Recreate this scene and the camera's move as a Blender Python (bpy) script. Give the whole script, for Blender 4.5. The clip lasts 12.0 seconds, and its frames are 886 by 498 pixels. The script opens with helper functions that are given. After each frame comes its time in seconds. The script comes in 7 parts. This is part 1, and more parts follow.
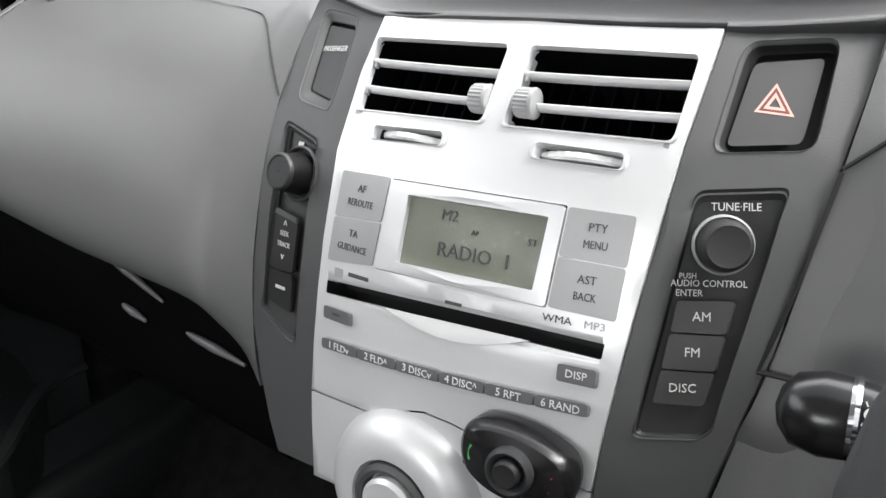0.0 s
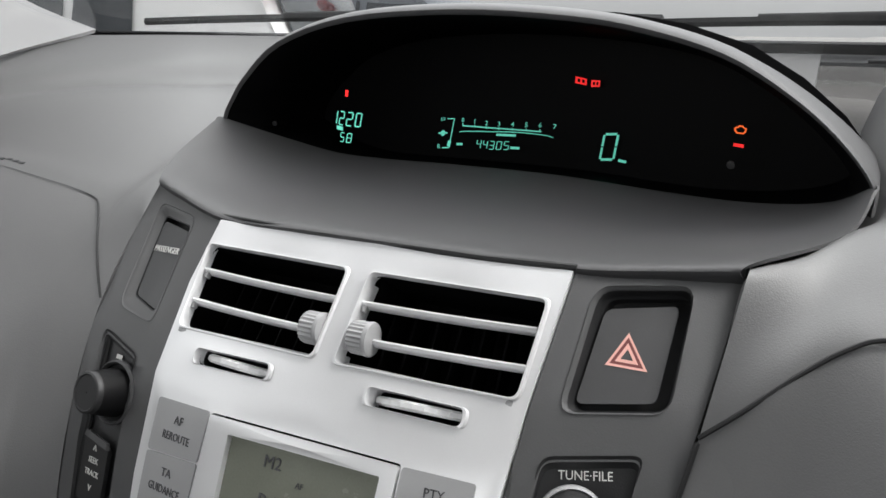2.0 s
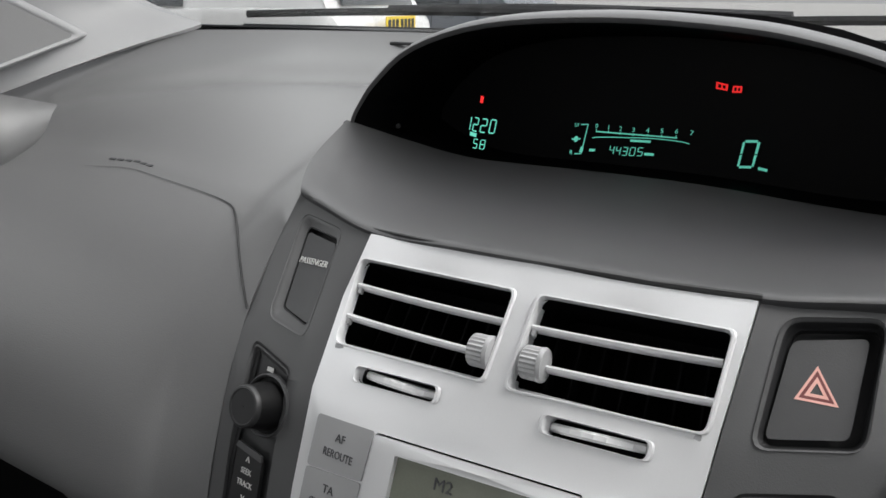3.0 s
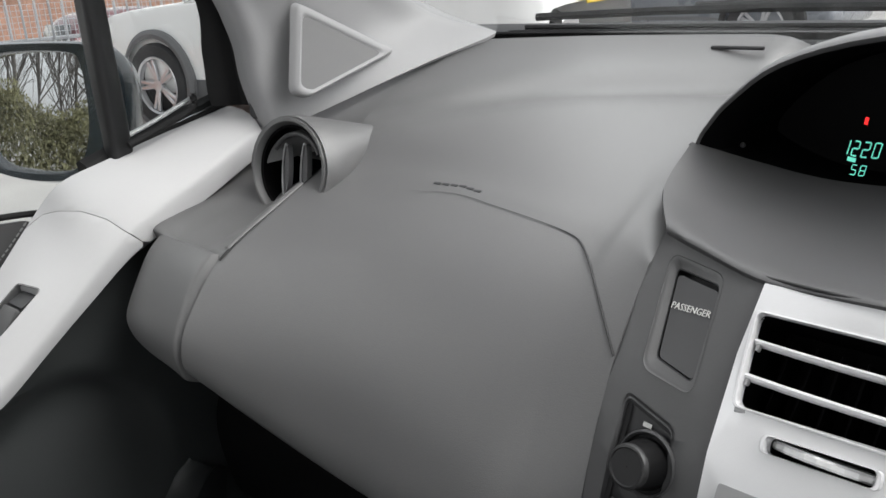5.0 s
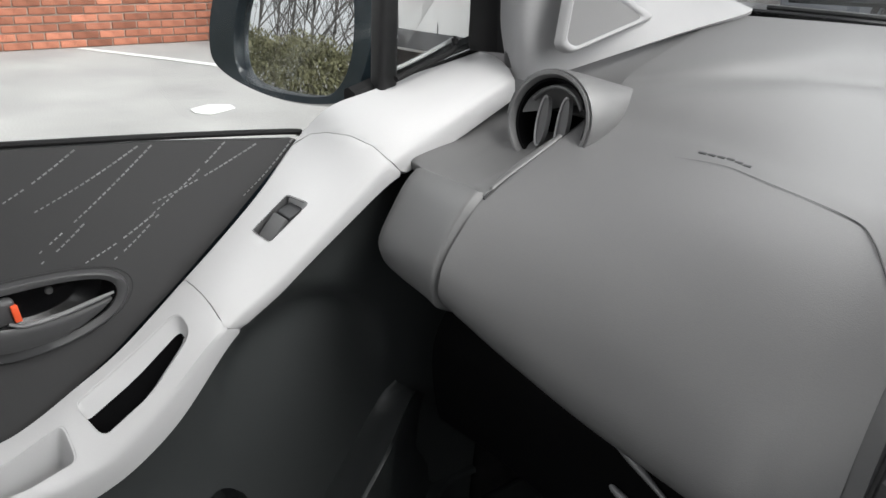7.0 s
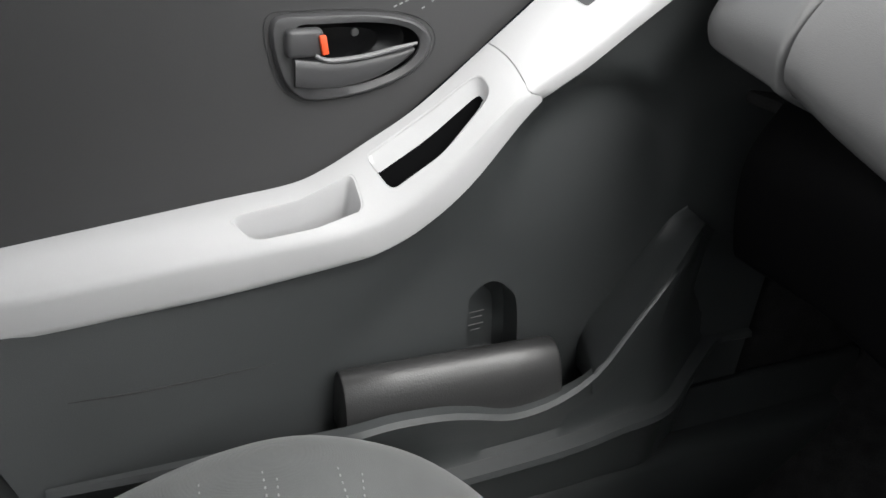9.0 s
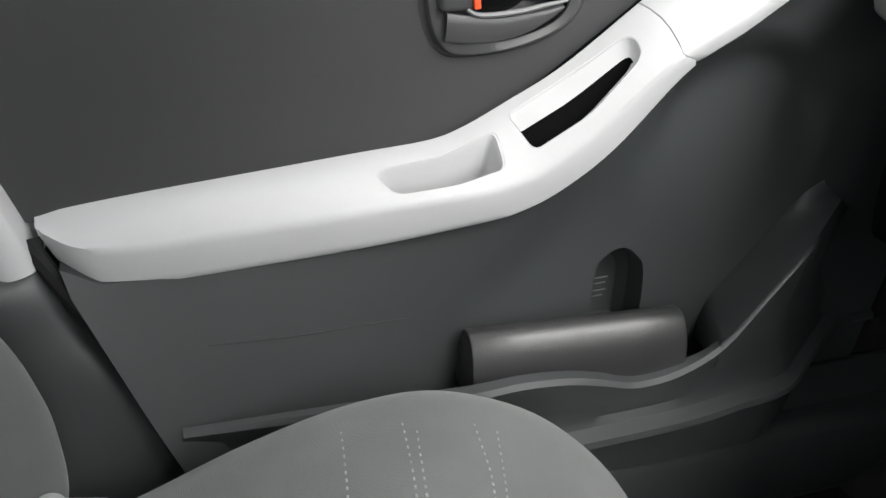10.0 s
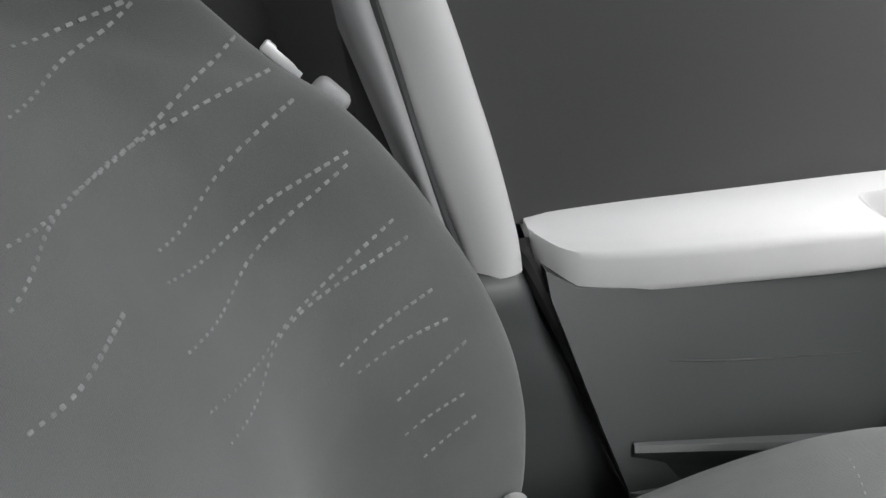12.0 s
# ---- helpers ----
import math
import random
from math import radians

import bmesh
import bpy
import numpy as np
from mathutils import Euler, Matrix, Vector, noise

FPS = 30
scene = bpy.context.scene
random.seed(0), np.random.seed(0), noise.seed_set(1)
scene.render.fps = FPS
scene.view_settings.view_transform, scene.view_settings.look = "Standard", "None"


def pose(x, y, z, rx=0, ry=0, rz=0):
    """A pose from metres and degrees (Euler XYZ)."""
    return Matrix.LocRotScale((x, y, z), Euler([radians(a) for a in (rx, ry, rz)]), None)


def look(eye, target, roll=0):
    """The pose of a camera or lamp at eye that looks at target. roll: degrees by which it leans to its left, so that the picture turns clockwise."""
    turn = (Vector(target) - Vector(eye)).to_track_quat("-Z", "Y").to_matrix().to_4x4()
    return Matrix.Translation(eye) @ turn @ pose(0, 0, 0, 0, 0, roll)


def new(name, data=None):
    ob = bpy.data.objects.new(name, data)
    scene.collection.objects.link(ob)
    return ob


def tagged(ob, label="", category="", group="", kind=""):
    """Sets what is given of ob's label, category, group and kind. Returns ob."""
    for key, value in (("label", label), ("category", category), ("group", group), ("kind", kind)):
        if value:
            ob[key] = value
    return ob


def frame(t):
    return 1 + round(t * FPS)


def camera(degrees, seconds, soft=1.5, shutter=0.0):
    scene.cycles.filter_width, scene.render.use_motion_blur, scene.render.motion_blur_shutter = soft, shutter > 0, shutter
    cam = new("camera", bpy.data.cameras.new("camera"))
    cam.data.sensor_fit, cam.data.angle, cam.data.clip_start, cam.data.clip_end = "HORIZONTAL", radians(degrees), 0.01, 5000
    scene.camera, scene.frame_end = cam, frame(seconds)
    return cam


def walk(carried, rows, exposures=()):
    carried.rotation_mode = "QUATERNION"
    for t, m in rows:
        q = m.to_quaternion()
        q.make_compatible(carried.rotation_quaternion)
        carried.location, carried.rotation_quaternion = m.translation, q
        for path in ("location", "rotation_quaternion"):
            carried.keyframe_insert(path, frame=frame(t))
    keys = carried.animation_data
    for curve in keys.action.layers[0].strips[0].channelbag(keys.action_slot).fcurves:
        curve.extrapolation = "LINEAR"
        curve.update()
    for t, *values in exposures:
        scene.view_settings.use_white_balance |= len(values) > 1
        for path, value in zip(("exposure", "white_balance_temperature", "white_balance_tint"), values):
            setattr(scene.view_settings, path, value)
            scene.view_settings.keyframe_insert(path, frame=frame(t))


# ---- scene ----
cam = camera(56.0, 12.0)

PATH = [
    (0, (0.242, -0.48, 1.039), (-0.784, 1.061, 0.283), -2.5),
    (0.5, (0.271, -0.445, 1.05), (-0.773, 1.086, 0.299), -2.5),
    (1, (0.278, -0.408, 1.066), (-0.635, 1.271, 0.476), -1.1),
    (1.5, (0.269, -0.394, 1.078), (-0.614, 1.315, 0.533), -0.7),
    (2, (0.243, -0.393, 1.089), (-0.643, 1.327, 0.58), 0.7),
    (2.5, (0.222, -0.393, 1.095), (-0.7, 1.301, 0.567), -0.4),
    (3, (0.173, -0.415, 1.114), (-0.78, 1.245, 0.535), 0.5),
    (3.2, (0.146, -0.422, 1.123), (-0.781, 1.25, 0.535), 1.4),
    (4.8, (0.045, -0.434, 1.145), (-1.141, 1.039, 0.494), -1.9),
    (5, (0.049, -0.446, 1.151), (-1.24, 0.942, 0.51), -3.2),
    (5.5, (0.052, -0.492, 1.158), (-1.314, 0.83, 0.537), -3.0),
    (6, (0.02, -0.53, 1.157), (-1.34, 0.798, 0.537), -0.5),
    (6.5, (0.005, -0.536, 1.149), (-1.447, 0.656, 0.464), 2.0),
    (6.7, (-0.016, -0.569, 1.163), (-1.404, 0.679, 0.444), 3.0),
    (8.3, (-0.044, -0.555, 1.017), (-1.656, 0.291, 0.189), 0.9),
    (8.5, (-0.05, -0.577, 1.008), (-1.666, 0.247, 0.164), 1.7),
    (9, (-0.076, -0.614, 1.0), (-1.694, 0.147, 0.105), 4.0),
    (9.5, (-0.093, -0.641, 0.992), (-1.722, 0.071, 0.074), 4.6),
    (10, (-0.103, -0.679, 0.988), (-1.728, -0.037, 0.014), 5.1),
    (10.5, (-0.12, -0.722, 0.972), (-1.758, -0.134, -0.014), 4.4),
    (11, (-0.141, -0.781, 0.965), (-1.778, -0.252, -0.055), 4.9),
    (11.5, (-0.137, -0.845, 0.923), (-1.881, -0.416, 0.043), 3.5),
    (12, (-0.15, -0.937, 0.93), (-1.925, -0.591, 0.076), 4.4),
]
walk(cam, [(t, look(eye, target, roll)) for t, eye, target, roll in PATH], exposures=[(0.0, 1.4), (0.5, 1.1), (1.0, 0.8), (1.5, 0.65), (2.0, 0.6), (3.0, 0.4), (5.0, 0.6), (6.5, 0.78), (8.5, 1.22), (9.5, 1.47), (10.5, 1.5), (12.0, 1.65)])
# ---- end of camera ----
SKY, SUN = 0.18, 1.0
# ---- daylight: overcast sky ----
world = bpy.data.worlds.new("overcast_sky")
scene.world = world
world.use_nodes = True
wt = world.node_tree
for n in list(wt.nodes):
    wt.nodes.remove(n)
w_out = wt.nodes.new("ShaderNodeOutputWorld")
w_bg = wt.nodes.new("ShaderNodeBackground")
w_mix = wt.nodes.new("ShaderNodeMix")
w_mix.data_type = "RGBA"
w_sky = wt.nodes.new("ShaderNodeTexSky")
w_sky.sky_type = "NISHITA"
w_sky.sun_disc = False
w_sky.sun_elevation = radians(42)
w_sky.sun_rotation = radians(72)
w_sky.air_density, w_sky.dust_density = 1.0, 6.0
w_grey = wt.nodes.new("ShaderNodeRGBToBW")
w_mix.inputs[0].default_value = 0.88
wt.links.new(w_sky.outputs[0], w_grey.inputs[0])
wt.links.new(w_sky.outputs[0], w_mix.inputs[6])
wt.links.new(w_grey.outputs[0], w_mix.inputs[7])
w_even = wt.nodes.new("ShaderNodeMix")
w_even.data_type = "RGBA"
w_even.inputs[0].default_value = 0.5
w_even.inputs[7].default_value = (4.0, 4.0, 4.05, 1)
wt.links.new(w_mix.outputs[2], w_even.inputs[6])
wt.links.new(w_even.outputs[2], w_bg.inputs[0])
w_bg.inputs[1].default_value = SKY
wt.links.new(w_bg.outputs[0], w_out.inputs[0])

sun_data = bpy.data.lights.new("sun", "SUN")
sun_data.energy, sun_data.angle, sun_data.color = SUN, radians(25), (1.0, 0.98, 0.95)
sun = new("sun", sun_data)
sun.matrix_world = look((30, 10, 42), (0, 0, 0))


def window_light(name, place, target, w, h, watts):
    """The sky's light in a window opening."""
    d = bpy.data.lights.new(name, "AREA")
    d.shape, d.size, d.size_y, d.energy, d.color = "RECTANGLE", w, h, watts, (1.0, 1.0, 1.0)
    new(name, d).matrix_world = look(place, target)


window_light("hatch_window_light", (0.0, -2.16, 1.25), (0.0, 0.0, 0.95), 1.10, 0.40, 6.0)
window_light("windscreen_light", (0.0, 0.15, 1.175), (0.0, 0.12, 0.93), 0.84, 0.26, 1.3)
window_light("door_window_light", (-0.650, -0.48, 1.20), (-0.10, -0.48, 0.78), 0.70, 0.30, 0.8)

from mathutils.geometry import delaunay_2d_cdt


# ---- materials ----
def material(name, color, rough=0.5, metal=0.0, vary=0.12, scale=8.0, fine=900.0, bump=0.15, spec=0.5, coat=0.0, depth=0.0006):
    """A procedural surface: base colour with broad and fine variation, wear in the gloss, and a fine grain."""
    m = bpy.data.materials.new(name)
    m.use_nodes = True
    nt = m.node_tree
    b = nt.nodes["Principled BSDF"]
    geo = nt.nodes.new("ShaderNodeTexCoord")
    broad = nt.nodes.new("ShaderNodeTexNoise")
    broad.inputs["Scale"].default_value, broad.inputs["Detail"].default_value = scale, 5
    grain = nt.nodes.new("ShaderNodeTexNoise")
    grain.inputs["Scale"].default_value, grain.inputs["Detail"].default_value = fine, 2
    for n in (broad, grain):
        nt.links.new(geo.outputs["Object"], n.inputs["Vector"])
    ramp = nt.nodes.new("ShaderNodeMapRange")
    ramp.inputs["From Min"].default_value, ramp.inputs["From Max"].default_value = 0.3, 0.7
    ramp.inputs["To Min"].default_value, ramp.inputs["To Max"].default_value = 1 - vary, 1 + vary
    nt.links.new(broad.outputs["Fac"], ramp.inputs["Value"])
    fleck = nt.nodes.new("ShaderNodeMapRange")
    fleck.inputs["From Min"].default_value, fleck.inputs["From Max"].default_value = 0.3, 0.7
    fleck.inputs["To Min"].default_value, fleck.inputs["To Max"].default_value = 1 - vary * 0.6, 1 + vary * 0.6
    nt.links.new(grain.outputs["Fac"], fleck.inputs["Value"])
    mul = nt.nodes.new("ShaderNodeMath")
    mul.operation = "MULTIPLY"
    nt.links.new(ramp.outputs[0], mul.inputs[0])
    nt.links.new(fleck.outputs[0], mul.inputs[1])
    tint = nt.nodes.new("ShaderNodeVectorMath")
    tint.operation = "SCALE"
    tint.inputs[0].default_value = color[:3]
    nt.links.new(mul.outputs[0], tint.inputs["Scale"])
    nt.links.new(tint.outputs[0], b.inputs["Base Color"])
    gloss = nt.nodes.new("ShaderNodeMapRange")
    gloss.inputs["To Min"].default_value, gloss.inputs["To Max"].default_value = max(rough - 0.08, 0.02) if rough > 0.03 else rough, min(rough + 0.08, 1) if rough > 0.03 else rough
    nt.links.new(broad.outputs["Fac"], gloss.inputs["Value"])
    nt.links.new(gloss.outputs[0], b.inputs["Roughness"])
    b.inputs["Metallic"].default_value = metal
    b.inputs["Specular IOR Level"].default_value = spec
    b.inputs["Coat Weight"].default_value = coat
    if bump:
        bp = nt.nodes.new("ShaderNodeBump")
        bp.inputs["Strength"].default_value, bp.inputs["Distance"].default_value = bump, depth
        nt.links.new(grain.outputs["Fac"], bp.inputs["Height"])
        nt.links.new(bp.outputs[0], b.inputs["Normal"])
    return m


def lamp_material(name, color, strength):
    """A lit segment of a display or a tell-tale."""
    m = bpy.data.materials.new(name)
    m.use_nodes = True
    b = m.node_tree.nodes["Principled BSDF"]
    b.inputs["Base Color"].default_value = (*color, 1)
    b.inputs["Emission Color"].default_value = (*color, 1)
    b.inputs["Emission Strength"].default_value = strength
    return m


def pane_material(name, tint=(0.93, 0.95, 0.95), gloss=0.8):
    """Thin window glass: it lets light through and mirrors by Fresnel."""
    m = bpy.data.materials.new(name)
    m.use_nodes = True
    nt = m.node_tree
    nt.nodes.remove(nt.nodes["Principled BSDF"])
    clear = nt.nodes.new("ShaderNodeBsdfTransparent")
    clear.inputs[0].default_value = (*tint, 1)
    shine = nt.nodes.new("ShaderNodeBsdfGlossy")
    shine.inputs["Roughness"].default_value = 0.02
    fres = nt.nodes.new("ShaderNodeFresnel")
    fres.inputs[0].default_value = 1.45
    part_of = nt.nodes.new("ShaderNodeMath")
    part_of.operation = "MULTIPLY"
    part_of.inputs[1].default_value = gloss
    mix = nt.nodes.new("ShaderNodeMixShader")
    nt.links.new(fres.outputs[0], part_of.inputs[0])
    nt.links.new(part_of.outputs[0], mix.inputs[0])
    nt.links.new(clear.outputs[0], mix.inputs[1])
    nt.links.new(shine.outputs[0], mix.inputs[2])
    nt.links.new(mix.outputs[0], nt.nodes["Material Output"].inputs[0])
    return m


def fabric_material(name, color, pitch=420.0):
    """Ribbed knitted seat cloth."""
    m = material(name, color, 0.95, 0, 0.17, 9, 1600, 0.3, 0.2)
    nt = m.node_tree
    b = nt.nodes["Principled BSDF"]
    b.inputs["Sheen Weight"].default_value = 0.22
    b.inputs["Sheen Roughness"].default_value = 0.6
    co = nt.nodes.new("ShaderNodeTexCoord")
    wave = nt.nodes.new("ShaderNodeTexWave")
    wave.bands_direction = "Z"
    wave.inputs["Scale"].default_value = pitch
    wave.inputs["Distortion"].default_value = 0.8
    nt.links.new(co.outputs["Object"], wave.inputs["Vector"])
    bp = nt.nodes.new("ShaderNodeBump")
    bp.inputs["Strength"].default_value, bp.inputs["Distance"].default_value = 0.2, 0.0004
    nt.links.new(wave.outputs["Fac"], bp.inputs["Height"])
    old = b.inputs["Normal"].links[0].from_socket
    nt.links.new(old, bp.inputs["Normal"])
    nt.links.new(bp.outputs[0], b.inputs["Normal"])
    return m


# ---- mesh helpers ----
def part(name, bm, mat, parent=None, label="", smooth=True, weld=0.0):
    """Links a bmesh as one mesh object, under a thing or a part."""
    if weld:
        bmesh.ops.remove_doubles(bm, verts=bm.verts, dist=weld)
    bmesh.ops.recalc_face_normals(bm, faces=bm.faces)
    me = bpy.data.meshes.new(name)
    bm.to_mesh(me)
    bm.free()
    for m in (mat if isinstance(mat, (list, tuple)) else [mat]):
        me.materials.append(m)
    if smooth:
        for p in me.polygons:
            p.use_smooth = True
        me.set_sharp_from_angle(angle=radians(38))
    ob = new(name, me)
    hang(ob, parent)
    if label:
        ob["label"] = label
    return ob


def thing(name, place, label, category, group="", kind=""):
    ob = new(name)
    ob.empty_display_size = 0.05
    ob.location = place
    tagged(ob, label, category, group, kind)
    return ob


def hang(ob, parent):
    """Makes ob a child of parent and leaves it where it stands."""
    if parent is not None:
        ob.parent = parent
        if parent.parent is None:
            ob.matrix_parent_inverse = parent.matrix_basis.inverted()
    return ob


def cr(points, n=8, closed=False):
    """A smooth curve through the points."""
    p = [Vector(q) for q in points]
    out = []
    k = len(p)
    for i in range(k if closed else k - 1):
        a, b = p[i], p[(i + 1) % k]
        z = p[i - 1] if (i > 0 or closed) else a * 2 - b
        c = p[(i + 2) % k] if (i < k - 2 or closed) else b * 2 - a
        for j in range(n):
            t = j / n
            out.append(0.5 * ((2 * a) + (b - z) * t + (2 * z - 5 * a + 4 * b - c) * t * t + (3 * a - z - 3 * b + c) * t ** 3))
    if not closed:
        out.append(p[-1].copy())
    return out


def loft(rows, bm=None, closed_u=False, closed_v=False, cap=False):
    """A skin over rows of points; each row is one section."""
    bm = bm or bmesh.new()
    v = [[bm.verts.new(q) for q in row] for row in rows]
    nu, nv = len(v), len(v[0])
    for i in range(nu if closed_u else nu - 1):
        for j in range(nv if closed_v else nv - 1):
            a, b, c, d = v[i][j], v[i][(j + 1) % nv], v[(i + 1) % nu][(j + 1) % nv], v[(i + 1) % nu][j]
            try:
                bm.faces.new((a, b, c, d))
            except ValueError:
                pass
    if cap:
        for row in (v[0], v[-1]):
            try:
                bm.faces.new(row)
            except ValueError:
                pass
    return bm


def smooth_loft(sections, nu=6, nv=6, thick=0.0, bm=None):
    """Sections of equally many points, smoothed both ways; thick gives the skin a back."""
    rows = [cr(s, nv) for s in sections]
    cols = [cr([r[j] for r in rows], nu) for j in range(len(rows[0]))]
    grid = [[cols[j][i] for j in range(len(cols))] for i in range(len(cols[0]))]
    bm = loft(grid, bm)
    if thick:
        bmesh.ops.recalc_face_normals(bm, faces=bm.faces)
        bmesh.ops.solidify(bm, geom=bm.faces[:], thickness=thick)
    return bm


def tube(points, radius, sides=8, bm=None, n=6, flat=1.0, raw=False):
    """A rod along a smooth curve; radius may be a list, one for each point."""
    pts = [Vector(q) for q in points] if raw else cr(points, n)
    rad = radius if isinstance(radius, (list, tuple)) else [radius] * len(points)
    rows = []
    for i, p in enumerate(pts):
        d = (pts[min(i + 1, len(pts) - 1)] - pts[max(i - 1, 0)]).normalized()
        side = d.cross(Vector((0, 0, 1)))
        if side.length < 0.05:
            side = d.cross(Vector((0, 1, 0)))
        side.normalize()
        up = side.cross(d)
        f = i / max(len(pts) - 1, 1) * (len(rad) - 1)
        r = rad[int(f)] + (rad[min(int(f) + 1, len(rad) - 1)] - rad[int(f)]) * (f - int(f))
        rows.append([p + side * (r * math.cos(a)) + up * (r * flat * math.sin(a)) for a in (k * 2 * math.pi / sides for k in range(sides))])
    return loft(rows, bm, closed_v=True, cap=True)


def rbox(size, r=0.003, m=None, seg=2, bm=None):
    """A box with rounded edges."""
    own = bmesh.new()
    bmesh.ops.create_cube(own, size=1)
    bmesh.ops.scale(own, vec=size, verts=own.verts)
    if r:
        bmesh.ops.bevel(own, geom=own.edges[:], offset=min(r, min(size) * 0.49), segments=seg, affect="EDGES", profile=0.5)
    if m is not None:
        bmesh.ops.transform(own, matrix=m, verts=own.verts)
    return merge(bm, own)


def merge(bm, own):
    if bm is None:
        return own
    me = bpy.data.meshes.new("tmp")
    own.to_mesh(me)
    own.free()
    bm.from_mesh(me)
    bpy.data.meshes.remove(me)
    return bm


def lathe(profile, m=None, sides=32, bm=None, ribs=0, rib=0.0, cap=True):
    """A turned body: profile of (radius, height) about z."""
    own = bmesh.new()
    rows = []
    for r, h in profile:
        row = []
        for k in range(sides):
            a = k * 2 * math.pi / sides
            q = r * (1 - rib * (k % 2)) if ribs else r
            row.append(Vector((q * math.cos(a), q * math.sin(a), h)))
        rows.append(row)
    loft(rows, own, closed_v=True, cap=cap)
    if m is not None:
        bmesh.ops.transform(own, matrix=m, verts=own.verts)
    return merge(bm, own)


def rpoly(points, r=0.004, n=4):
    """A flat polygon with rounded corners."""
    p = [Vector(q) for q in points]
    out = []
    for i, c in enumerate(p):
        a, b = p[i - 1], p[(i + 1) % len(p)]
        ra = min(r, (a - c).length * 0.45, (b - c).length * 0.45)
        s, e = c + (a - c).normalized() * ra, c + (b - c).normalized() * ra
        for k in range(n + 1):
            t = k / n
            out.append(s * (1 - t) ** 2 + c * (2 * t * (1 - t)) + e * t * t)
    return out


def inside(q, poly):
    hit = False
    for i in range(len(poly)):
        a, b = poly[i - 1], poly[i]
        if (a[1] > q[1]) != (b[1] > q[1]) and q[0] < (b[0] - a[0]) * (q[1] - a[1]) / (b[1] - a[1]) + a[0]:
            hit = not hit
    return hit


def sheet(outline, surf, holes=(), back=None, step=0.01, lip=0.0015, bm=None):
    """A curved panel: a flat outline with holes, laid on surf(u, v); its edges roll over and run back along `back`."""
    bm = bm or bmesh.new()
    loops = [[Vector(q[:2]) for q in outline]] + [[Vector(q[:2]) for q in h] for h in holes]
    verts, edges = [], []
    for lp in loops:
        k = len(verts)
        verts += lp
        edges += [(k + i, k + (i + 1) % len(lp)) for i in range(len(lp))]
    us, vs = [q.x for q in loops[0]], [q.y for q in loops[0]]
    nu, nv = int((max(us) - min(us)) / step), int((max(vs) - min(vs)) / step)
    for i in range(1, nu + 1):
        for j in range(1, nv + 1):
            q = Vector((min(us) + i * step - step * 0.45, min(vs) + j * step - step * 0.45))
            if inside(q, loops[0]) and not any(inside(q, h) for h in loops[1:]):
                if all((q - w).length > step * 0.35 for lp in loops for w in lp):
                    verts.append(q)
    cv, ce, cf, *_ = delaunay_2d_cdt(verts, edges, [], 0, 1e-6)
    made = [bm.verts.new(surf(q.x, q.y)) for q in cv]
    fresh = []
    for f in cf:
        c = sum((cv[i] for i in f), Vector((0, 0))) / len(f)
        if inside(c, loops[0]) and not any(inside(c, h) for h in loops[1:]):
            try:
                fresh.append(bm.faces.new([made[i] for i in f]))
            except ValueError:
                pass
    for q in made:
        if not q.link_faces:
            bm.verts.remove(q)
    if back is not None:
        back = Vector(back)
        rim = [e for f in fresh for e in f.edges if len(e.link_faces) == 1]
        ext = bmesh.ops.extrude_edge_only(bm, edges=list(set(rim)))
        for q in ext["geom"]:
            if isinstance(q, bmesh.types.BMVert):
                q.co += back
    return bm


def lettering(name, text, mat, m, size=0.006, parent=None, align="CENTER", depth=0.0002, wide=1.0):
    """Printed characters lying in the xy plane of m."""
    cu = bpy.data.curves.new("letters", "FONT")
    cu.body, cu.size, cu.align_x, cu.align_y, cu.extrude = text, size, align, "CENTER", depth
    cu.resolution_u = 2
    tmp = bpy.data.objects.new("letters", cu)
    scene.collection.objects.link(tmp)
    dg = bpy.context.evaluated_depsgraph_get()
    me = bpy.data.meshes.new_from_object(tmp.evaluated_get(dg))
    bpy.data.objects.remove(tmp)
    me.transform(m @ Matrix.Diagonal((wide, 1, 1, 1)))
    me.materials.clear()
    me.materials.append(mat)
    me.name = name
    return hang(new(name, me), parent)


def plate(bm, points, thick, normal):
    """A flat piece of the given outline and thickness."""
    nrm = Vector(normal).normalized() * thick
    lo = [bm.verts.new(Vector(q)) for q in points]
    hi = [bm.verts.new(Vector(q) + nrm) for q in points]
    bm.faces.new(lo)
    bm.faces.new(hi)
    for i in range(len(lo)):
        bm.faces.new((lo[i - 1], lo[i], hi[i], hi[i - 1]))
    return bm


def facing(place, normal, up=(0, 0, 1)):
    """A pose at place whose z looks along normal and whose y runs up."""
    z = Vector(normal).normalized()
    x = Vector(up).cross(z).normalized()
    y = z.cross(x)
    return Matrix.Translation(place) @ Matrix((x, y, z)).transposed().to_4x4()

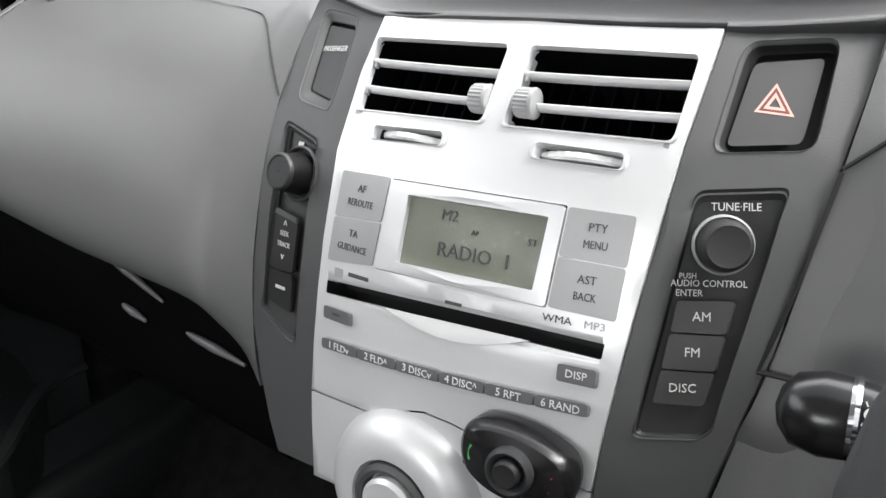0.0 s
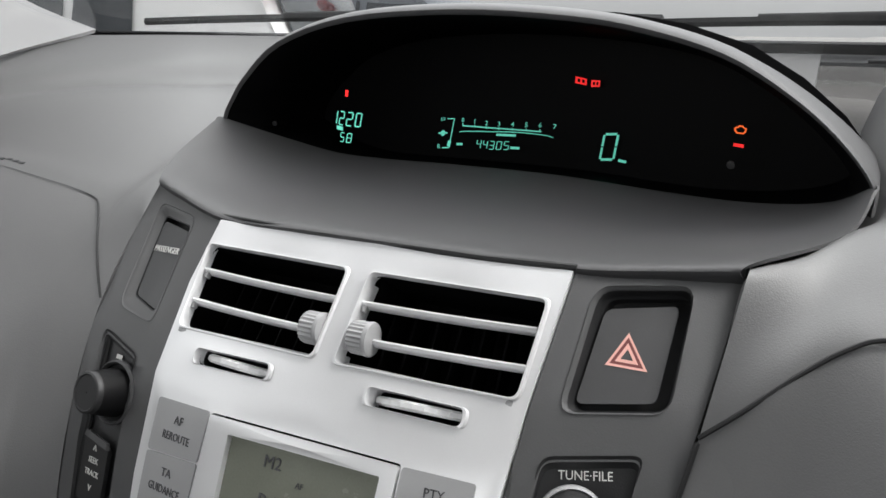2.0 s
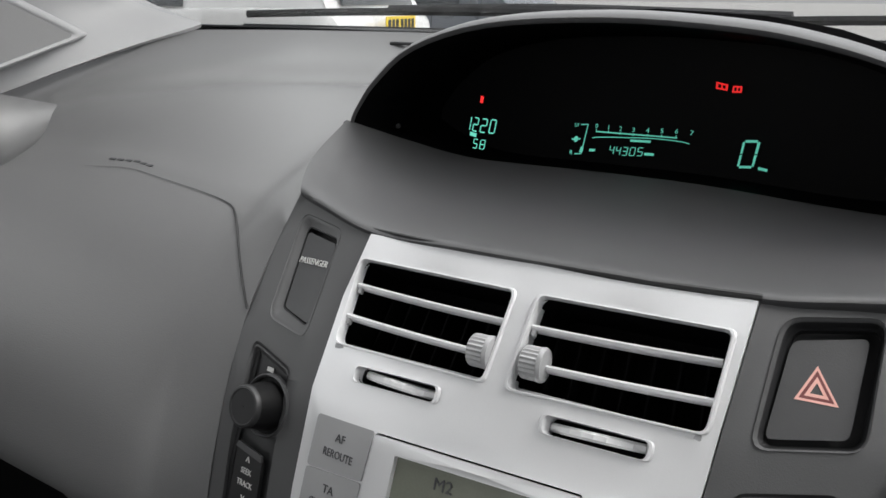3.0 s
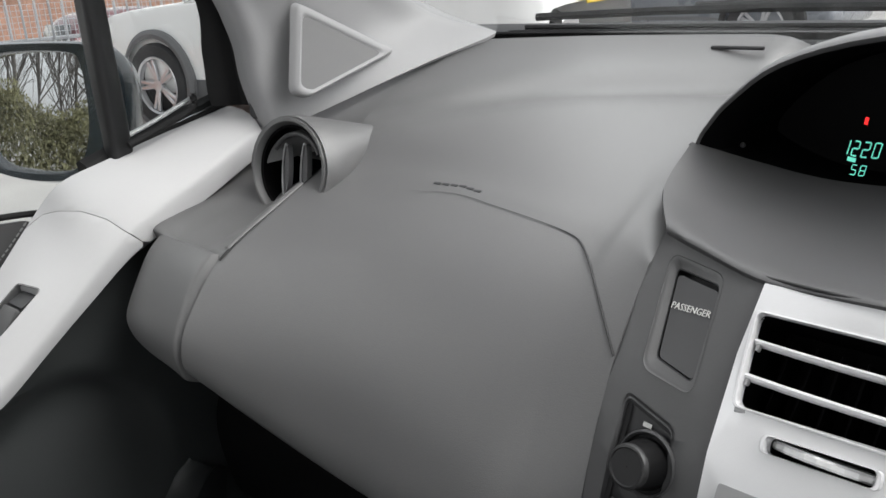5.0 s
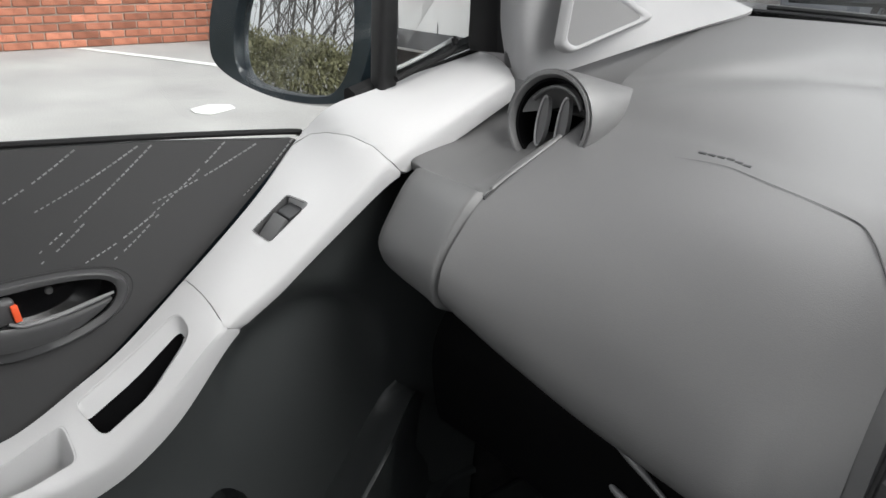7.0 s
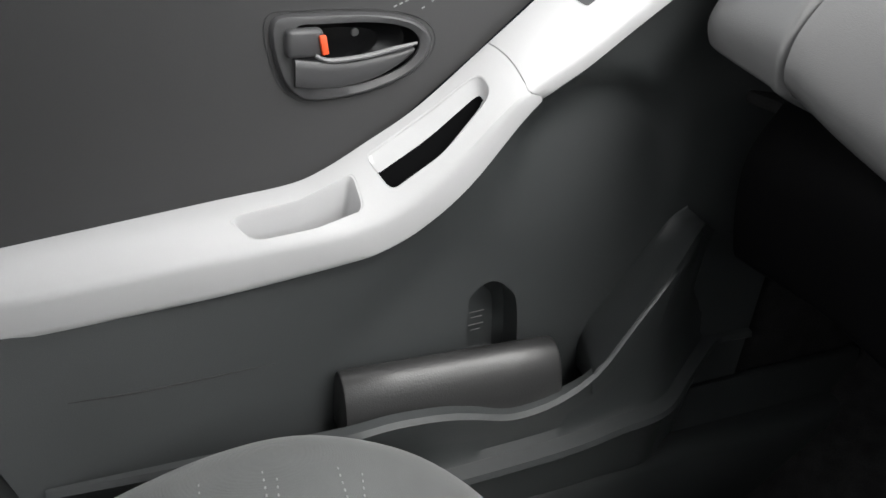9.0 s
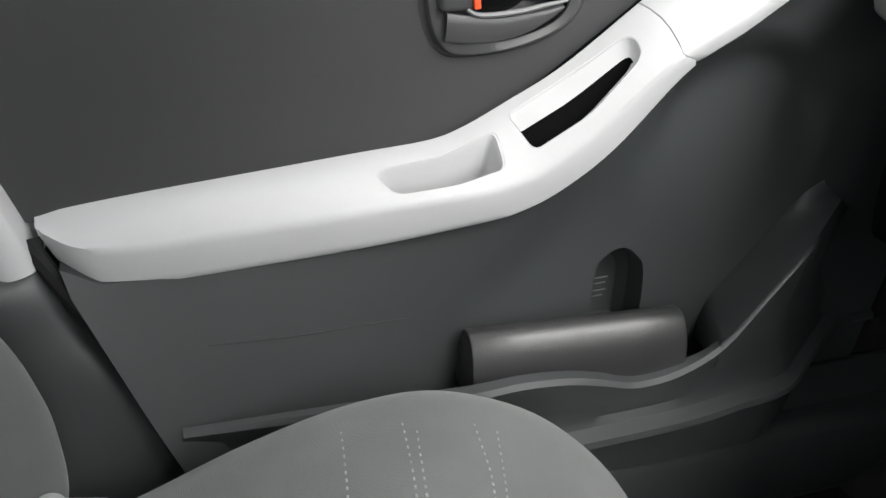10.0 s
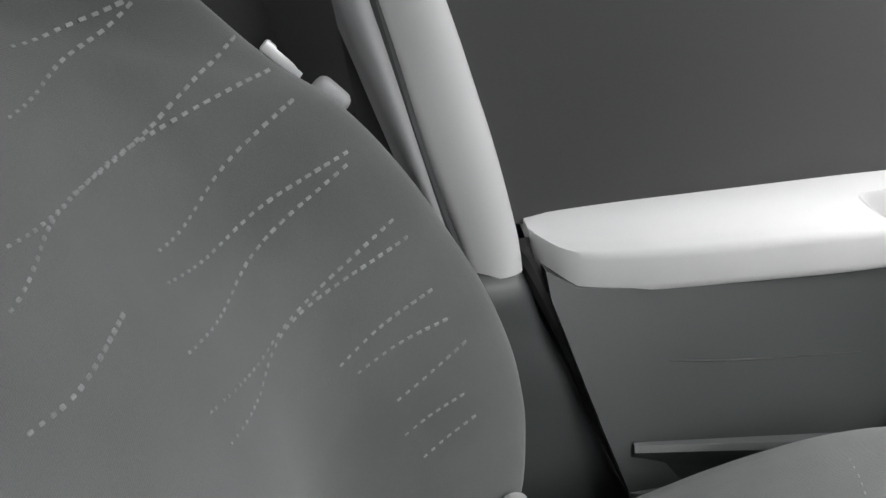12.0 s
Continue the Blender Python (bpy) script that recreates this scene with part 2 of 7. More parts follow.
M_DASH = material("dash_soft_plastic", (0.104, 0.104, 0.105), 0.48, 0, 0.05, 5, 1100, 0.22, spec=0.75)
M_CONSOLE = material("console_hard_plastic", (0.080, 0.080, 0.082), 0.5, 0, 0.05, 6, 1300, 0.15)
M_HOOD = material("instrument_hood_plastic", (0.058, 0.058, 0.060), 0.55, 0, 0.05, 5, 1100, 0.2)
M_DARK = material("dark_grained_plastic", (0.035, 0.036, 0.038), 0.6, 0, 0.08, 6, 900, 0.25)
M_KNOB = material("dark_knob_plastic", (0.020, 0.020, 0.021), 0.6, 0, 0.06, 12, 1200, 0.1)
M_SWITCH = material("switch_plastic", (0.050, 0.050, 0.052), 0.45, 0, 0.05, 12, 1300, 0.12)
M_PANEL = material("control_panel_plastic", (0.022, 0.022, 0.023), 0.45, 0, 0.06, 10, 1100, 0.15)
M_SKIRT = material("matt_black_knob", (0.006, 0.006, 0.0065), 0.5, 0, 0.1, 12, 1200, 0.1, spec=0.2)
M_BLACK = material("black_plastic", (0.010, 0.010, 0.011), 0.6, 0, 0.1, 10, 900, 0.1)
# near-black of the display; also shade painted into the grip slot and under the dash
M_DISPLAY_SHADE = material("display_and_shade_black", (0.003, 0.003, 0.0033), 0.5, 0, 0.1, 10, 900, 0.0, spec=0.05)
M_GLOSSBLACK = material("gloss_black_plastic", (0.01, 0.01, 0.011), 0.22, 0, 0.1, 10, 900, 0.0)
M_SILVER = material("silver_paint", (0.76, 0.76, 0.77), 0.36, 0.30, 0.03, 12, 2500, 0.05)
M_SILVER_DULL = material("silver_buttons", (0.37, 0.37, 0.375), 0.42, 0.15, 0.04, 20, 2500, 0.08)
M_KEY = material("grey_keys", (0.15, 0.15, 0.154), 0.4, 0.1, 0.04, 20, 2500, 0.08)
M_WHITE = material("white_plastic", (0.80, 0.80, 0.80), 0.45, 0, 0.03, 20, 1500, 0.05)
M_TRIM = material("light_grey_trim", (0.44, 0.44, 0.445), 0.5, 0, 0.03, 6, 1500, 0.15)
M_PILLAR = material("grey_pillar_plastic", (0.28, 0.28, 0.285), 0.6, 0, 0.04, 5, 1200, 0.2)
M_COVER = material("tweeter_cover_cloth", (0.17, 0.17, 0.172), 0.8, 0, 0.05, 8, 1600, 0.4, 0.3)
M_DOOR = material("dark_door_plastic", (0.027, 0.0298, 0.0306), 0.45, 0, 0.06, 6, 1000, 0.25, spec=0.65)
M_CHARCOAL = material("charcoal_door_panel", (0.036, 0.036, 0.037), 0.75, 0, 0.07, 9, 1500, 0.3)
M_CARPET = material("black_carpet", (0.018, 0.018, 0.0185), 0.95, 0, 0.3, 40, 700, 0.6, 0.1, depth=0.002)
M_FABRIC = fabric_material("grey_seat_cloth", (0.080, 0.083, 0.083))
M_STITCH = material("pale_stitching", (0.19, 0.194, 0.194), 0.8, 0, 0.25, 60, 1500, 0.2)
M_DOORSTITCH = material("faint_stitching", (0.20, 0.205, 0.205), 0.8, 0, 0.3, 60, 1500, 0.2)
M_PRINT = material("pale_print", (0.62, 0.62, 0.60), 0.6, 0, 0.04, 50, 900, 0)
M_INK = material("dark_print", (0.07, 0.07, 0.075), 0.6, 0, 0.04, 50, 900, 0)
M_LCD = material("lcd_glass", (0.20, 0.21, 0.17), 0.25, 0, 0.06, 30, 900, 0, coat=0.3)
M_CHROME = material("chrome", (0.72, 0.72, 0.73), 0.12, 1.0, 0.03, 20, 900, 0)
M_HAZARD_DARK = material("hazard_fill", (0.16, 0.035, 0.035), 0.5, 0, 0.03, 50, 900, 0)
M_HAZARD = material("hazard_print", (0.78, 0.42, 0.36), 0.5, 0, 0.03, 50, 900, 0)
M_ORANGE = material("orange_red_mark", (0.80, 0.10, 0.03), 0.45, 0, 0.05, 50, 900, 0)
M_GREENPRINT = material("green_print", (0.10, 0.50, 0.15), 0.5, 0, 0.03, 50, 900, 0)
M_REDPRINT = material("red_print", (0.50, 0.04, 0.05), 0.5, 0, 0.03, 50, 900, 0)
M_RUBBER = material("black_rubber", (0.009, 0.009, 0.0095), 0.75, 0, 0.1, 10, 700, 0.2, spec=0.25)
M_HEADLINER = material("pale_headliner", (0.50, 0.49, 0.48), 0.95, 0, 0.05, 10, 900, 0.4, 0.1)
M_BLACKPAINT = material("dark_blue_grey_paint", (0.022, 0.032, 0.040), 0.25, 0.0, 0.05, 5, 800, 0.0, coat=0.6)
L_CYAN = lamp_material("lit_segment", (0.16, 0.75, 0.58), 0.24)
L_RED = lamp_material("red_telltale", (0.9, 0.02, 0.02), 0.5)
L_AMBER = lamp_material("amber_telltale", (0.9, 0.13, 0.02), 0.5)
M_BAR = material("satin_dark_plastic", (0.017, 0.0172, 0.0175), 0.42, 0, 0.12, 14, 700, 0.3, spec=0.55)

# ---- centre console ----
PROFILE = ((0.66, -0.112), (0.73, -0.105), (0.774, -0.098), (0.808, -0.091), (0.84, -0.081), (0.878, -0.067), (0.914, -0.047), (0.957, -0.012), (0.97, 0.0), (1.0, 0.022))
INWARD = Vector((0, 0.85, -0.53))


def fascia_y(x, z):
    """The face of the console: its profile, crowned across the silver plate and falling back beside it."""
    zz = [p[0] for p in PROFILE]
    y = float(np.interp(z, zz, [p[1] for p in PROFILE]))
    if abs(x) <= 0.115:
        return y - 0.008 * (1 - (x / 0.115) ** 2)
    return y + (0.45 if x > 0 else 0.15) * (abs(x) - 0.115)


def face_normal(x, z):
    h = 0.006
    dx = (fascia_y(x + h, z) - fascia_y(x - h, z)) / (2 * h)
    dz = (fascia_y(x, z + h) - fascia_y(x, z - h)) / (2 * h)
    return Vector((dx, -1, dz)).normalized()


def on_face(x, z, off=0.0):
    return Vector((x, fascia_y(x, z), z)) + face_normal(x, z) * off


def face_pose(x, z, off=0.0):
    return facing(on_face(x, z, off), face_normal(x, z))


def key(name, corners, mat, parent, proud=0.0015, r=0.002, label="", step=0.01, deep=0.004):
    """A button or plate of the given outline, standing proud of the console face."""
    bm = sheet(rpoly(corners, r), lambda u, v: on_face(u, v, proud), step=step, back=INWARD * (proud + deep))
    return part(name, bm, mat, parent, label)


def quad(x0, x1, z0, z1, lean=0.0):
    return [(x0 + lean, z1), (x1 + lean, z1), (x1, z0), (x0, z0)]


SILVER_R = ((0.66, 0.085), (0.753, 0.0932), (0.79, 0.098), (0.83, 0.103), (0.891, 0.1095), (0.915, 0.1115), (0.97, 0.1152))
SILVER_L = ((0.66, -0.1255), (0.724, -0.1240), (0.764, -0.1215), (0.80, -0.1190), (0.835, -0.1180), (0.89, -0.1182), (0.937, -0.1180), (0.97, -0.1160))


def right_edge(z):
    return float(np.interp(z, [p[0] for p in SILVER_R], [p[1] for p in SILVER_R]))


def left_edge(z):
    return float(np.interp(z, [p[0] for p in SILVER_L], [p[1] for p in SILVER_L]))


fascia = thing("centre_fascia", (0, -0.1, 0.66), "silver painted centre fascia with two air vents", "dashboard panel")
vent_l = rpoly([(-0.1130, 0.9570), (-0.0080, 0.9580), (-0.0098, 0.9175), (-0.1092, 0.9158)], 0.004)
vent_r = rpoly([(0.0082, 0.9580), (0.1073, 0.9567), (0.1055, 0.9165), (0.0058, 0.9172)], 0.004)
slot_l = rpoly([(-0.0880, 0.9080), (-0.0345, 0.9098), (-0.0345, 0.9020), (-0.0880, 0.9002)], 0.003)
slot_r = rpoly([(0.0303, 0.9103), (0.0817, 0.9090), (0.0817, 0.9010), (0.0303, 0.9023)], 0.003)
cd_slot = rpoly([(-0.1100, 0.8092), (0.0900, 0.8125), (0.0892, 0.8035), (-0.1108, 0.7998)], 0.0015)
lcd_hole = rpoly([(-0.0647, 0.8805), (0.0569, 0.8811), (0.0536, 0.8255), (-0.0695, 0.8250)], 0.002)
seam = [(left_edge(0.725), 0.7255), (-0.0620, 0.7285), (-0.0470, 0.7370), (-0.0225, 0.7430), (0.0, 0.7415), (0.0175, 0.7380), (0.05, 0.730), (0.0905, 0.724)]
top_edge = [(-0.1160, 0.97), (-0.06, 0.9715), (0, 0.972), (0.06, 0.9715), (0.1152, 0.97)]
edge_r = [(right_edge(z), z) for z in (0.94, 0.90, 0.86, 0.82, 0.80, 0.782, 0.76, 0.745)]
plate_out = top_edge + edge_r + seam[::-1] + [(left_edge(z), z) for z in (0.764, 0.80, 0.835, 0.89, 0.937)]
bm = sheet(plate_out, lambda u, v: on_face(u, v, 0.0025), (vent_l, vent_r, slot_l, slot_r, cd_slot, lcd_hole), back=INWARD * 0.012, step=0.008)
part("faceplate", bm, M_SILVER, fascia)
low = [(q[0], q[1] - 0.0012) for q in seam] + [(0.0885, 0.70), (0.086, 0.655)] + [(-0.1255, 0.655), (-0.1248, 0.70)]
part("lower_faceplate", sheet(low, lambda u, v: on_face(u, v, 0.0025), back=INWARD * 0.012, step=0.012), M_SILVER, fascia)
# rims round the two vents
for hole in (vent_l, vent_r, slot_l, slot_r):
    loop = [on_face(q.x, q.y, 0.0026) for q in hole]
    rows = []
    n = len(loop)
    cen = sum(loop, Vector()) / n
    for k, (grow, off) in enumerate(((1.055, 0.0), (1.04, 0.0016), (1.015, 0.0018), (1.0, 0.0002), (0.992, -0.006))):
        wide = 1.0 if hole in (vent_l, vent_r) else 2.4
        rows.append([cen + (q - cen) * (1 + (grow - 1) * wide) - INWARD * off for q in loop])
    part("vent_rim", loft(rows, closed_v=True), M_SILVER, fascia)


def vent(hole, x0, x1, thumb, parent):
    bm = bmesh.new()
    loop = [on_face(q.x, q.y, 0.0) for q in hole]
    cen = sum(loop, Vector()) / len(loop)
    loft([[q + INWARD * d for q in loop] for d in (0.001, 0.03, 0.055)], bm, closed_v=True)
    bm.faces.new([q + 0 for q in []] or [bm.verts.new(q + INWARD * 0.055) for q in loop])
    part("vent_duct", bm, M_DISPLAY_SHADE, parent)
    for i in range(7):
        x = x0 + (x1 - x0) * (i + 0.5) / 7
        m = facing(on_face(x, 0.936, -0.038), face_normal(x, 0.936))
        part("vertical_vane", rbox((0.0016, 0.046, 0.022), 0.0004, m, 1), M_DISPLAY_SHADE, parent)
    for z in (0.9448, 0.9292):
        bm = bmesh.new()
        rows = []
        for i in range(9):
            x = x0 + 0.0005 + (x1 - x0 - 0.001) * i / 8
            c = on_face(x, z, -0.003)
            up = face_normal(x, z).cross(Vector((1, 0, 0))).normalized() * -1
            out = face_normal(x, z)
            rows.append([c + out * (0.005 * math.cos(a)) + up * (0.0020 * math.sin(a)) for a in (k * math.pi / 5 for k in range(10))])
        loft(rows, bm, closed_v=True, cap=True)
        part("vent_slat", bm, M_SILVER, parent)
    # lip at the foot of the opening
    part("vent_lip", rbox((x1 - x0 - 0.002, 0.004, 0.012), 0.001, facing(on_face((x0 + x1) / 2, 0.9165, -0.007), face_normal(0, 0.9165))), M_SILVER_DULL, parent)
    # ribbed barrel that slides along the lower slat, with a cap at either end
    m = facing(on_face(thumb, 0.9298, 0.0005), face_normal(thumb, 0.93)) @ pose(0, 0, 0, 0, 90, 0)
    grip = part("thumb_grip", lathe([(0.0070, -0.0058), (0.0088, -0.0055), (0.0092, -0.0040), (0.0092, 0.0040), (0.0088, 0.0055), (0.0070, 0.0058)], m, 44, None, 1, 0.07), M_SILVER_DULL, parent, "ribbed pale vent grip")
    part("grip_cap", lathe([(0.0094, 0.0040), (0.0096, 0.0052), (0.0090, 0.0066), (0.0070, 0.0072), (0.0005, 0.0072)], m, 36), M_SILVER_DULL, grip)
    for z in (0.9448, 0.9292):
        part("pivot_peg", rbox((0.0024, 0.0045, 0.004), 0.0008, facing(on_face(x0 + 0.0025, z - 0.0022, -0.001), face_normal(x0, z))), M_SILVER_DULL, parent)


vent(vent_l, -0.1115, -0.0088, -0.0160, fascia)
vent(vent_r, 0.0070, 0.1065, 0.0148, fascia)
for xc, z, hole in ((-0.0612, 0.9050, slot_l), (0.0560, 0.9057, slot_r)):
    loop = [on_face(q.x, q.y, 0.0) for q in hole]
    bm = loft([[q + INWARD * d for q in loop] for d in (0.0, 0.02)], closed_v=True)
    bm.faces.new([bm.verts.new(q + INWARD * 0.02) for q in loop])
    part("shutter_slot", bm, M_BLACK, fascia)
    m = facing(on_face(xc, z, -0.0325), face_normal(xc, z)) @ pose(0, 0, 0, 90, 0, 0)
    prof = [(0.001, -0.0024), (0.036, -0.0024), (0.0375, -0.0012), (0.0375, 0.0012), (0.036, 0.0024), (0.001, 0.0024)]
    part("shutter_wheel", lathe(prof, m, 72, None, 1, 0.03), M_WHITE, fascia, "white ribbed vent shutter wheel")

# radio
radio = thing("car_radio", (0, -0.09, 0.8), "silver built-in car radio with grey lcd and disc slot", "radio")
bm = loft([[on_face(q.x, q.y, 0.002) for q in cd_slot], [on_face(q.x, q.y, 0.0) + INWARD * 0.02 for q in cd_slot]], closed_v=True)
bm.faces.new([bm.verts.new(on_face(q.x, q.y, 0.0) + INWARD * 0.02) for q in cd_slot])
part("disc_slot", bm, M_BLACK, radio, "black disc slot")
lip = [(-0.058, 0.8032)] + [(-0.058 + 0.104 * i / 10, 0.8032 + 0.0027 * i / 10 - 0.0105 * math.sin(math.pi * i / 10)) for i in range(1, 10)] + [(0.046, 0.8059)]
part("disc_lip", sheet(lip, lambda u, v: on_face(u, v, 0.0033), back=INWARD * 0.003, step=0.01), M_WHITE, radio, "pale crescent under the disc slot")
frame_out = rpoly([(-0.0635, 0.8797), (0.0562, 0.8803), (0.0530, 0.8262), (-0.0685, 0.8258)], 0.002)
glass_q = rpoly([(-0.0485, 0.8732), (0.0475, 0.8740), (0.0445, 0.8340), (-0.0505, 0.8330)], 0.001)
part("display_frame", sheet(frame_out, lambda u, v: on_face(u, v, 0.0045), (glass_q,), back=INWARD * 0.008, step=0.006), M_SILVER, radio)
part("display", sheet(rpoly([(-0.052, 0.876), (0.050, 0.877), (0.047, 0.831), (-0.053, 0.830)], 0.001), lambda u, v: on_face(u, v, 0.0005), step=0.01), M_LCD, radio, "grey-green liquid crystal display")
lettering("station_text", "RADIO  1", M_INK, face_pose(0.002, 0.8455, 0.0009), 0.0125, radio, wide=1.0)
lettering("preset_text", "M2", M_INK, face_pose(-0.018, 0.8655, 0.0009), 0.0095, radio)
lettering("stereo_text", "ST", M_INK, face_pose(0.039, 0.8585, 0.0009), 0.006, radio)
lettering("af_text", "AF", M_INK, face_pose(0.001, 0.8585, 0.0009), 0.0045, radio)
for name, q, t1, t2 in (("af_button", [(-0.1070, 0.8793), (-0.0655, 0.8806), (-0.0682, 0.8535), (-0.1089, 0.8508)], "AF", "REROUTE"), ("ta_button", [(-0.1090, 0.8501), (-0.0683, 0.8528), (-0.0708, 0.8262), (-0.1108, 0.8220)], "TA", "GUIDANCE"),
                        ("pty_button", [(0.0580, 0.8803), (0.0962, 0.8797), (0.0952, 0.8535), (0.0566, 0.8545)], "PTY", "MENU"), ("ast_button", [(0.0565, 0.8538), (0.0952, 0.8528), (0.0938, 0.8250), (0.0548, 0.8265)], "AST", "BACK")):
    k = key(name, q, M_SILVER_DULL, radio, 0.0035, 0.002)
    cx, cz = sum(p[0] for p in q) / 4, sum(p[1] for p in q) / 4
    lettering("caption", t1, M_INK, face_pose(cx, cz + 0.0045, 0.0037), 0.0068, k, wide=0.95)
    lettering("caption", t2, M_INK, face_pose(cx, cz - 0.0045, 0.0037), 0.0066, k, wide=0.78)
part("small_mark", sheet(rpoly(quad(-0.1035, -0.096, 0.8125, 0.8185), 0.001), lambda u, v: on_face(u, v, 0.003), back=INWARD * 0.002), M_SILVER_DULL, radio)
for x0, x1, z, h in ((-0.091, -0.073, 0.8165, 0.0026), (-0.012, 0.0, 0.8165, 0.002)):
    part("print_bar", sheet(quad(x0, x1, z - h / 2, z + h / 2), lambda u, v: on_face(u, v, 0.0028)), M_INK, radio)
lettering("format_text", "WMA", M_INK, face_pose(0.061, 0.8205, 0.0029), 0.0062, radio, wide=1.15)
lettering("format_text", "MP3", M_SILVER_DULL, face_pose(0.083, 0.8205, 0.0029), 0.0062, radio, wide=1.15)
k = key("power_button", quad(-0.1075, -0.084, 0.7845, 0.7930), M_KEY, radio, 0.007, 0.002)
part("print_bar", sheet(quad(-0.099, -0.092, 0.7885, 0.7900), lambda u, v: on_face(u, v, 0.0073)), M_INK, k)
k = key("disp_button", quad(0.066, 0.0885, 0.7880, 0.7982), M_KEY, radio, 0.007, 0.002)
lettering("caption", "DISP", M_WHITE, face_pose(0.0772, 0.7932, 0.0073), 0.0066, k)
marks = (-0.109, -0.0755, -0.0425, -0.0097, 0.0222, 0.054, 0.0862)
for i, txt in enumerate(("1 FLDv", "2 FLD^", "3 DISCv", "4 DISC^", "5 RPT", "6 RAND")):
    x0, x1 = marks[i] + 0.0004, marks[i + 1] - 0.0004
    zt0, zt1 = 0.7712 + 0.0075 * i / 6 - 0.0008 * (i - 3) ** 2 / 9, 0.7712 + 0.0075 * (i + 1) / 6 - 0.0008 * (i - 2) ** 2 / 9
    k = key("preset_button", [(x0, zt0), (x1, zt1), (x1, zt1 - 0.0072), (x0, zt0 - 0.0072)], M_KEY, radio, 0.007, 0.0026)
    lettering("caption", txt, M_WHITE, face_pose((x0 + x1) / 2, (zt0 + zt1) / 2 - 0.0038, 0.0074), 0.0070, k, wide=0.95)

# climate dial
dial = thing("climate_dial", (-0.03, -0.1, 0.66), "silver domed climate control dial on the fascia", "control dial")
m = face_pose(-0.036, 0.677, 0.0)
part("dome", lathe([(0.062, 0.0), (0.060, 0.006), (0.056, 0.012), (0.049, 0.017), (0.041, 0.0195), (0.033, 0.019), (0.030, 0.012)], m, 64), M_SILVER, dial)
part("dial_ring", lathe([(0.031, 0.008), (0.0305, 0.019), (0.027, 0.0215), (0.024, 0.020), (0.023, 0.010)], m, 64), M_CONSOLE, dial, "dark grey dial ring")
part("dial_knob", lathe([(0.022, 0.008), (0.0215, 0.022), (0.019, 0.0245), (0.001, 0.025)], m, 48), M_SILVER, dial)

# clip-on call control
bt = thing("call_control_pad", (0.05, -0.1, 0.7), "black clip-on phone pad with round joystick", "phone control")
m = face_pose(0.052, 0.739, 0.014) @ pose(0, 0, 0, 0, 0, -7)
oval = cr([Vector(q) for q in ((-0.037, 0.004, 0), (-0.030, 0.017, 0), (-0.010, 0.022, 0), (0.012, 0.021, 0), (0.031, 0.014, 0), (0.037, -0.002, 0), (0.032, -0.017, 0), (0.012, -0.023, 0), (-0.012, -0.023, 0), (-0.031, -0.014, 0))], 4, True)
bm = loft([[m @ Vector((q.x * g, q.y * g, h)) for q in oval] for g, h in ((0.80, -0.012), (0.97, -0.008), (1.0, 0.004), (0.95, 0.010), (0.85, 0.0135), (0.5, 0.015))], closed_v=True)
bm.faces.new([bm.verts.new(m @ Vector((q.x * 0.5, q.y * 0.5, 0.015))) for q in oval])
part("pad_body", bm, M_GLOSSBLACK, bt)
part("joystick_ring", lathe([(0.0145, 0.008), (0.0145, 0.019), (0.0125, 0.021), (0.0105, 0.0195), (0.0085, 0.015)], m @ pose(0.0, 0.0, 0), 40), M_DARK, bt)
part("joystick", lathe([(0.0085, 0.010), (0.0085, 0.022), (0.007, 0.024), (0.0005, 0.0235)], m @ pose(0.0, 0.0, 0), 32), M_BLACK, bt)
for sx, mat, nm in ((-0.029, M_GREENPRINT, "green answer mark"), (0.026, M_REDPRINT, "red hang-up mark")):
    b2 = rbox((0.015, 0.024, 0.004), 0.004, m @ pose(sx * 0.86, 0.0, 0.0105, 0, 14 if sx > 0 else -14, 0), 3)
    b = part("call_button", b2, M_DARK, bt)
    pts = [m @ Vector((sx * 0.86 + 0.0028 * math.cos(a), 0.0055 * math.sin(a), 0.0134)) for a in (radians(d) for d in ((120, 150, 180, 210, 240) if sx < 0 else (60, 30, 0, -30, -60)))]
    part("call_mark", tube(pts, [0.0011, 0.0007, 0.0006, 0.0007, 0.0011], 6), mat, b, nm)

# dark sides of the console
console = thing("centre_console", (0, -0.1, 0.5), "dark grey centre console surround beside the silver fascia", "console")
pass_hole = rpoly([(-0.1805, 0.9735), (-0.1410, 0.9690), (-0.1370, 0.9120), (-0.1735, 0.9165)], 0.007)
lens_out = rpoly([(-0.1745, 0.9672), (-0.1425, 0.9638), (-0.1398, 0.9182), (-0.1678, 0.9235)], 0.003)
lbox = rpoly([(-0.1775, 0.8998), (-0.1420, 0.8915), (-0.1450, 0.7540), (-0.1570, 0.7560), (-0.1825, 0.7690)], 0.005)
left_out = [(-0.1170, 0.970), (-0.150, 0.980), (-0.190, 0.988), (-0.1940, 0.95), (-0.1952, 0.90), (-0.1960, 0.85), (-0.1960, 0.80), (-0.1945, 0.76), (-0.187, 0.72), (-0.178, 0.68), (-0.170, 0.655)] + [(left_edge(z) - 0.001, z) for z in (0.66, 0.724, 0.764, 0.80, 0.835, 0.89, 0.937)]
part("left_side_panel", sheet(left_out, on_face, (pass_hole, lbox), back=INWARD * 0.02, step=0.01), M_CONSOLE, console)
haz_hole = rpoly([(0.1280, 0.9645), (0.1732, 0.9655), (0.1735, 0.9135), (0.1255, 0.9125)], 0.008)
haz_in = rpoly([(0.1325, 0.9612), (0.1712, 0.9622), (0.1702, 0.9160), (0.1298, 0.9150)], 0.005)
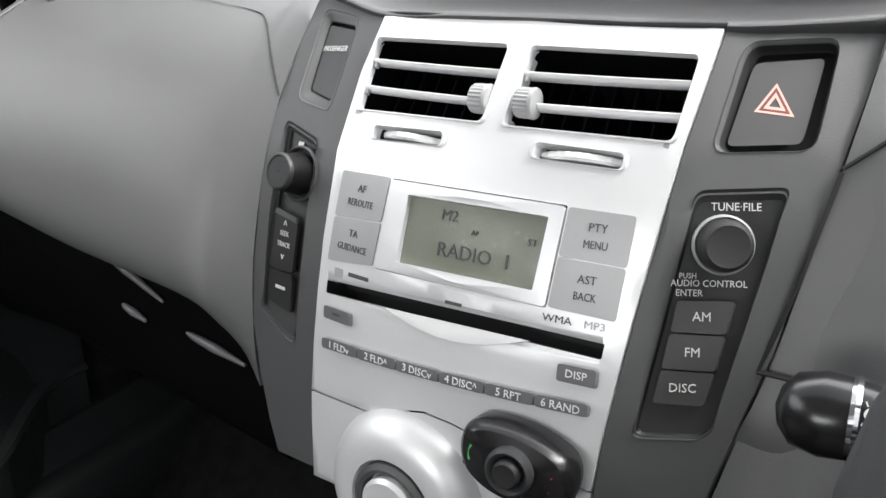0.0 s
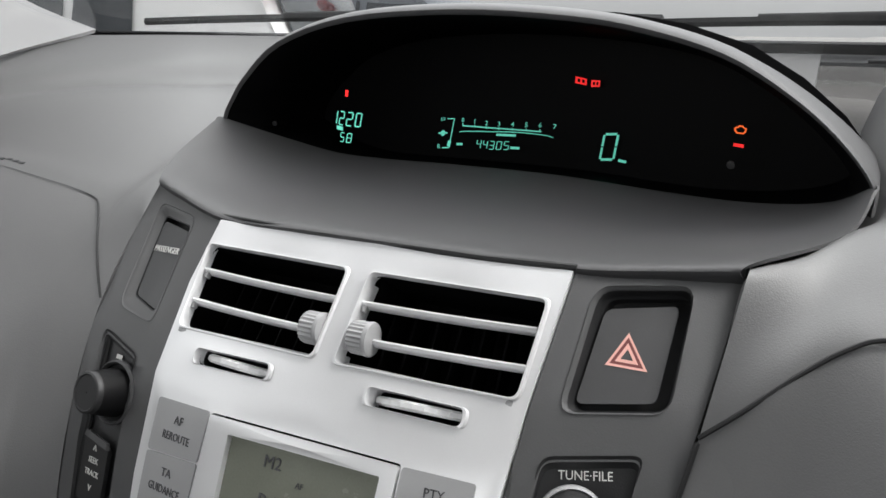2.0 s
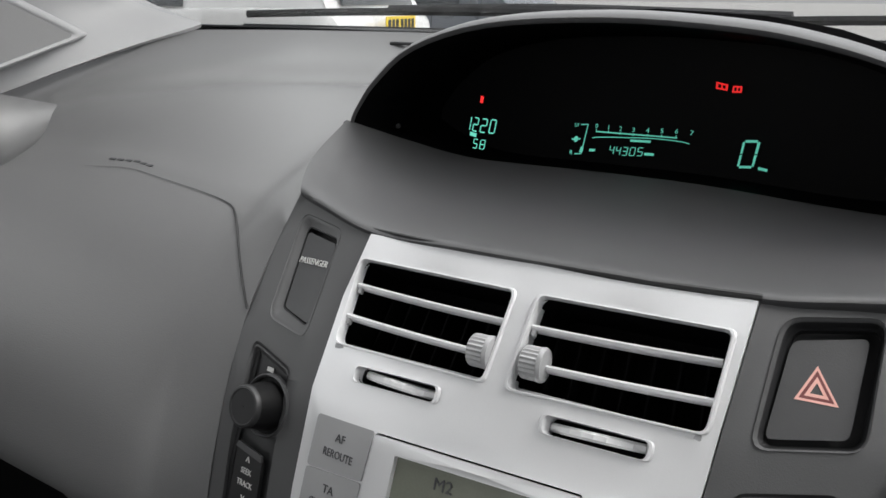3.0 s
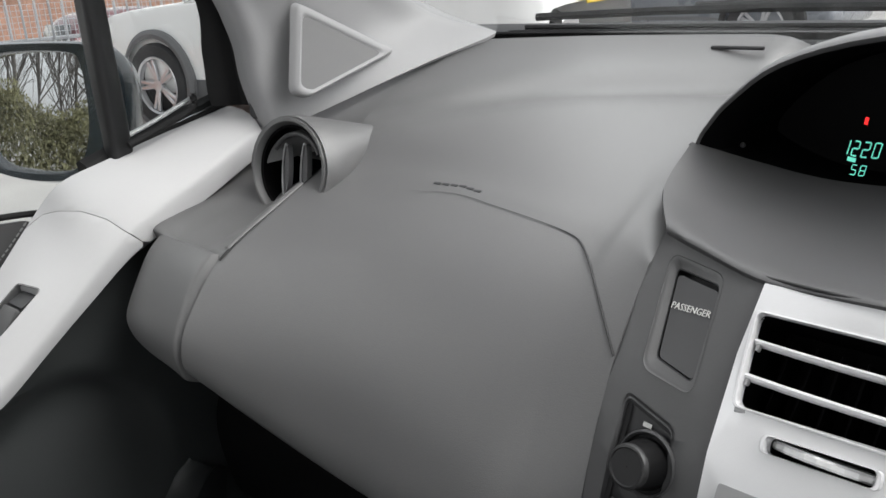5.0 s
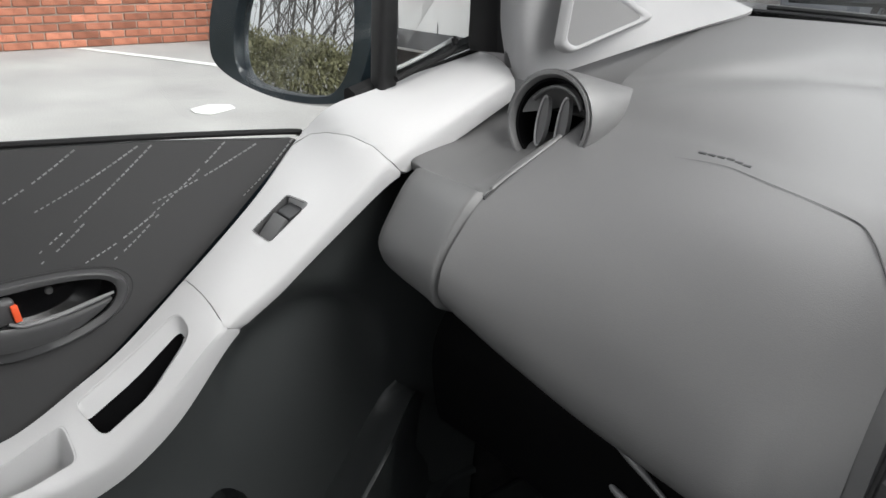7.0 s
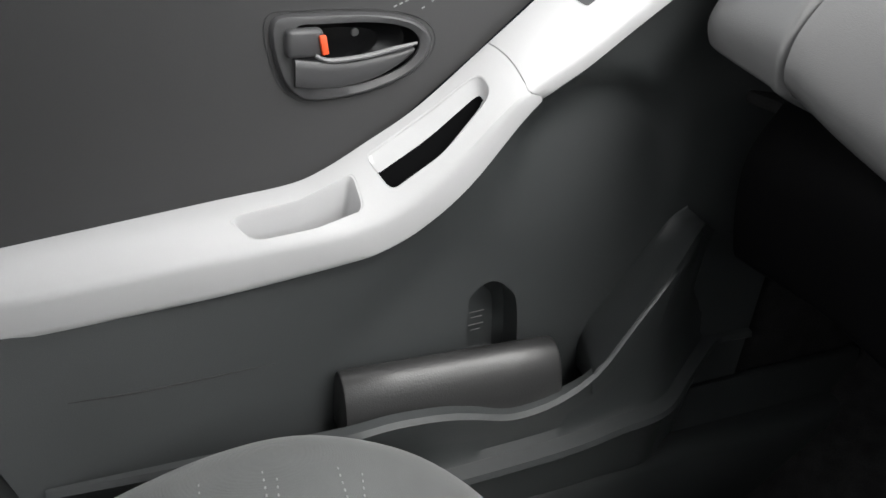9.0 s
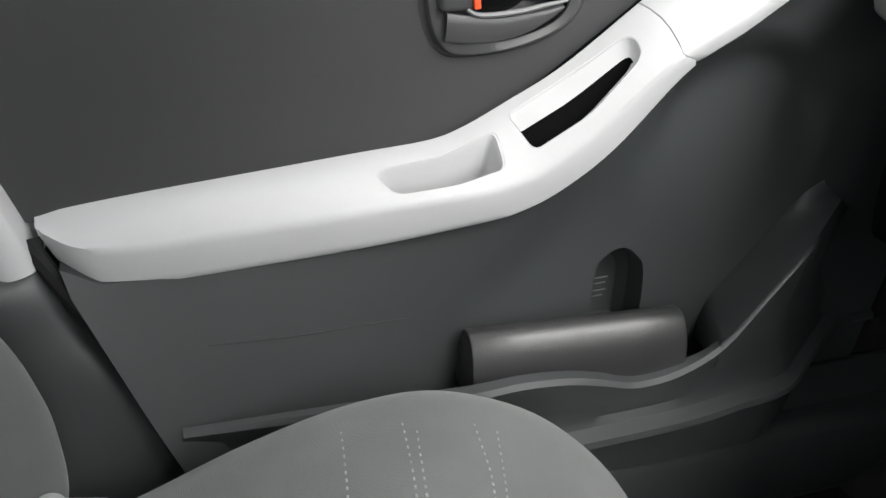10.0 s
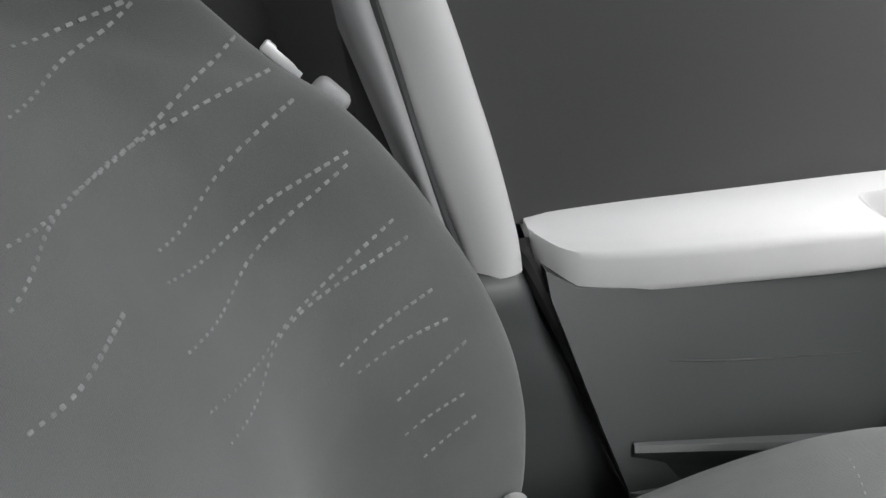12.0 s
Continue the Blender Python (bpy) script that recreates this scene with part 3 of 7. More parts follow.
rbx = rpoly([(0.1232, 0.8922), (0.1655, 0.8938), (0.1490, 0.7700), (0.1430, 0.7645), (0.1110, 0.7640)], 0.005)
right_out = [(0.1165, 0.970), (0.150, 0.974), (0.1945, 0.976), (0.191, 0.94), (0.1865, 0.906), (0.180, 0.862), (0.172, 0.813), (0.163, 0.78), (0.153, 0.74), (0.145, 0.70), (0.138, 0.655), (0.0865, 0.655)] + [(right_edge(z) + 0.001, z) for z in (0.753, 0.79, 0.83, 0.891, 0.915)]
part("right_side_panel", sheet(right_out, on_face, (haz_hole, rbx), back=INWARD * 0.02, step=0.01), M_CONSOLE, console)
for hole, deep, mat in ((lbox, 0.003, M_SWITCH), (rbx, 0.003, M_PANEL)):
    loop = [on_face(q.x, q.y, 0.0) for q in hole]
    cen = sum(loop, Vector()) / len(loop)
    rows = [[cen + (q - cen) * g + INWARD * d for q in loop] for g, d in ((1.035, -0.0006), (1.0, 0.0008), (0.965, deep))]
    bm = loft(rows, closed_v=True)
    bm.faces.new([bm.verts.new(q) for q in rows[-1]])
    part("recess", bm, mat, console)
# soft scoops that fall to the airbag indicator and to the hazard switch
def lean(hole, q):
    """The indicator lies deep on its outer side and flush on the inner."""
    return min(1.0, max(0.06, (-0.1415 - q.x) / 0.028)) if hole is pass_hole else 1.0


for hole, inner, deep, dark in ((pass_hole, lens_out, 0.0045, 4), (haz_hole, haz_in, 0.0090, 2)):
    a, b = [on_face(q.x, q.y, 0.0) for q in hole], [on_face(q.x, q.y, 0.0) + INWARD * (deep * lean(hole, q)) for q in inner]
    rows = [[p + (p - q) * 0.06 - INWARD * 0.0003 for p, q in zip(a, b)], a]
    rows += [[p.lerp(q, t) + INWARD * (deep * k * lean(hole, h)) for p, q, h in zip(a, b, inner)] for t, k in ((0.12, -0.08), (0.35, -0.06), (0.65, 0.08), (0.88, 0.06))]
    rows += [b, [q + INWARD * 0.012 for q in b]]
    part("scoop", loft(rows[:dark + 2], closed_v=True), M_CONSOLE, console)
    # inner wall and back sheet in black: shade of the steep recess painted in
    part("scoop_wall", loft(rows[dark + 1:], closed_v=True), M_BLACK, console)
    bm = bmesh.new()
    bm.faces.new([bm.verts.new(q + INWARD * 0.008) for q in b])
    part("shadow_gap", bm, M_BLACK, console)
# airbag indicator
ind = thing("airbag_indicator", on_face(-0.154, 0.92), "dark smoked passenger airbag indicator panel", "indicator panel")
lens = rpoly([(-0.1735, 0.9652), (-0.1418, 0.9612), (-0.1393, 0.9190), (-0.1670, 0.9240)], 0.003)
part("indicator_lens", sheet(lens, lambda u, v: on_face(u, v, -0.0040 * lean(pass_hole, Vector((u, v)))), back=INWARD * 0.003, step=0.006), M_SWITCH, ind, "smoked dark lens")
lettering("caption", "PASSENGER", M_PRINT, face_pose(-0.1562, 0.9497, -0.0017) @ pose(0, 0, 0, 0, -8.2, 0), 0.0062, ind, wide=0.92)
# left controls
lc = thing("left_control_cluster", on_face(-0.158, 0.76), "dark volume knob with seek buttons below it", "radio control")
kp = face_pose(-0.1545, 0.8700, -0.003)
part("knob_collar", lathe([(0.0200, 0.0), (0.0200, 0.0030), (0.0188, 0.0042), (0.0180, 0.0036), (0.0172, 0.001)], kp, 48, cap=False), M_SWITCH, lc, "thin collar ring")
part("knob_well", lathe([(0.0182, 0.0036), (0.0172, 0.0012), (0.0005, 0.0012)], kp, 40, cap=False), M_SKIRT, lc)
part("volume_knob", lathe([(0.0168, 0.001), (0.0164, 0.006), (0.0150, 0.015), (0.0147, 0.020), (0.0142, 0.0222)], kp @ Matrix.Diagonal((0.9, 0.9, 0.92, 1)), 48, cap=False), M_SKIRT, lc, "black knob skirt")
part("knob_cap", lathe([(0.0147, 0.0200), (0.0146, 0.0222), (0.0138, 0.0236), (0.0124, 0.0240), (0.0116, 0.0232), (0.0005, 0.0230)], kp @ Matrix.Diagonal((0.9, 0.9, 0.92, 1)), 48, cap=False), M_PANEL, lc, "dark grey knob face")
k = key("seek_button", [(-0.1735, 0.8420), (-0.1492, 0.8385), (-0.1502, 0.8030), (-0.1750, 0.8020)], M_PANEL, lc, -0.0005, 0.003)
lettering("caption", "^", M_PRINT, face_pose(-0.1618, 0.8340, -0.0002), 0.009, k)
lettering("caption", "SEEK", M_PRINT, face_pose(-0.1618, 0.8280, -0.0002), 0.0052, k, wide=0.9)
lettering("caption", "TRACK", M_PRINT, face_pose(-0.1618, 0.8205, -0.0002), 0.0052, k, wide=0.85)
lettering("caption", "v", M_PRINT, face_pose(-0.1618, 0.8125, -0.0002), 0.008, k)
k = key("lower_button", [(-0.1752, 0.8005), (-0.1503, 0.8015), (-0.1510, 0.7735), (-0.1770, 0.7775)], M_PANEL, lc, -0.0005, 0.003)
part("print_bar", sheet(quad(-0.168, -0.157, 0.7885, 0.7910), lambda u, v: on_face(u, v, -0.0001)), M_PRINT, k)
part("print_bar", sheet(quad(-0.1635, -0.1575, 0.8880, 0.8905), lambda u, v: on_face(u, v, -0.0024)), M_PRINT, lc)
part("panel_gap", sheet([(-0.1772, 0.8975), (-0.1735, 0.8965), (-0.1770, 0.8300), (-0.1800, 0.7720), (-0.1822, 0.7715), (-0.1800, 0.8300)], lambda u, v: on_face(u, v, -0.0022)), M_BLACK, lc, "dark gap beside the panel")
part("button_step", sheet([(-0.1715, 0.8445), (-0.1500, 0.8415), (-0.1495, 0.8375), (-0.1735, 0.8408)], lambda u, v: on_face(u, v, 0.0008), back=INWARD * 0.003), M_CONSOLE, lc)
# right controls
rc = thing("right_control_cluster", on_face(0.135, 0.77), "dark tuning knob with three source buttons", "radio control")
part("tuning_knob", lathe([(0.0140, 0.0), (0.0140, 0.010), (0.0130, 0.0165), (0.0110, 0.0185), (0.0090, 0.0180), (0.0005, 0.0180)], face_pose(0.1402, 0.8682, -0.003), 48), M_KNOB, rc, "dark round knob")
part("knob_collar", lathe([(0.0162, 0.0), (0.0162, 0.003), (0.0150, 0.0045), (0.0140, 0.003)], face_pose(0.1402, 0.8682, -0.003), 48), M_SILVER_DULL, rc, "thin satin ring")
for nm, txt, q in (("am_button", "AM", [(0.1232, 0.8397), (0.1500, 0.8400), (0.1483, 0.8226), (0.1221, 0.8232)]), ("fm_button", "FM", [(0.1220, 0.8222), (0.1481, 0.8216), (0.1460, 0.8028), (0.1206, 0.8036)]), ("disc_button", "DISC", [(0.1205, 0.8026), (0.1457, 0.8018), (0.1430, 0.7832), (0.1185, 0.7838)])):
    k = key(nm, q, M_SWITCH, rc, 0.001, 0.002)
    lettering("caption", txt, M_PRINT, face_pose(sum(p[0] for p in q) / 4, sum(p[1] for p in q) / 4, 0.0013), 0.0072, k, wide=0.95)
for txt, x, z, s in (("TUNE·FILE", 0.1430, 0.8870, 0.0062), ("PUSH", 0.1265, 0.8520, 0.0042), ("AUDIO CONTROL", 0.1370, 0.8482, 0.0052), ("ENTER", 0.1285, 0.8432, 0.0052)):
    lettering("caption", txt, M_PRINT, face_pose(x, z, -0.0024), s, rc, wide=0.92)
# hazard switch
hz = thing("hazard_switch", on_face(0.15, 0.92), "dark square hazard warning switch with red triangle", "switch")
key("switch_cap", [(0.1352, 0.9570), (0.1688, 0.9590), (0.1676, 0.9184), (0.1320, 0.9174)], M_SWITCH, hz, -0.0062, 0.004, "", 0.01, 0.006)
TRI = [Vector(q) for q in ((0.1483, 0.9470), (0.1606, 0.9310), (0.1409, 0.9336))]
tc = sum(TRI, Vector((0, 0))) / 3


def tri_ring(g0, g1, off):
    """A band between two sizes of the warning triangle, lying on the switch."""
    return loft([[on_face(*(tc + (q - tc) * g), off) for q in TRI] for g in (g0, g1)], closed_v=True)


part("triangle_mark", tri_ring(1.0, 0.80, -0.0059), M_HAZARD, hz, "pale red triangle outline", smooth=False)
part("triangle_mark", tri_ring(0.80, 0.56, -0.0059), M_HAZARD_DARK, hz, "dark red band", smooth=False)
part("triangle_mark", tri_ring(0.56, 0.30, -0.0059), M_HAZARD, hz, "pale red inner triangle", smooth=False)

# ---- dashboard ----
dash = thing("dashboard", (0, 0.1, 0.7), "dark grey soft-touch dashboard with central instrument hood", "dashboard")
STATIONS = {}
STATIONS[-0.1935] = ((-0.092, 0.700), (-0.091, 0.742), (-0.082, 0.80), (-0.060, 0.865), (-0.034, 0.915), (0.0, 0.957), (0.020, 0.968), (0.10, 0.970), (0.20, 0.972), (0.262, 1.0), (0.300, 1.066))
STATIONS[-0.212] = ((-0.083, 0.714), (-0.0952, 0.7512), (-0.0865, 0.8084), (-0.0628, 0.8706), (-0.0329, 0.9192), (0.0076, 0.9598), (0.045, 0.978), (0.12, 0.985), (0.215, 0.995), (0.260, 1.03), (0.295, 1.076))
STATIONS[-0.228] = ((-0.075, 0.726), (-0.0988, 0.759), (-0.0903, 0.8156), (-0.0652, 0.8754), (-0.032, 0.923), (0.014, 0.962), (0.063, 0.985), (0.200, 1.0290), (0.240, 1.0370), (0.262, 1.0565), (0.292, 1.080))
STATIONS[-0.26] = ((-0.060, 0.750), (-0.106, 0.775), (-0.098, 0.83), (-0.070, 0.885), (-0.030, 0.930), (0.027, 0.967), (0.07, 0.985), (0.195, 1.0315), (0.233, 1.0380), (0.256, 1.0575), (0.288, 1.081))
STATIONS[-0.38] = ((-0.060, 0.765), (-0.114, 0.795), (-0.110, 0.845), (-0.085, 0.898), (-0.035, 0.945), (0.034, 0.979), (0.07, 0.993), (0.136, 1.0300), (0.170, 1.0385), (0.198, 1.0575), (0.262, 1.081))
STATIONS[-0.46] = ((-0.070, 0.791), (-0.127, 0.821), (-0.130, 0.860), (-0.107, 0.905), (-0.060, 0.945), (0.020, 0.980), (0.05, 0.995), (0.076, 1.0190), (0.103, 1.0305), (0.134, 1.0500), (0.240, 1.080))
STATIONS[-0.515] = ((-0.085, 0.822), (-0.142, 0.849), (-0.148, 0.879), (-0.130, 0.910), (-0.098, 0.940), (-0.030, 0.971), (0.012, 0.990), (0.038, 1.0090), (0.062, 1.0200), (0.092, 1.0355), (0.222, 1.079))


def dash_section(x):
    """The dashboard's section at x, between the stations; the driver's side mirrors the other."""
    ks = sorted(STATIONS)
    a = -abs(x)
    a = min(max(a, ks[0]), ks[-1])
    return [Vector((x, float(np.interp(a, ks, [STATIONS[k][i][0] for k in ks])), float(np.interp(a, ks, [STATIONS[k][i][1] for k in ks])))) for i in range(11)]


xs = sorted(STATIONS)
part("passenger_panel", smooth_loft([[Vector((x, *q)) for q in STATIONS[x]] for x in xs], 8, 6, 0.004), M_DASH, dash)
DRIVER = (
    (0.1965, ((-0.10, 0.70), (-0.085, 0.76), (-0.068, 0.82), (-0.048, 0.865), (-0.022, 0.906), (0.006, 0.945), (0.029, 0.9755), (0.05, 0.962), (0.12, 0.955), (0.2, 0.950), (0.300, 0.960))),
    (0.220, ((-0.10, 0.70), (-0.085, 0.76), (-0.068, 0.83), (-0.045, 0.885), (-0.012, 0.931), (0.020, 0.957), (0.053, 0.980), (0.075, 0.966), (0.14, 0.957), (0.22, 0.952), (0.300, 0.975))),
    (0.248, ((-0.10, 0.72), (-0.09, 0.77), (-0.072, 0.84), (-0.045, 0.895), (0.005, 0.951), (0.042, 0.970), (0.092, 0.990), (0.13, 0.984), (0.19, 0.976), (0.25, 0.99), (0.300, 1.06))),
)


def slant(z):
    """How far the console's flank draws in below its top."""
    return float(np.interp(z, (0.70, 0.813, 0.906, 0.976), (0.050, 0.0235, 0.0085, 0.0)))


right = [[Vector((x - slant(q[1]), q[0] + (0.012 if q[1] < 0.9 else 0.0), q[1])) for q in s] for x, s in DRIVER]
right += [[Vector((q.x, q.y + (0.012 if q.z < 0.94 else 0.0), q.z)) for q in dash_section(x)] for x in (0.29, 0.36, 0.44, 0.52, 0.62)]
part("driver_panel", smooth_loft(right, 5, 6, 0.004), M_DASH, dash)
# shelf behind the hood
rows = [[Vector((x, 0.252 + 0.0067 * i, 1.036 + 0.0055 * i + (0.0 if i else -0.02))) for x in (-0.20, -0.1, 0, 0.1, 0.20)] for i in range(8)]
part("rear_shelf", smooth_loft(rows, 2, 3, 0.004), M_DASH, dash)
# defroster slots along the glass
for x0, x1 in ((-0.279, -0.232), (0.232, 0.279)):
    part("defroster_slot", rbox((x1 - x0, 0.004, 0.003), 0.001, pose((x0 + x1) / 2, 0.268, 1.0715, 10, 0, 0)), M_BLACK, dash, "black defroster slot")

# corner piece between glove box and door
sec = []
for x, dy, dz, up in ((-0.5150, 0.010, -0.001, 0.0), (-0.5170, 0.009, -0.001, 0.0), (-0.5195, 0.004, -0.001, 0.0), (-0.5225, 0.0005, 0.0, 0.0), (-0.530, 0.0, 0.001, 0.002), (-0.545, 0.0, 0.002, 0.004), (-0.575, 0.0, 0.002, 0.009), (-0.602, 0.004, 0.001, 0.014), (-0.614, 0.014, 0.0, 0.018), (-0.621, 0.038, 0.0, 0.020), (-0.624, 0.075, 0.0, 0.020)):
    sec.append([Vector((x, y + dy, z + dz + up * k)) for y, z, k in ((-0.10, 0.824, 1.0), (-0.139, 0.841, 1.0), (-0.148, 0.850, 0.9), (-0.151, 0.876, 0.3), (-0.139, 0.904, 0.0), (-0.123, 0.928, 0.0), (-0.110, 0.9395, 0.0), (-0.103, 0.9415, 0.0), (-0.097, 0.930, 0.0))])
part("corner_piece", smooth_loft(sec, 5, 5, 0.003), M_DASH, dash)
sec = []
for x, k in ((-0.5158, -0.001), (-0.530, -0.001), (-0.545, -0.003), (-0.580, -0.003), (-0.605, 0.004), (-0.640, 0.008)):
    sec.append([Vector((x, y, z + k)) for y, z in ((-0.100, 0.932), (-0.1005, 0.9420), (-0.075, 0.949), (-0.04, 0.955), (0.0, 0.966), (0.05, 0.975), (0.10, 1.0))])
part("corner_shelf", smooth_loft(sec, 5, 5, 0.003), M_DASH, dash)
# outer shelf under the windscreen pillar
sec = [[Vector((x, y, z)) for y, z in ((0.03, 0.992), (0.09, 1.026), (0.15, 1.052), (0.215, 1.076))] for x in (-0.512, -0.56, -0.62, -0.68)]
part("outer_shelf", smooth_loft(sec, 4, 4, 0.003), M_DASH, dash)


def dash_strip(name, path, width, mat, lift=0.0004, parent=None):
    """A narrow groove line drawn along the dashboard skin."""
    return part(name, tube(path, width, 6, None, 4, 0.5), mat, parent or dash)


def on_dash(x, s):
    """A point of the passenger panel at x; s counts along the section."""
    c = cr(dash_section(x), 10)
    f = min(max(s, 0), 10) * 10
    i = min(int(f), len(c) - 2)
    return c[i].lerp(c[i + 1], f - i)


# airbag cover seam and embossed mark
path = [on_dash(x, s) + Vector((0, -0.0004, 0.0004)) for x, s in ((-0.1945, 4.02), (-0.205, 4.24), (-0.219, 4.50), (-0.236, 4.76), (-0.248, 4.89), (-0.259, 4.96), (-0.275, 5.0), (-0.30, 5.02), (-0.34, 5.02), (-0.38, 5.0), (-0.42, 4.95))]
dash_strip("airbag_seam", path, [0.0008, 0.0008, 0.0008, 0.0008, 0.0008, 0.0007, 0.0005, 0.0003, 0.0003, 0.0002, 0.0001], M_BLACK)
for i in range(6):
    x = -0.404 + i * 0.008
    part("embossed_mark", rbox((0.0072, 0.0026, 0.0006), 0.0002, facing(on_dash(x, 5.22) + Vector((0, 0, 0.0001)), (0, -0.42, 0.9))), M_DARK, dash)

# round side vent
vd = Vector((0.10, -0.97, 0.20)).normalized()
vc = Vector((-0.536, -0.010, 0.990))
vm = facing(vc, vd)
sv = thing("side_air_vent", vc, "round dark side air vent in a grey cowl", "air vent")
part("vent_ring", lathe([(0.0465, -0.02), (0.0462, -0.004), (0.0445, 0.0012), (0.0420, 0.0012), (0.0395, -0.004), (0.0385, -0.02)], vm, 56, cap=False), M_DASH, sv)
part("vent_barrel", lathe([(0.0390, -0.004), (0.0370, -0.005), (0.036, -0.02), (0.034, -0.05), (0.0005, -0.05)], vm, 48, cap=False), M_DISPLAY_SHADE, sv)
for dx, tall in ((-0.014, 0.023), (0.009, 0.025)):
    ring = [vm @ Vector((dx + 0.0095 * math.cos(a), tall * math.sin(a) - 0.002, -0.011 + 0.006 * math.cos(a))) for a in (k * 2 * math.pi / 24 for k in range(24))]
    bm = bmesh.new()
    loft([ring, [q - vd * 0.006 for q in ring]], bm, closed_v=True)
    bm.faces.new([bm.verts.new(q - vd * 0.001) for q in ring])
    vane = part("vent_vane", bm, M_KEY, sv)
    part("vane_edge", tube([q + vd * 0.0006 for q in ring[5:20]], 0.0011, 6, None, 1, raw=True), M_SILVER_DULL, vane)
part("vane_bridge", tube([vm @ Vector((0.031 * math.cos(a), 0.031 * math.sin(a), -0.010)) for a in np.linspace(0.5, 2.6, 9)], 0.0022, 8), M_SWITCH, sv)
tip = Vector((-0.4990, 0.074, 1.0150))
rows = []
for k in range(13):
    t = k / 12
    r = 0.0465 * (1 - t ** 1.35) + 0.0012
    c = vc.lerp(tip, t) + Vector((0, 0, -0.004 * math.sin(math.pi * t)))
    rows.append([c + (vm.to_3x3() @ Vector((r * math.cos(a), r * 0.98 * math.sin(a), 0))) for a in (j * math.pi / 14 - 1.75 for j in range(23))])
part("cowl", smooth_loft(rows, 1, 1, 0.002), M_DASH, sv)
# raised lip that sweeps from the vent down to the corner
crest = [on_dash(-0.5150, k) + Vector((-0.0030, -0.0008, 0.0014)) for k in (4.10, 4.3, 4.55, 4.8, 5.0, 5.2, 5.4)]
rows = []
for c, w, drop in zip(crest, (0.003, 0.007, 0.012, 0.014, 0.013, 0.010, 0.006), (0.003, 0.006, 0.008, 0.010, 0.011, 0.010, 0.008)):
    rows.append([c + Vector((-w, 0.006, -drop)), c + Vector((-w * 0.7, 0.001, -drop * 0.4)), c + Vector((-w * 0.25, -0.0004, 0.0002)), c + Vector((0.0010, -0.0004, 0.0006)), c + Vector((0.0030, 0.0004, -0.0004)), c + Vector((0.0042, 0.0014, -0.0026))])
part("sweep_lip", smooth_loft(rows, 4, 3), M_DASH, sv)
path = [on_dash(-0.5150, k) + Vector((0.0002, -0.0004, 0.0004)) for k in (3.9, 4.3, 4.8, 5.3, 5.8, 6.2)]
dash_strip("panel_groove", path, [0.0016, 0.0012, 0.0009, 0.0008, 0.0007, 0.0003], M_BLACK)

# ---- instrument hood ----
pod = thing("instrument_pod", (0, 0.12, 0.97), "central digital instrument cluster under a curved hood", "instrument cluster")
front = [(-0.190, 0.021, 0.9885), (-0.165, 0.014, 0.9835), (-0.115, 0.003, 0.9745), (-0.05, -0.004, 0.9765), (0.04, -0.004, 0.9765), (0.115, 0.003, 0.9745), (0.16, 0.018, 0.9755), (0.185, 0.0265, 0.977), (0.1955, 0.0295, 0.978)]
mid = [(-0.216, 0.068, 1.000), (-0.18, 0.072, 0.985), (-0.12, 0.075, 0.974), (-0.05, 0.075, 0.972), (0.04, 0.075, 0.971), (0.12, 0.075, 0.970), (0.18, 0.078, 0.974), (0.215, 0.085, 0.980), (0.236, 0.085, 0.987)]
back = [(-0.2215, 0.118, 1.0205), (-0.188, 0.160, 1.001), (-0.14, 0.182, 0.988), (-0.05, 0.188, 0.987), (0.04, 0.188, 0.986), (0.13, 0.186, 0.981), (0.185, 0.172, 0.983), (0.225, 0.150, 0.992), (0.2475, 0.12, 1.009)]
edge = [(q[0], q[1] + 0.004, q[2] - 0.012) for q in front]
part("tray", smooth_loft([edge, front, mid, back], 8, 6, 0.002), M_HOOD, pod)
part("tray_gap", tube([Vector(edge[0]) + Vector((0.006, -0.0040, 0.0010)), Vector(edge[1]) + Vector((0, -0.0035, 0.0005))] + [on_face(x, 0.9728 - 0.0012 * (x > 0), 0.0022) for x in (-0.095, -0.05, 0.0, 0.05, 0.09, 0.1165)], [0.0008, 0.0010, 0.0012, 0.0014, 0.0016, 0.0018, 0.0020, 0.0020], 8), M_BLACK, pod, "dark gap under the tray")
arch = [(-0.2225, 0.998), (-0.2215, 1.020), (-0.213, 1.036), (-0.198, 1.055), (-0.165, 1.082), (-0.104, 1.101), (-0.016, 1.107), (0.065, 1.103), (0.115, 1.095), (0.161, 1.081), (0.197, 1.060), (0.226, 1.036), (0.2475, 1.009), (0.249, 0.990)]
ac = Vector((0.012, 0, 1.0))
rows = []
for y, g, drop in ((0.245, 0.925, 0.80), (0.212, 0.925, 0.84), (0.17, 0.932, 0.862), (0.145, 0.945, 0.885), (0.132, 0.968, 0.898), (0.126, 0.979, 0.912), (0.1225, 0.984, 0.924), (0.1203, 0.988, 0.940), (0.1198, 0.991, 0.957), (0.1212, 0.994, 0.973), (0.1250, 0.997, 0.987), (0.1320, 0.999, 0.997), (0.142, 1.0, 1.0), (0.20, 1.0, 0.93), (0.27, 0.99, 0.78), (0.33, 0.97, 0.62)):
    rows.append(cr([Vector((ac.x + (x - ac.x) * g, y, 1.0 + (z - 1.0) * drop)) for x, z in arch], 4))
part("hood_lining", loft(rows[:7]), M_DISPLAY_SHADE, pod, "black hood lining")
part("hood", loft(rows[6:]), M_HOOD, pod)
floor_in = [(x, y + 0.006, z - 0.002) for x, y, z in back]
floor_end = [(x * 0.98, 0.245, z - 0.003) for x, y, z in back]
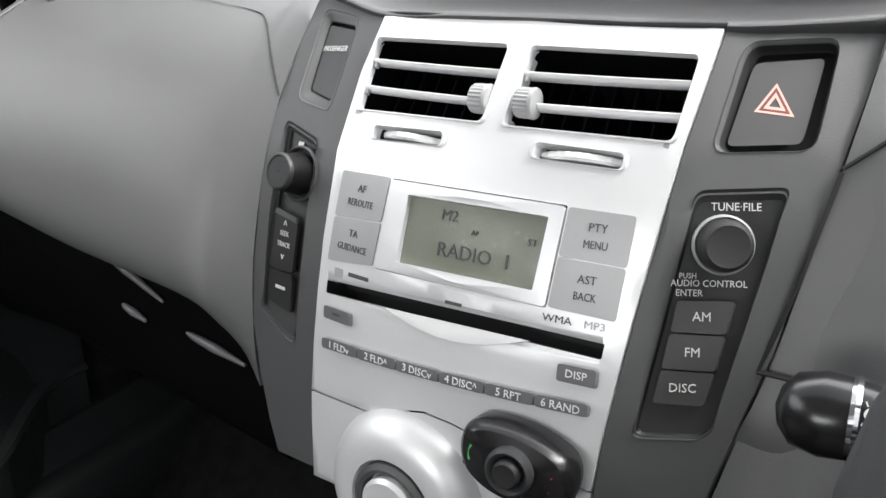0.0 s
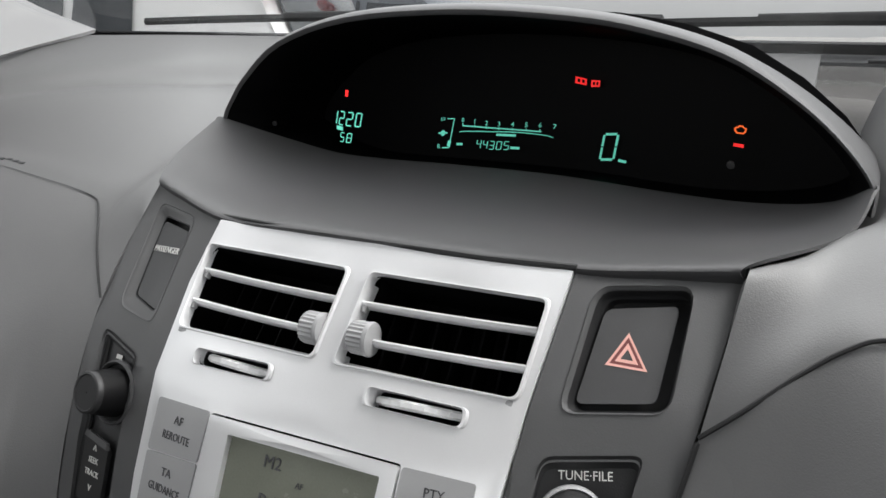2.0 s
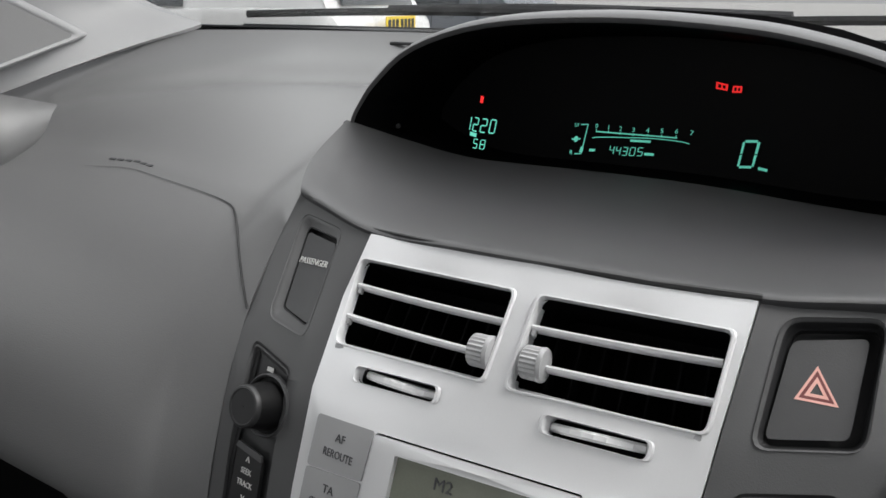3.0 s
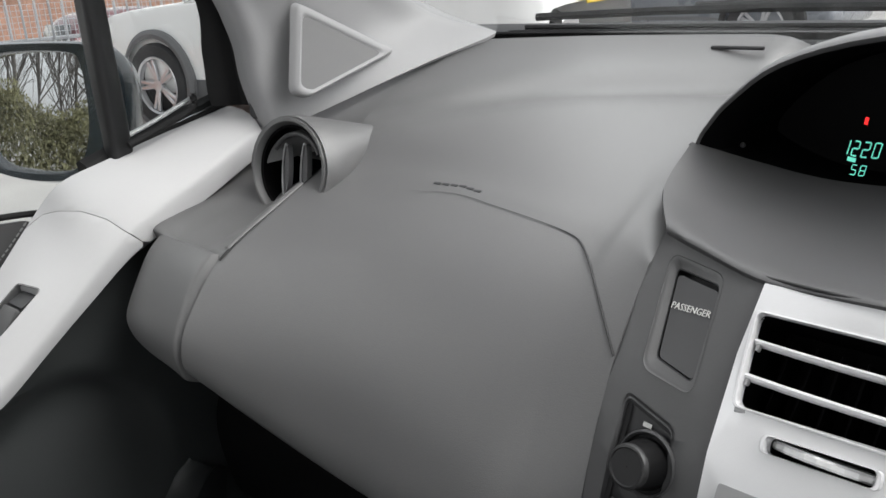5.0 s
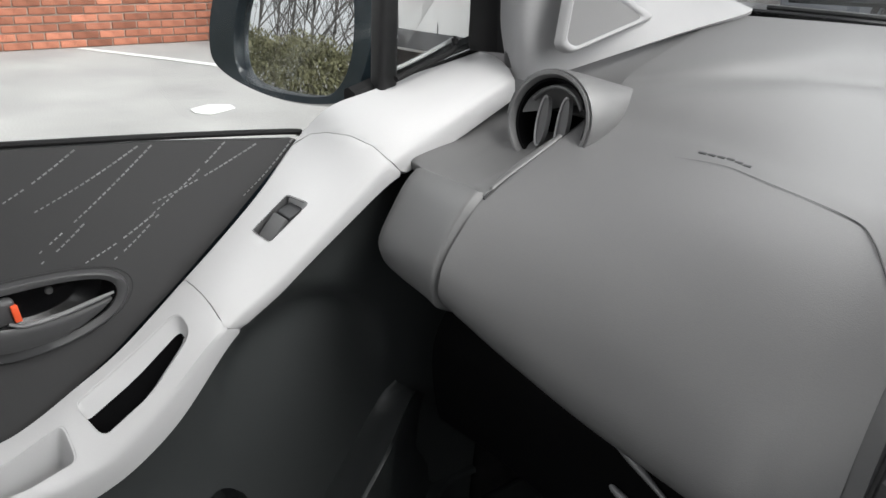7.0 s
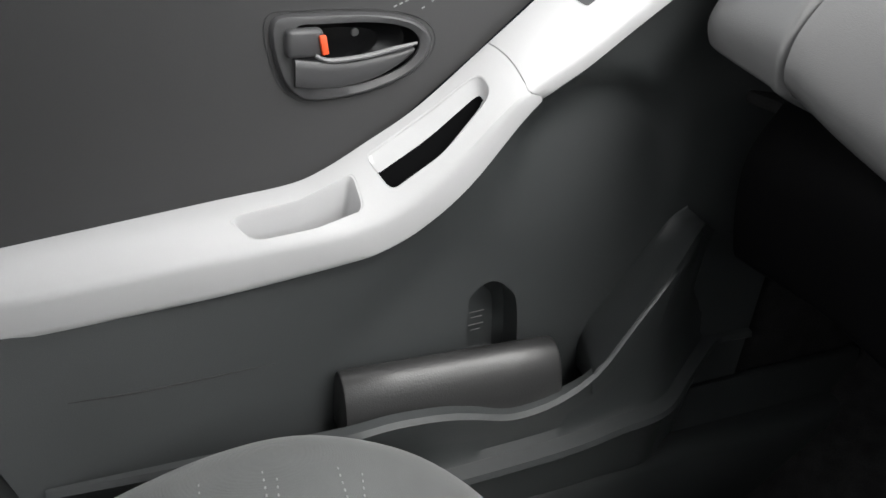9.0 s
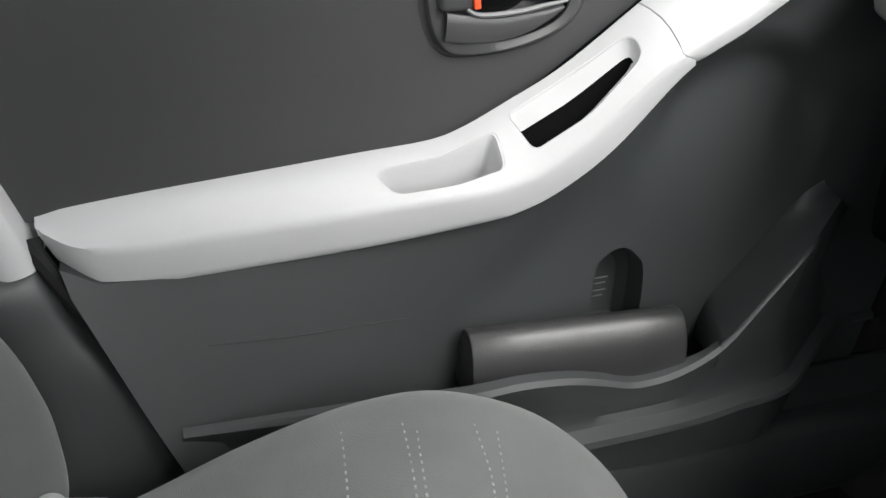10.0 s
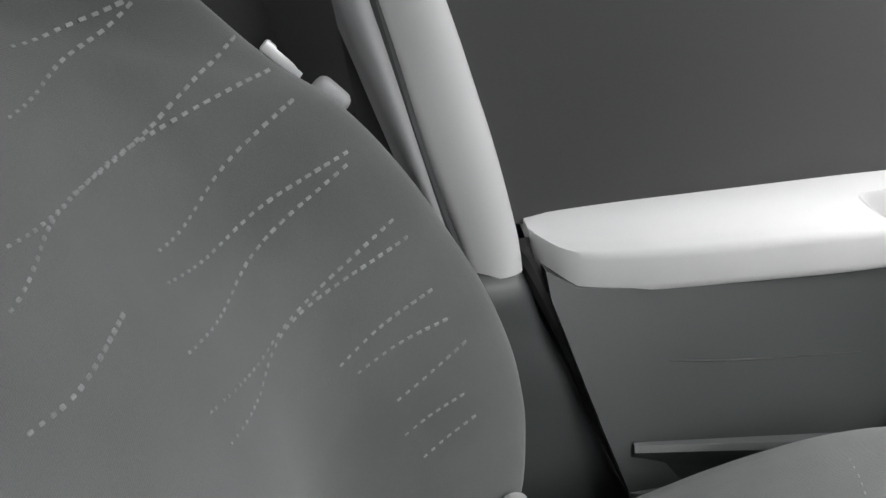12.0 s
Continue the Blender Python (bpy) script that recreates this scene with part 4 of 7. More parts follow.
part("display_floor", smooth_loft([back, floor_in, floor_end], 3, 6), M_DISPLAY_SHADE, pod, "black display floor")
# dark display window at the back; the marks show as a curved image in front of it
SHOWN = ((-0.206, -0.1380, 1.0282, 0.130), (-0.163, -0.1098, 1.0252, 0.130), (-0.120, -0.0830, 1.0225, 0.145), (-0.0675, -0.0534, 1.0197, 0.178), (-0.045, -0.0404, 1.0207, 0.188), (-0.018, -0.0202, 1.0184, 0.200), (0.024, 0.0192, 1.0191, 0.215), (0.049, 0.0457, 1.0147, 0.225), (0.076, 0.0689, 1.0161, 0.230), (0.1555, 0.1635, 1.0188, 0.180), (0.23, 0.238, 1.019, 0.150))


def shown(x, z, deep=0.0):
    """Where a mark of the flat display plan stands behind the curved window."""
    w = z - 1.015
    nx, nz, ny = (float(np.interp(x, [q[0] for q in SHOWN], [q[k] for q in SHOWN])) for k in (1, 2, 3))
    return Vector((nx + w * (0.0491 - 0.327 * x), ny + deep, nz + w * (0.9962 + 0.357 * x)))


win = [(ac.x + (x - ac.x) * 0.99, z) for x, z in arch] + [(0.24, 0.955), (-0.21, 0.955)]
part("display_window", sheet(win, lambda u, v: Vector((u, 0.238, v)), step=0.03), M_DISPLAY_SHADE, pod, "gloss black display window")
DY = 0.1995


def segment_digit(bm, ch, x, z, w, h, lean=0.12, t=0.095):
    """Seven-segment figures standing in the display plane."""
    on = {"0": "abcdef", "1": "bc", "2": "abged", "3": "abgcd", "4": "fgbc", "5": "afgcd", "8": "abcdefg"}[ch]
    th = t * h
    spots = {"a": (0, h / 2, 1), "d": (0, -h / 2, 1), "g": (0, 0, 1), "f": (-w / 2, h / 4, 0), "b": (w / 2, h / 4, 0), "e": (-w / 2, -h / 4, 0), "c": (w / 2, -h / 4, 0)}
    for s in on:
        cx, cz, flat = spots[s]
        a, b = ((w - th * 1.0) / 2, th / 2) if flat else (th / 2, (h / 2 - th * 0.5) / 2)
        pts = [(-a, -b), (a, -b), (a, b), (-a, b)]
        pts = [(cx + p, cz + q) for p, q in pts]
        plate(bm, [Vector((x + p + lean * q, DY, z + q)) for p, q in pts], 0.0006, (0, 1, 0))


def digits(name, text, x, z, w, h, gap, mat, label=""):
    bm = bmesh.new()
    for i, ch in enumerate(text):
        if ch == ":":
            for dz in (0.2, -0.2):
                plate(bm, [Vector((x + i * gap + p * 0.0006, DY, z + dz * h + q * 0.0006)) for p, q in ((-1, -1), (1, -1), (1, 1), (-1, 1))], 0.0006, (0, 1, 0))
        else:
            segment_digit(bm, ch, x + i * gap, z, w, h)
    return part(name, bm, mat, pod, label, smooth=False)


digits("clock_digits", "1220", -0.177, 1.0135, 0.0055, 0.0105, 0.0092, L_CYAN, "lit green-blue clock digits")
digits("temperature_digits", "58", -0.1655, 0.9985, 0.0046, 0.0072, 0.0078, L_CYAN)
digits("odometer_digits", "44305", -0.0295, 0.9988, 0.0036, 0.0062, 0.0057, L_CYAN)
digits("speed_digit", "0", 0.0705, 1.0035, 0.0115, 0.0190, 0.01, L_CYAN, "large lit speed digit")


def bar(name, x0, x1, z0, z1, mat, h=0.001):
    bm = bmesh.new()
    d = Vector((x1 - x0, 0, z1 - z0))
    nrm = Vector((-d.z, 0, d.x)).normalized() * (h / 2)
    a, b = Vector((x0, DY, z0)), Vector((x1, DY, z1))
    plate(bm, [a - nrm, b - nrm, b + nrm, a + nrm], 0.0006, (0, 1, 0))
    return part(name, bm, mat, pod, smooth=False)


bar("outside_mark", -0.1735, -0.1655, 1.0055, 1.0052, L_CYAN, 0.003)
bar("tacho_scale", -0.045, 0.0190, 1.0118, 1.0100, L_CYAN, 0.0010)
for i in range(8):
    lettering("scale_figure", str(i), L_CYAN, facing(Vector((-0.0450 + i * 0.0105, DY, 1.0160 - 0.0002 * i)), (0, -1, 0)), 0.0052, pod)
    if i < 7:
        bar("scale_tick", -0.0450 + i * 0.0105, -0.0450 + i * 0.0105, 1.0118 - 0.0003 * i, 1.0138 - 0.0003 * i, L_CYAN, 0.0006)
part("tacho_arc", tube([Vector((-0.048 + 0.076 * i / 8, DY, 1.0062 + 0.0042 * math.sin(math.pi * (i + 0.6) / 10) - 0.0015 * i / 8)) for i in range(9)], 0.0004, 5), L_CYAN, pod)
bar("tacho_label", -0.015, 0.0, 1.0073, 1.0068, L_CYAN, 0.0018)
bar("trip_mark", -0.0500, -0.0440, 0.9975, 0.9973, L_CYAN, 0.002)
bar("miles_mark", -0.0035, 0.0035, 0.9972, 0.9969, L_CYAN, 0.002)
bar("mph_mark", 0.0790, 0.0850, 0.9938, 0.9934, L_CYAN, 0.002)
bar("fuel_bar", -0.0545, -0.0580, 1.0180, 0.9965, L_CYAN, 0.0009)
bar("fuel_top", -0.0620, -0.0545, 1.0182, 1.0178, L_CYAN, 0.0008)
bar("fuel_foot", -0.0655, -0.0580, 0.9953, 0.9950, L_CYAN, 0.0008)
bar("fuel_level", -0.0590, -0.0578, 0.9960, 1.0005, L_CYAN, 0.0032)
part("fuel_pump_mark", lathe([(0.0005, 0), (0.0023, 0), (0.0023, 0.0005), (0.0005, 0.0005)], facing(Vector((-0.0655, DY + 0.0003, 1.0070)), (0, -1, 0)), 16), L_CYAN, pod)
bar("fuel_pump_mark", -0.0700, -0.0610, 1.0070, 1.0069, L_CYAN, 0.0012)
lettering("scale_figure", "1/1", L_CYAN, facing(Vector((-0.0665, DY, 1.0180)), (0, -1, 0)), 0.0042, pod)
lettering("scale_figure", "R", L_CYAN, facing(Vector((-0.0690, DY, 0.9965)), (0, -1, 0)), 0.0050, pod)
bar("belt_telltale", -0.1640, -0.1636, 1.0310, 1.0360, L_RED, 0.0032)
bm = bmesh.new()
for cx, cz in ((0.0435, 1.0520), (0.0545, 1.0508)):
    out = [(cx - 0.0038, cz - 0.0024), (cx + 0.0038, cz - 0.0026), (cx + 0.0038, cz + 0.0020), (cx - 0.0038, cz + 0.0026)]
    inn = [(cx + (p - cx) * 0.62, cz + (q - cz) * 0.5) for p, q in out]
    loft([[Vector((p, DY, q)) for p, q in out], [Vector((p, DY, q)) for p, q in inn]], bm, closed_v=True)
    plate(bm, [Vector((cx + p, DY, cz + q)) for p, q in ((-0.0005, -0.0018), (0.0005, -0.0018), (0.0005, 0.0018), (-0.0005, 0.0018))], 0.0005, (0, 1, 0))
part("brake_battery_telltale", bm, L_RED, pod, "red warning lights", smooth=False)
bm = bmesh.new()
out = [(-0.0055, -0.001), (-0.0035, -0.0035), (0.0035, -0.0035), (0.0055, -0.001), (0.0055, 0.002), (0.003, 0.0025), (0.002, 0.004), (-0.002, 0.004), (-0.003, 0.0025), (-0.0055, 0.002)]
loft([[Vector((0.157 + p * 0.7, DY, 1.0240 + q * 0.7)) for p, q in out], [Vector((0.157 + p * 0.5, DY, 1.0240 + q * 0.44)) for p, q in out]], bm, closed_v=True)
part("engine_telltale", bm, L_AMBER, pod, "amber engine light", smooth=False)
bar("oil_telltale", 0.1535, 0.1600, 1.0145, 1.0142, L_RED, 0.0020)
part("stud", lathe([(0.0027, 0), (0.0025, 0.002), (0.0012, 0.0024), (0.0003, 0.0024)], facing(Vector((0.153, DY + 0.002, 1.0015)), (0, -1, 0)), 20), M_KNOB, pod)
# the marks are drawn on a flat plan and set behind the curved window
for ob in pod.children:
    if all(abs(v.co.y - DY) < 0.006 for v in ob.data.vertices):
        for v in ob.data.vertices:
            v.co = shown(v.co.x, v.co.z, v.co.y - DY)
part("stud", lathe([(0.0020, 0), (0.0019, 0.002), (0.0010, 0.0024), (0.0003, 0.0024)], facing(Vector((-0.2012, 0.162, 1.012)), (0, -1, 0)), 20), M_KNOB, pod)

# ---- driver's side ----
knee = thing("driver_knee_panel", (0.3, -0.05, 0.72), "grained dark grey lower dash panel with a seam", "dashboard panel")
path = [Vector((0.188, -0.024, 0.9065)), Vector((0.205, -0.018, 0.921)), Vector((0.225, -0.006, 0.938)), Vector((0.245, 0.004, 0.952)), Vector((0.262, 0.008, 0.958)), Vector((0.30, 0.006, 0.960)), Vector((0.36, 0.004, 0.960))]
part("seam", tube(path, 0.0012, 6), M_BLACK, knee)
sec = []
for x, top in ((0.140, (0.1885, -0.022, 0.906)), (0.18, (0.222, -0.006, 0.936)), (0.23, (0.260, 0.010, 0.957)), (0.36, (0.36, 0.006, 0.960)), (0.50, (0.50, 0.0, 0.955))):
    t = Vector(top)
    low = Vector((x + 0.031, -0.064, 0.80))
    sec.append([Vector((x - 0.006, -0.035, 0.66)), Vector((x + 0.004, -0.062, 0.70)), Vector((x + 0.019, -0.073, 0.76)), low, low.lerp(t, 0.45) + Vector((0, -0.005, 0)), low.lerp(t, 0.8) + Vector((0, -0.003, 0)), t])
part("panel", smooth_loft(sec, 4, 5, 0.003), M_DASH, knee)
for a, b in (((0.166, -0.068, 0.803), (0.26, -0.066, 0.803)), ((0.176, -0.056, 0.84), (0.166, -0.068, 0.803)), ((0.188, -0.026, 0.905), (0.176, -0.056, 0.84))):
    part("gap", tube([a, tuple((p + q) / 2 for p, q in zip(a, b)), b], 0.0015, 6), M_BLACK, knee)

# near-black lower panel under the glove box, with painted pale glints
lg = thing("glove_box_tray", (-0.36, -0.07, 0.70), "near-black lower panel under the glove box with painted pale glints", "dashboard panel")
rows = []
for x in (-0.60, -0.50, -0.42, -0.34, -0.26, -0.20):
    lo = 0.655 - 0.16 * max(0.0, x + 0.50)
    rows.append([Vector((x, y, z)) for y, z in ((-0.045, 0.815 if x < -0.47 else 0.79), (-0.075, 0.770), (-0.080, 0.73), (-0.070, lo + 0.02), (-0.058, lo), (-0.03, lo - 0.004))])
# panel takes the near-black: under-dash shade put into its colour
part("panel", smooth_loft(rows, 4, 4, 0.003), M_DISPLAY_SHADE, lg)
# pale tubes put the soft highlights on the slots into the colour
for (x0, z0), (x1, z1), w in (((-0.392, 0.784), (-0.306, 0.743), 0.0040), ((-0.283, 0.720), (-0.217, 0.707), 0.0042), ((-0.364, 0.728), (-0.335, 0.718), 0.0040)):
    a, b = Vector((x0, -0.083, z0)), Vector((x1, -0.083, z1))
    part("slot_trim", tube([a, a.lerp(b, 0.12), a.lerp(b, 0.5), b], [w * 0.3, w * 0.7, w, w * 0.4], 10), M_KEY, lg, "pale tube as a painted glint")

# ---- passenger door ----
door = thing("passenger_door", (-0.7, -0.36, 0.4), "closed front car door with light grey armrest and dark panels", "car door")
OUT = ((-0.680, 0.030, 1.030), (-0.678, -0.05, 1.014), (-0.676, -0.105, 1.002), (-0.690, -0.145, 0.987), (-0.706, -0.168, 0.958), (-0.694, -0.212, 0.920), (-0.692, -0.250, 0.886), (-0.693, -0.297, 0.845), (-0.695, -0.355, 0.795), (-0.699, -0.398, 0.766), (-0.701, -0.435, 0.744), (-0.703, -0.464, 0.733), (-0.706, -0.520, 0.7245), (-0.711, -0.605, 0.711), (-0.716, -0.687, 0.698), (-0.719, -0.737, 0.689), (-0.722, -0.765, 0.682))
TOP = ((-0.612, 0.022, 1.016), (-0.613, -0.05, 0.984), (-0.615, -0.10, 0.961), (-0.617, -0.135, 0.943), (-0.6185, -0.170, 0.915), (-0.620, -0.205, 0.886), (-0.622, -0.245, 0.855), (-0.626, -0.297, 0.819), (-0.632, -0.344, 0.768), (-0.638, -0.386, 0.729), (-0.643, -0.418, 0.715), (-0.646, -0.445, 0.709), (-0.658, -0.530, 0.695), (-0.670, -0.613, 0.681), (-0.681, -0.693, 0.669), (-0.690, -0.735, 0.668), (-0.706, -0.764, 0.678))
LOW = ((-0.600, 0.012, 1.000), (-0.602, -0.047, 0.972), (-0.605, -0.098, 0.949), (-0.607, -0.134, 0.934), (-0.609, -0.175, 0.905), (-0.611, -0.214, 0.876), (-0.613, -0.250, 0.848), (-0.617, -0.291, 0.817), (-0.623, -0.340, 0.752), (-0.629, -0.378, 0.716), (-0.634, -0.410, 0.697), (-0.638, -0.440, 0.689), (-0.650, -0.530, 0.673), (-0.662, -0.615, 0.661), (-0.673, -0.695, 0.648), (-0.680, -0.735, 0.647), (-0.696, -0.762, 0.660))
LOW = [(x - 0.0120, y + 0.0113, z - 0.0070 - 0.007 * min(1.0, max(0.0, (-0.40 - y) / 0.2))) for x, y, z in LOW]
rails = [cr(r, 8) for r in (OUT, [tuple((a + b) / 2 for a, b in zip(p, q)) for p, q in zip(OUT, TOP)], TOP, LOW, [(x - 0.03, y, z - 0.012) for x, y, z in LOW])]


def on_arm(u, v):
    """The armrest skin: u counts along it from the pillar, v across it (0 outer, 1 inner edge, 1.4 lower edge)."""
    f = min(max(u, 0), 16) * 8
    i = min(int(f), len(rails[0]) - 2)
    p = [r[i].lerp(r[i + 1], f - i) for r in rails]
    knots = (0.0, 0.5, 1.0, 1.4, 1.8)
    k = 0
    while k < 3 and v > knots[k + 1]:
        k += 1
    t = min(max((v - knots[k]) / (knots[k + 1] - knots[k]), 0), 1)
    if k == 1:
        t = t * 0.97
    q = p[k].lerp(p[k + 1], t)
    end = min(1.0, max(0.0, (15.6 - u) / 2.0))
    crown = 0.006 * end * math.sin(math.pi * min(v, 1)) if v < 1 else 0.0
    soft = (0.3 + 0.7 * end) * 0.0022 * math.exp(-((v - 1.0) / 0.13) ** 2) + 0.0015 * math.exp(-((v - 1.4) / 0.1) ** 2)
    return q + Vector((0.35, 0, 0.94)) * crown - Vector((0.6, 0, 0.6)) * soft


def arm_uv(p):
    p = Vector(p)
    best = min(((on_arm(u / 10, v / 20) - p).length, u / 10, v / 20) for u in range(0, 161) for v in range(0, 21))
    return Vector((best[1], best[2]))


def arm_piece(name, outline, holes=(), mat=None):
    bm = sheet([(u * 1.0, v * 2.5) for u, v in outline], lambda a, b: on_arm(a, b / 2.5), [[(q[0], q[1] * 2.5) for q in h] for h in holes], back=(-0.010, 0, -0.008), step=0.16)
    return part(name, bm, mat or M_TRIM, door)


def along(u0, u1, v, n):
    return [(u0 + (u1 - u0) * i / n, v) for i in range(n + 1)]


def across(u0, u1, v0, v1, n=8):
    return [(u0 + (u1 - u0) * i / n, v0 + (v1 - v0) * i / n) for i in range(1, n)]


JOINT = [(4.20, 0.0), (3.80, 0.10), (3.52, 0.25), (3.18, 0.48), (2.90, 0.75), (2.70, 1.0), (2.64, 1.3), (2.62, 1.7)]
arm_piece("door_cap", along(0, 4.155, 0, 20) + [(u - 0.018, v) for u, v in JOINT[1:-1]] + along(2.60, 0, 1.7, 14) + across(0, 0, 1.7, 0))
sw_hole = [arm_uv((-0.668, -0.203, 0.916)), arm_uv((-0.650, -0.193, 0.906)), arm_uv((-0.650, -0.232, 0.879)), arm_uv((-0.668, -0.243, 0.892))]
sw_hole = rpoly([(q.x, q.y) for q in sw_hole], 0.06, 3)
arm_piece("switch_panel", along(4.20, 6.97, 0, 14) + across(6.97, 6.80, 0, 1.7) + along(6.80, 2.62, 1.7, 20) + JOINT[-2:0:-1], [sw_hole])
slot_hole = [arm_uv(q) for q in ((-0.670, -0.321, 0.831), (-0.645, -0.3125, 0.820), (-0.641, -0.352, 0.777), (-0.647, -0.394, 0.744), (-0.686, -0.405, 0.759), (-0.681, -0.363, 0.792))]
slot_hole = rpoly([(q.x, q.y) for q in slot_hole], 0.16, 4)
cup_hole = [arm_uv(q) for q in ((-0.675, -0.4220, 0.7545), (-0.6465, -0.4195, 0.734), (-0.643, -0.464, 0.722), (-0.644, -0.509, 0.718), (-0.673, -0.522, 0.732), (-0.676, -0.470, 0.737))]
cup_hole = rpoly([(q.x, q.y) for q in cup_hole], 0.14, 4)
arm_piece("armrest", along(6.985, 16, 0, 40) + across(16, 16, 0, 1.7) + along(16, 6.815, 1.7, 40) + across(6.815, 6.985, 1.7, 0), [slot_hole, cup_hole])
def recess(name, hole, steps, mat, closed=True):
    """A pocket below a hole of the armrest: steps of (size, depth, sideways)."""
    loop = [on_arm(q[0], q[1]) for q in hole]
    cen = sum(loop, Vector()) / len(loop)
    rows = [[cen + (q - cen) * g + Vector((sx, 0, -d)) for q in loop] for g, d, sx in steps]
    bm = loft(rows, closed_v=True)
    if closed:
        bm.faces.new([bm.verts.new(q) for q in rows[-1]])
    return part(name, bm, mat, door)


def hand_side(u):
    """How far across the grip slot's hand side lies at u."""
    vs = [0.0]
    for a, b in zip(slot_hole, slot_hole[1:] + slot_hole[:1]):
        if (a[0] - u) * (b[0] - u) <= 0 and a[0] != b[0]:
            vs.append(a[1] + (b[1] - a[1]) * (u - a[0]) / (b[0] - a[0]))
    return max(vs)


def grip_row(share, depth):
    """A ring of the grip slot: its outer side draws in towards the hand as it falls."""
    u_mid = sum(q[0] for q in slot_hole) / len(slot_hole)
    out = []
    for q in slot_hole:
        v_in = max(q[1], hand_side(q[0]))
        out.append(on_arm(u_mid + (q[0] - u_mid) * (1 - 0.16 * share), v_in - (v_in - q[1]) * (1 - share)) + Vector((0, 0, -depth)))
    return out


rows = [grip_row(-0.06, -0.0006), grip_row(0.0, 0.0012), grip_row(0.06, 0.0035), grip_row(0.16, 0.0065), grip_row(0.30, 0.0100)]
part("grip_slot", loft(rows, closed_v=True), M_TRIM, door)
# deeper walls and floor near-black: the slot's shade put into the colour
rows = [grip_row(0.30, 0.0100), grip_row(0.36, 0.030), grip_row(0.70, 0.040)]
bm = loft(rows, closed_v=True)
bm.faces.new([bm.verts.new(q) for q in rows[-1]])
part("slot_floor", bm, M_DISPLAY_SHADE, door, "grip opening painted near-black for its shade")
recess("cup_recess", cup_hole, ((1.04, -0.0008, 0), (1.0, 0.0010, 0), (0.97, 0.005, 0), (0.93, 0.034, -0.003), (0.86, 0.041, -0.005), (0.5, 0.042, -0.006)), M_TRIM)
# window switch
sw = thing("window_switch", on_arm(5.2, 0.5), "dark rocker window switch in the door trim", "switch")
loop = [on_arm(q[0], q[1]) for q in sw_hole]
cen = sum(loop, Vector()) / len(loop)
nrm = (on_arm(5.2, 0.6) - on_arm(5.2, 0.4)).cross(on_arm(5.5, 0.5) - on_arm(5.0, 0.5)).normalized()
nrm = nrm if nrm.z > 0 else -nrm
rows = [[cen + (q - cen) * g - nrm * d for q in loop] for g, d in ((1.03, -0.0005), (0.98, 0.001), (0.93, 0.010))]
bm = loft(rows, closed_v=True)
bm.faces.new([bm.verts.new(q) for q in rows[-1]])
part("switch_bezel", bm, M_CONSOLE, sw)
a = on_arm(4.75, 0.5) - on_arm(5.6, 0.5)
sm = facing(cen - nrm * 0.004, nrm, a)
part("rocker", rbox((0.016, 0.026, 0.007), 0.002, sm @ pose(0, -0.010, 0.0, 10, 0, 0)), M_CONSOLE, sw)
part("rocker", rbox((0.016, 0.018, 0.005), 0.002, sm @ pose(0, 0.012, -0.003, -24, 0, 0)), M_DARK, sw)


# upper cloth panel
def upper_x(y, z):
    return -0.708 - 0.012 * ((z - 0.80) / 0.18) ** 2 * (1 if z > 0.8 else 0.2) + 0.02 * (y + 0.2) * (1 if y < -0.2 else 0)


UP = rpoly([(-0.158, 0.936), (-0.1635, 0.953), (-0.30, 0.966), (-0.41, 0.973), (-0.60, 0.986), (-0.86, 1.0), (-0.895, 0.90), (-0.835, 0.78), (-0.790, 0.700), (-0.772, 0.676), (-0.70, 0.685), (-0.60, 0.700), (-0.52, 0.712), (-0.46, 0.722), (-0.42, 0.742), (-0.36, 0.782), (-0.30, 0.832), (-0.24, 0.884), (-0.19, 0.930)], 0.006, 3)
HANDLE = cr([(-0.468, 0.862, 0), (-0.440, 0.8665, 0), (-0.388, 0.8665, 0), (-0.355, 0.8595, 0), (-0.3440, 0.844, 0), (-0.357, 0.8235, 0), (-0.395, 0.808, 0), (-0.435, 0.803, 0), (-0.453, 0.808, 0), (-0.465, 0.828, 0)], 4, True)
hole = [(q.x, q.y) for q in HANDLE]
part("upper_panel", sheet(UP, lambda y, z: Vector((upper_x(y, z), y, z)), [hole], back=(-0.008, 0, 0), step=0.02), M_CHARCOAL, door)
# rubber sill strip along the glass
part("sill_seal", tube([Vector((upper_x(y, z) - 0.004, y, z + 0.004)) for y, z in ((-0.160, 0.952), (-0.17, 0.956), (-0.30, 0.966), (-0.45, 0.975), (-0.65, 0.988), (-0.86, 1.0))], 0.003, 8), M_RUBBER, door, "black window seal")
bm = bmesh.new()
fan = (((-0.171, 0.952), (-0.228, 0.905)), ((-0.210, 0.953), (-0.314, 0.913)), ((-0.240, 0.958), (-0.319, 0.900)), ((-0.307, 0.963), (-0.410, 0.886)), ((-0.319, 0.964), (-0.409, 0.921)), ((-0.370, 0.967), (-0.440, 0.927)), ((-0.313, 0.903), (-0.376, 0.871)), ((-0.308, 0.902), (-0.356, 0.866)), ((-0.371, 0.905), (-0.414, 0.875)), ((-0.442, 0.908), (-0.474, 0.882)), ((-0.507, 0.911), (-0.532, 0.890)), ((-0.455, 0.972), (-0.53, 0.915)), ((-0.47, 0.973), (-0.56, 0.930)), ((-0.57, 0.980), (-0.65, 0.915)), ((-0.585, 0.981), (-0.68, 0.935)))
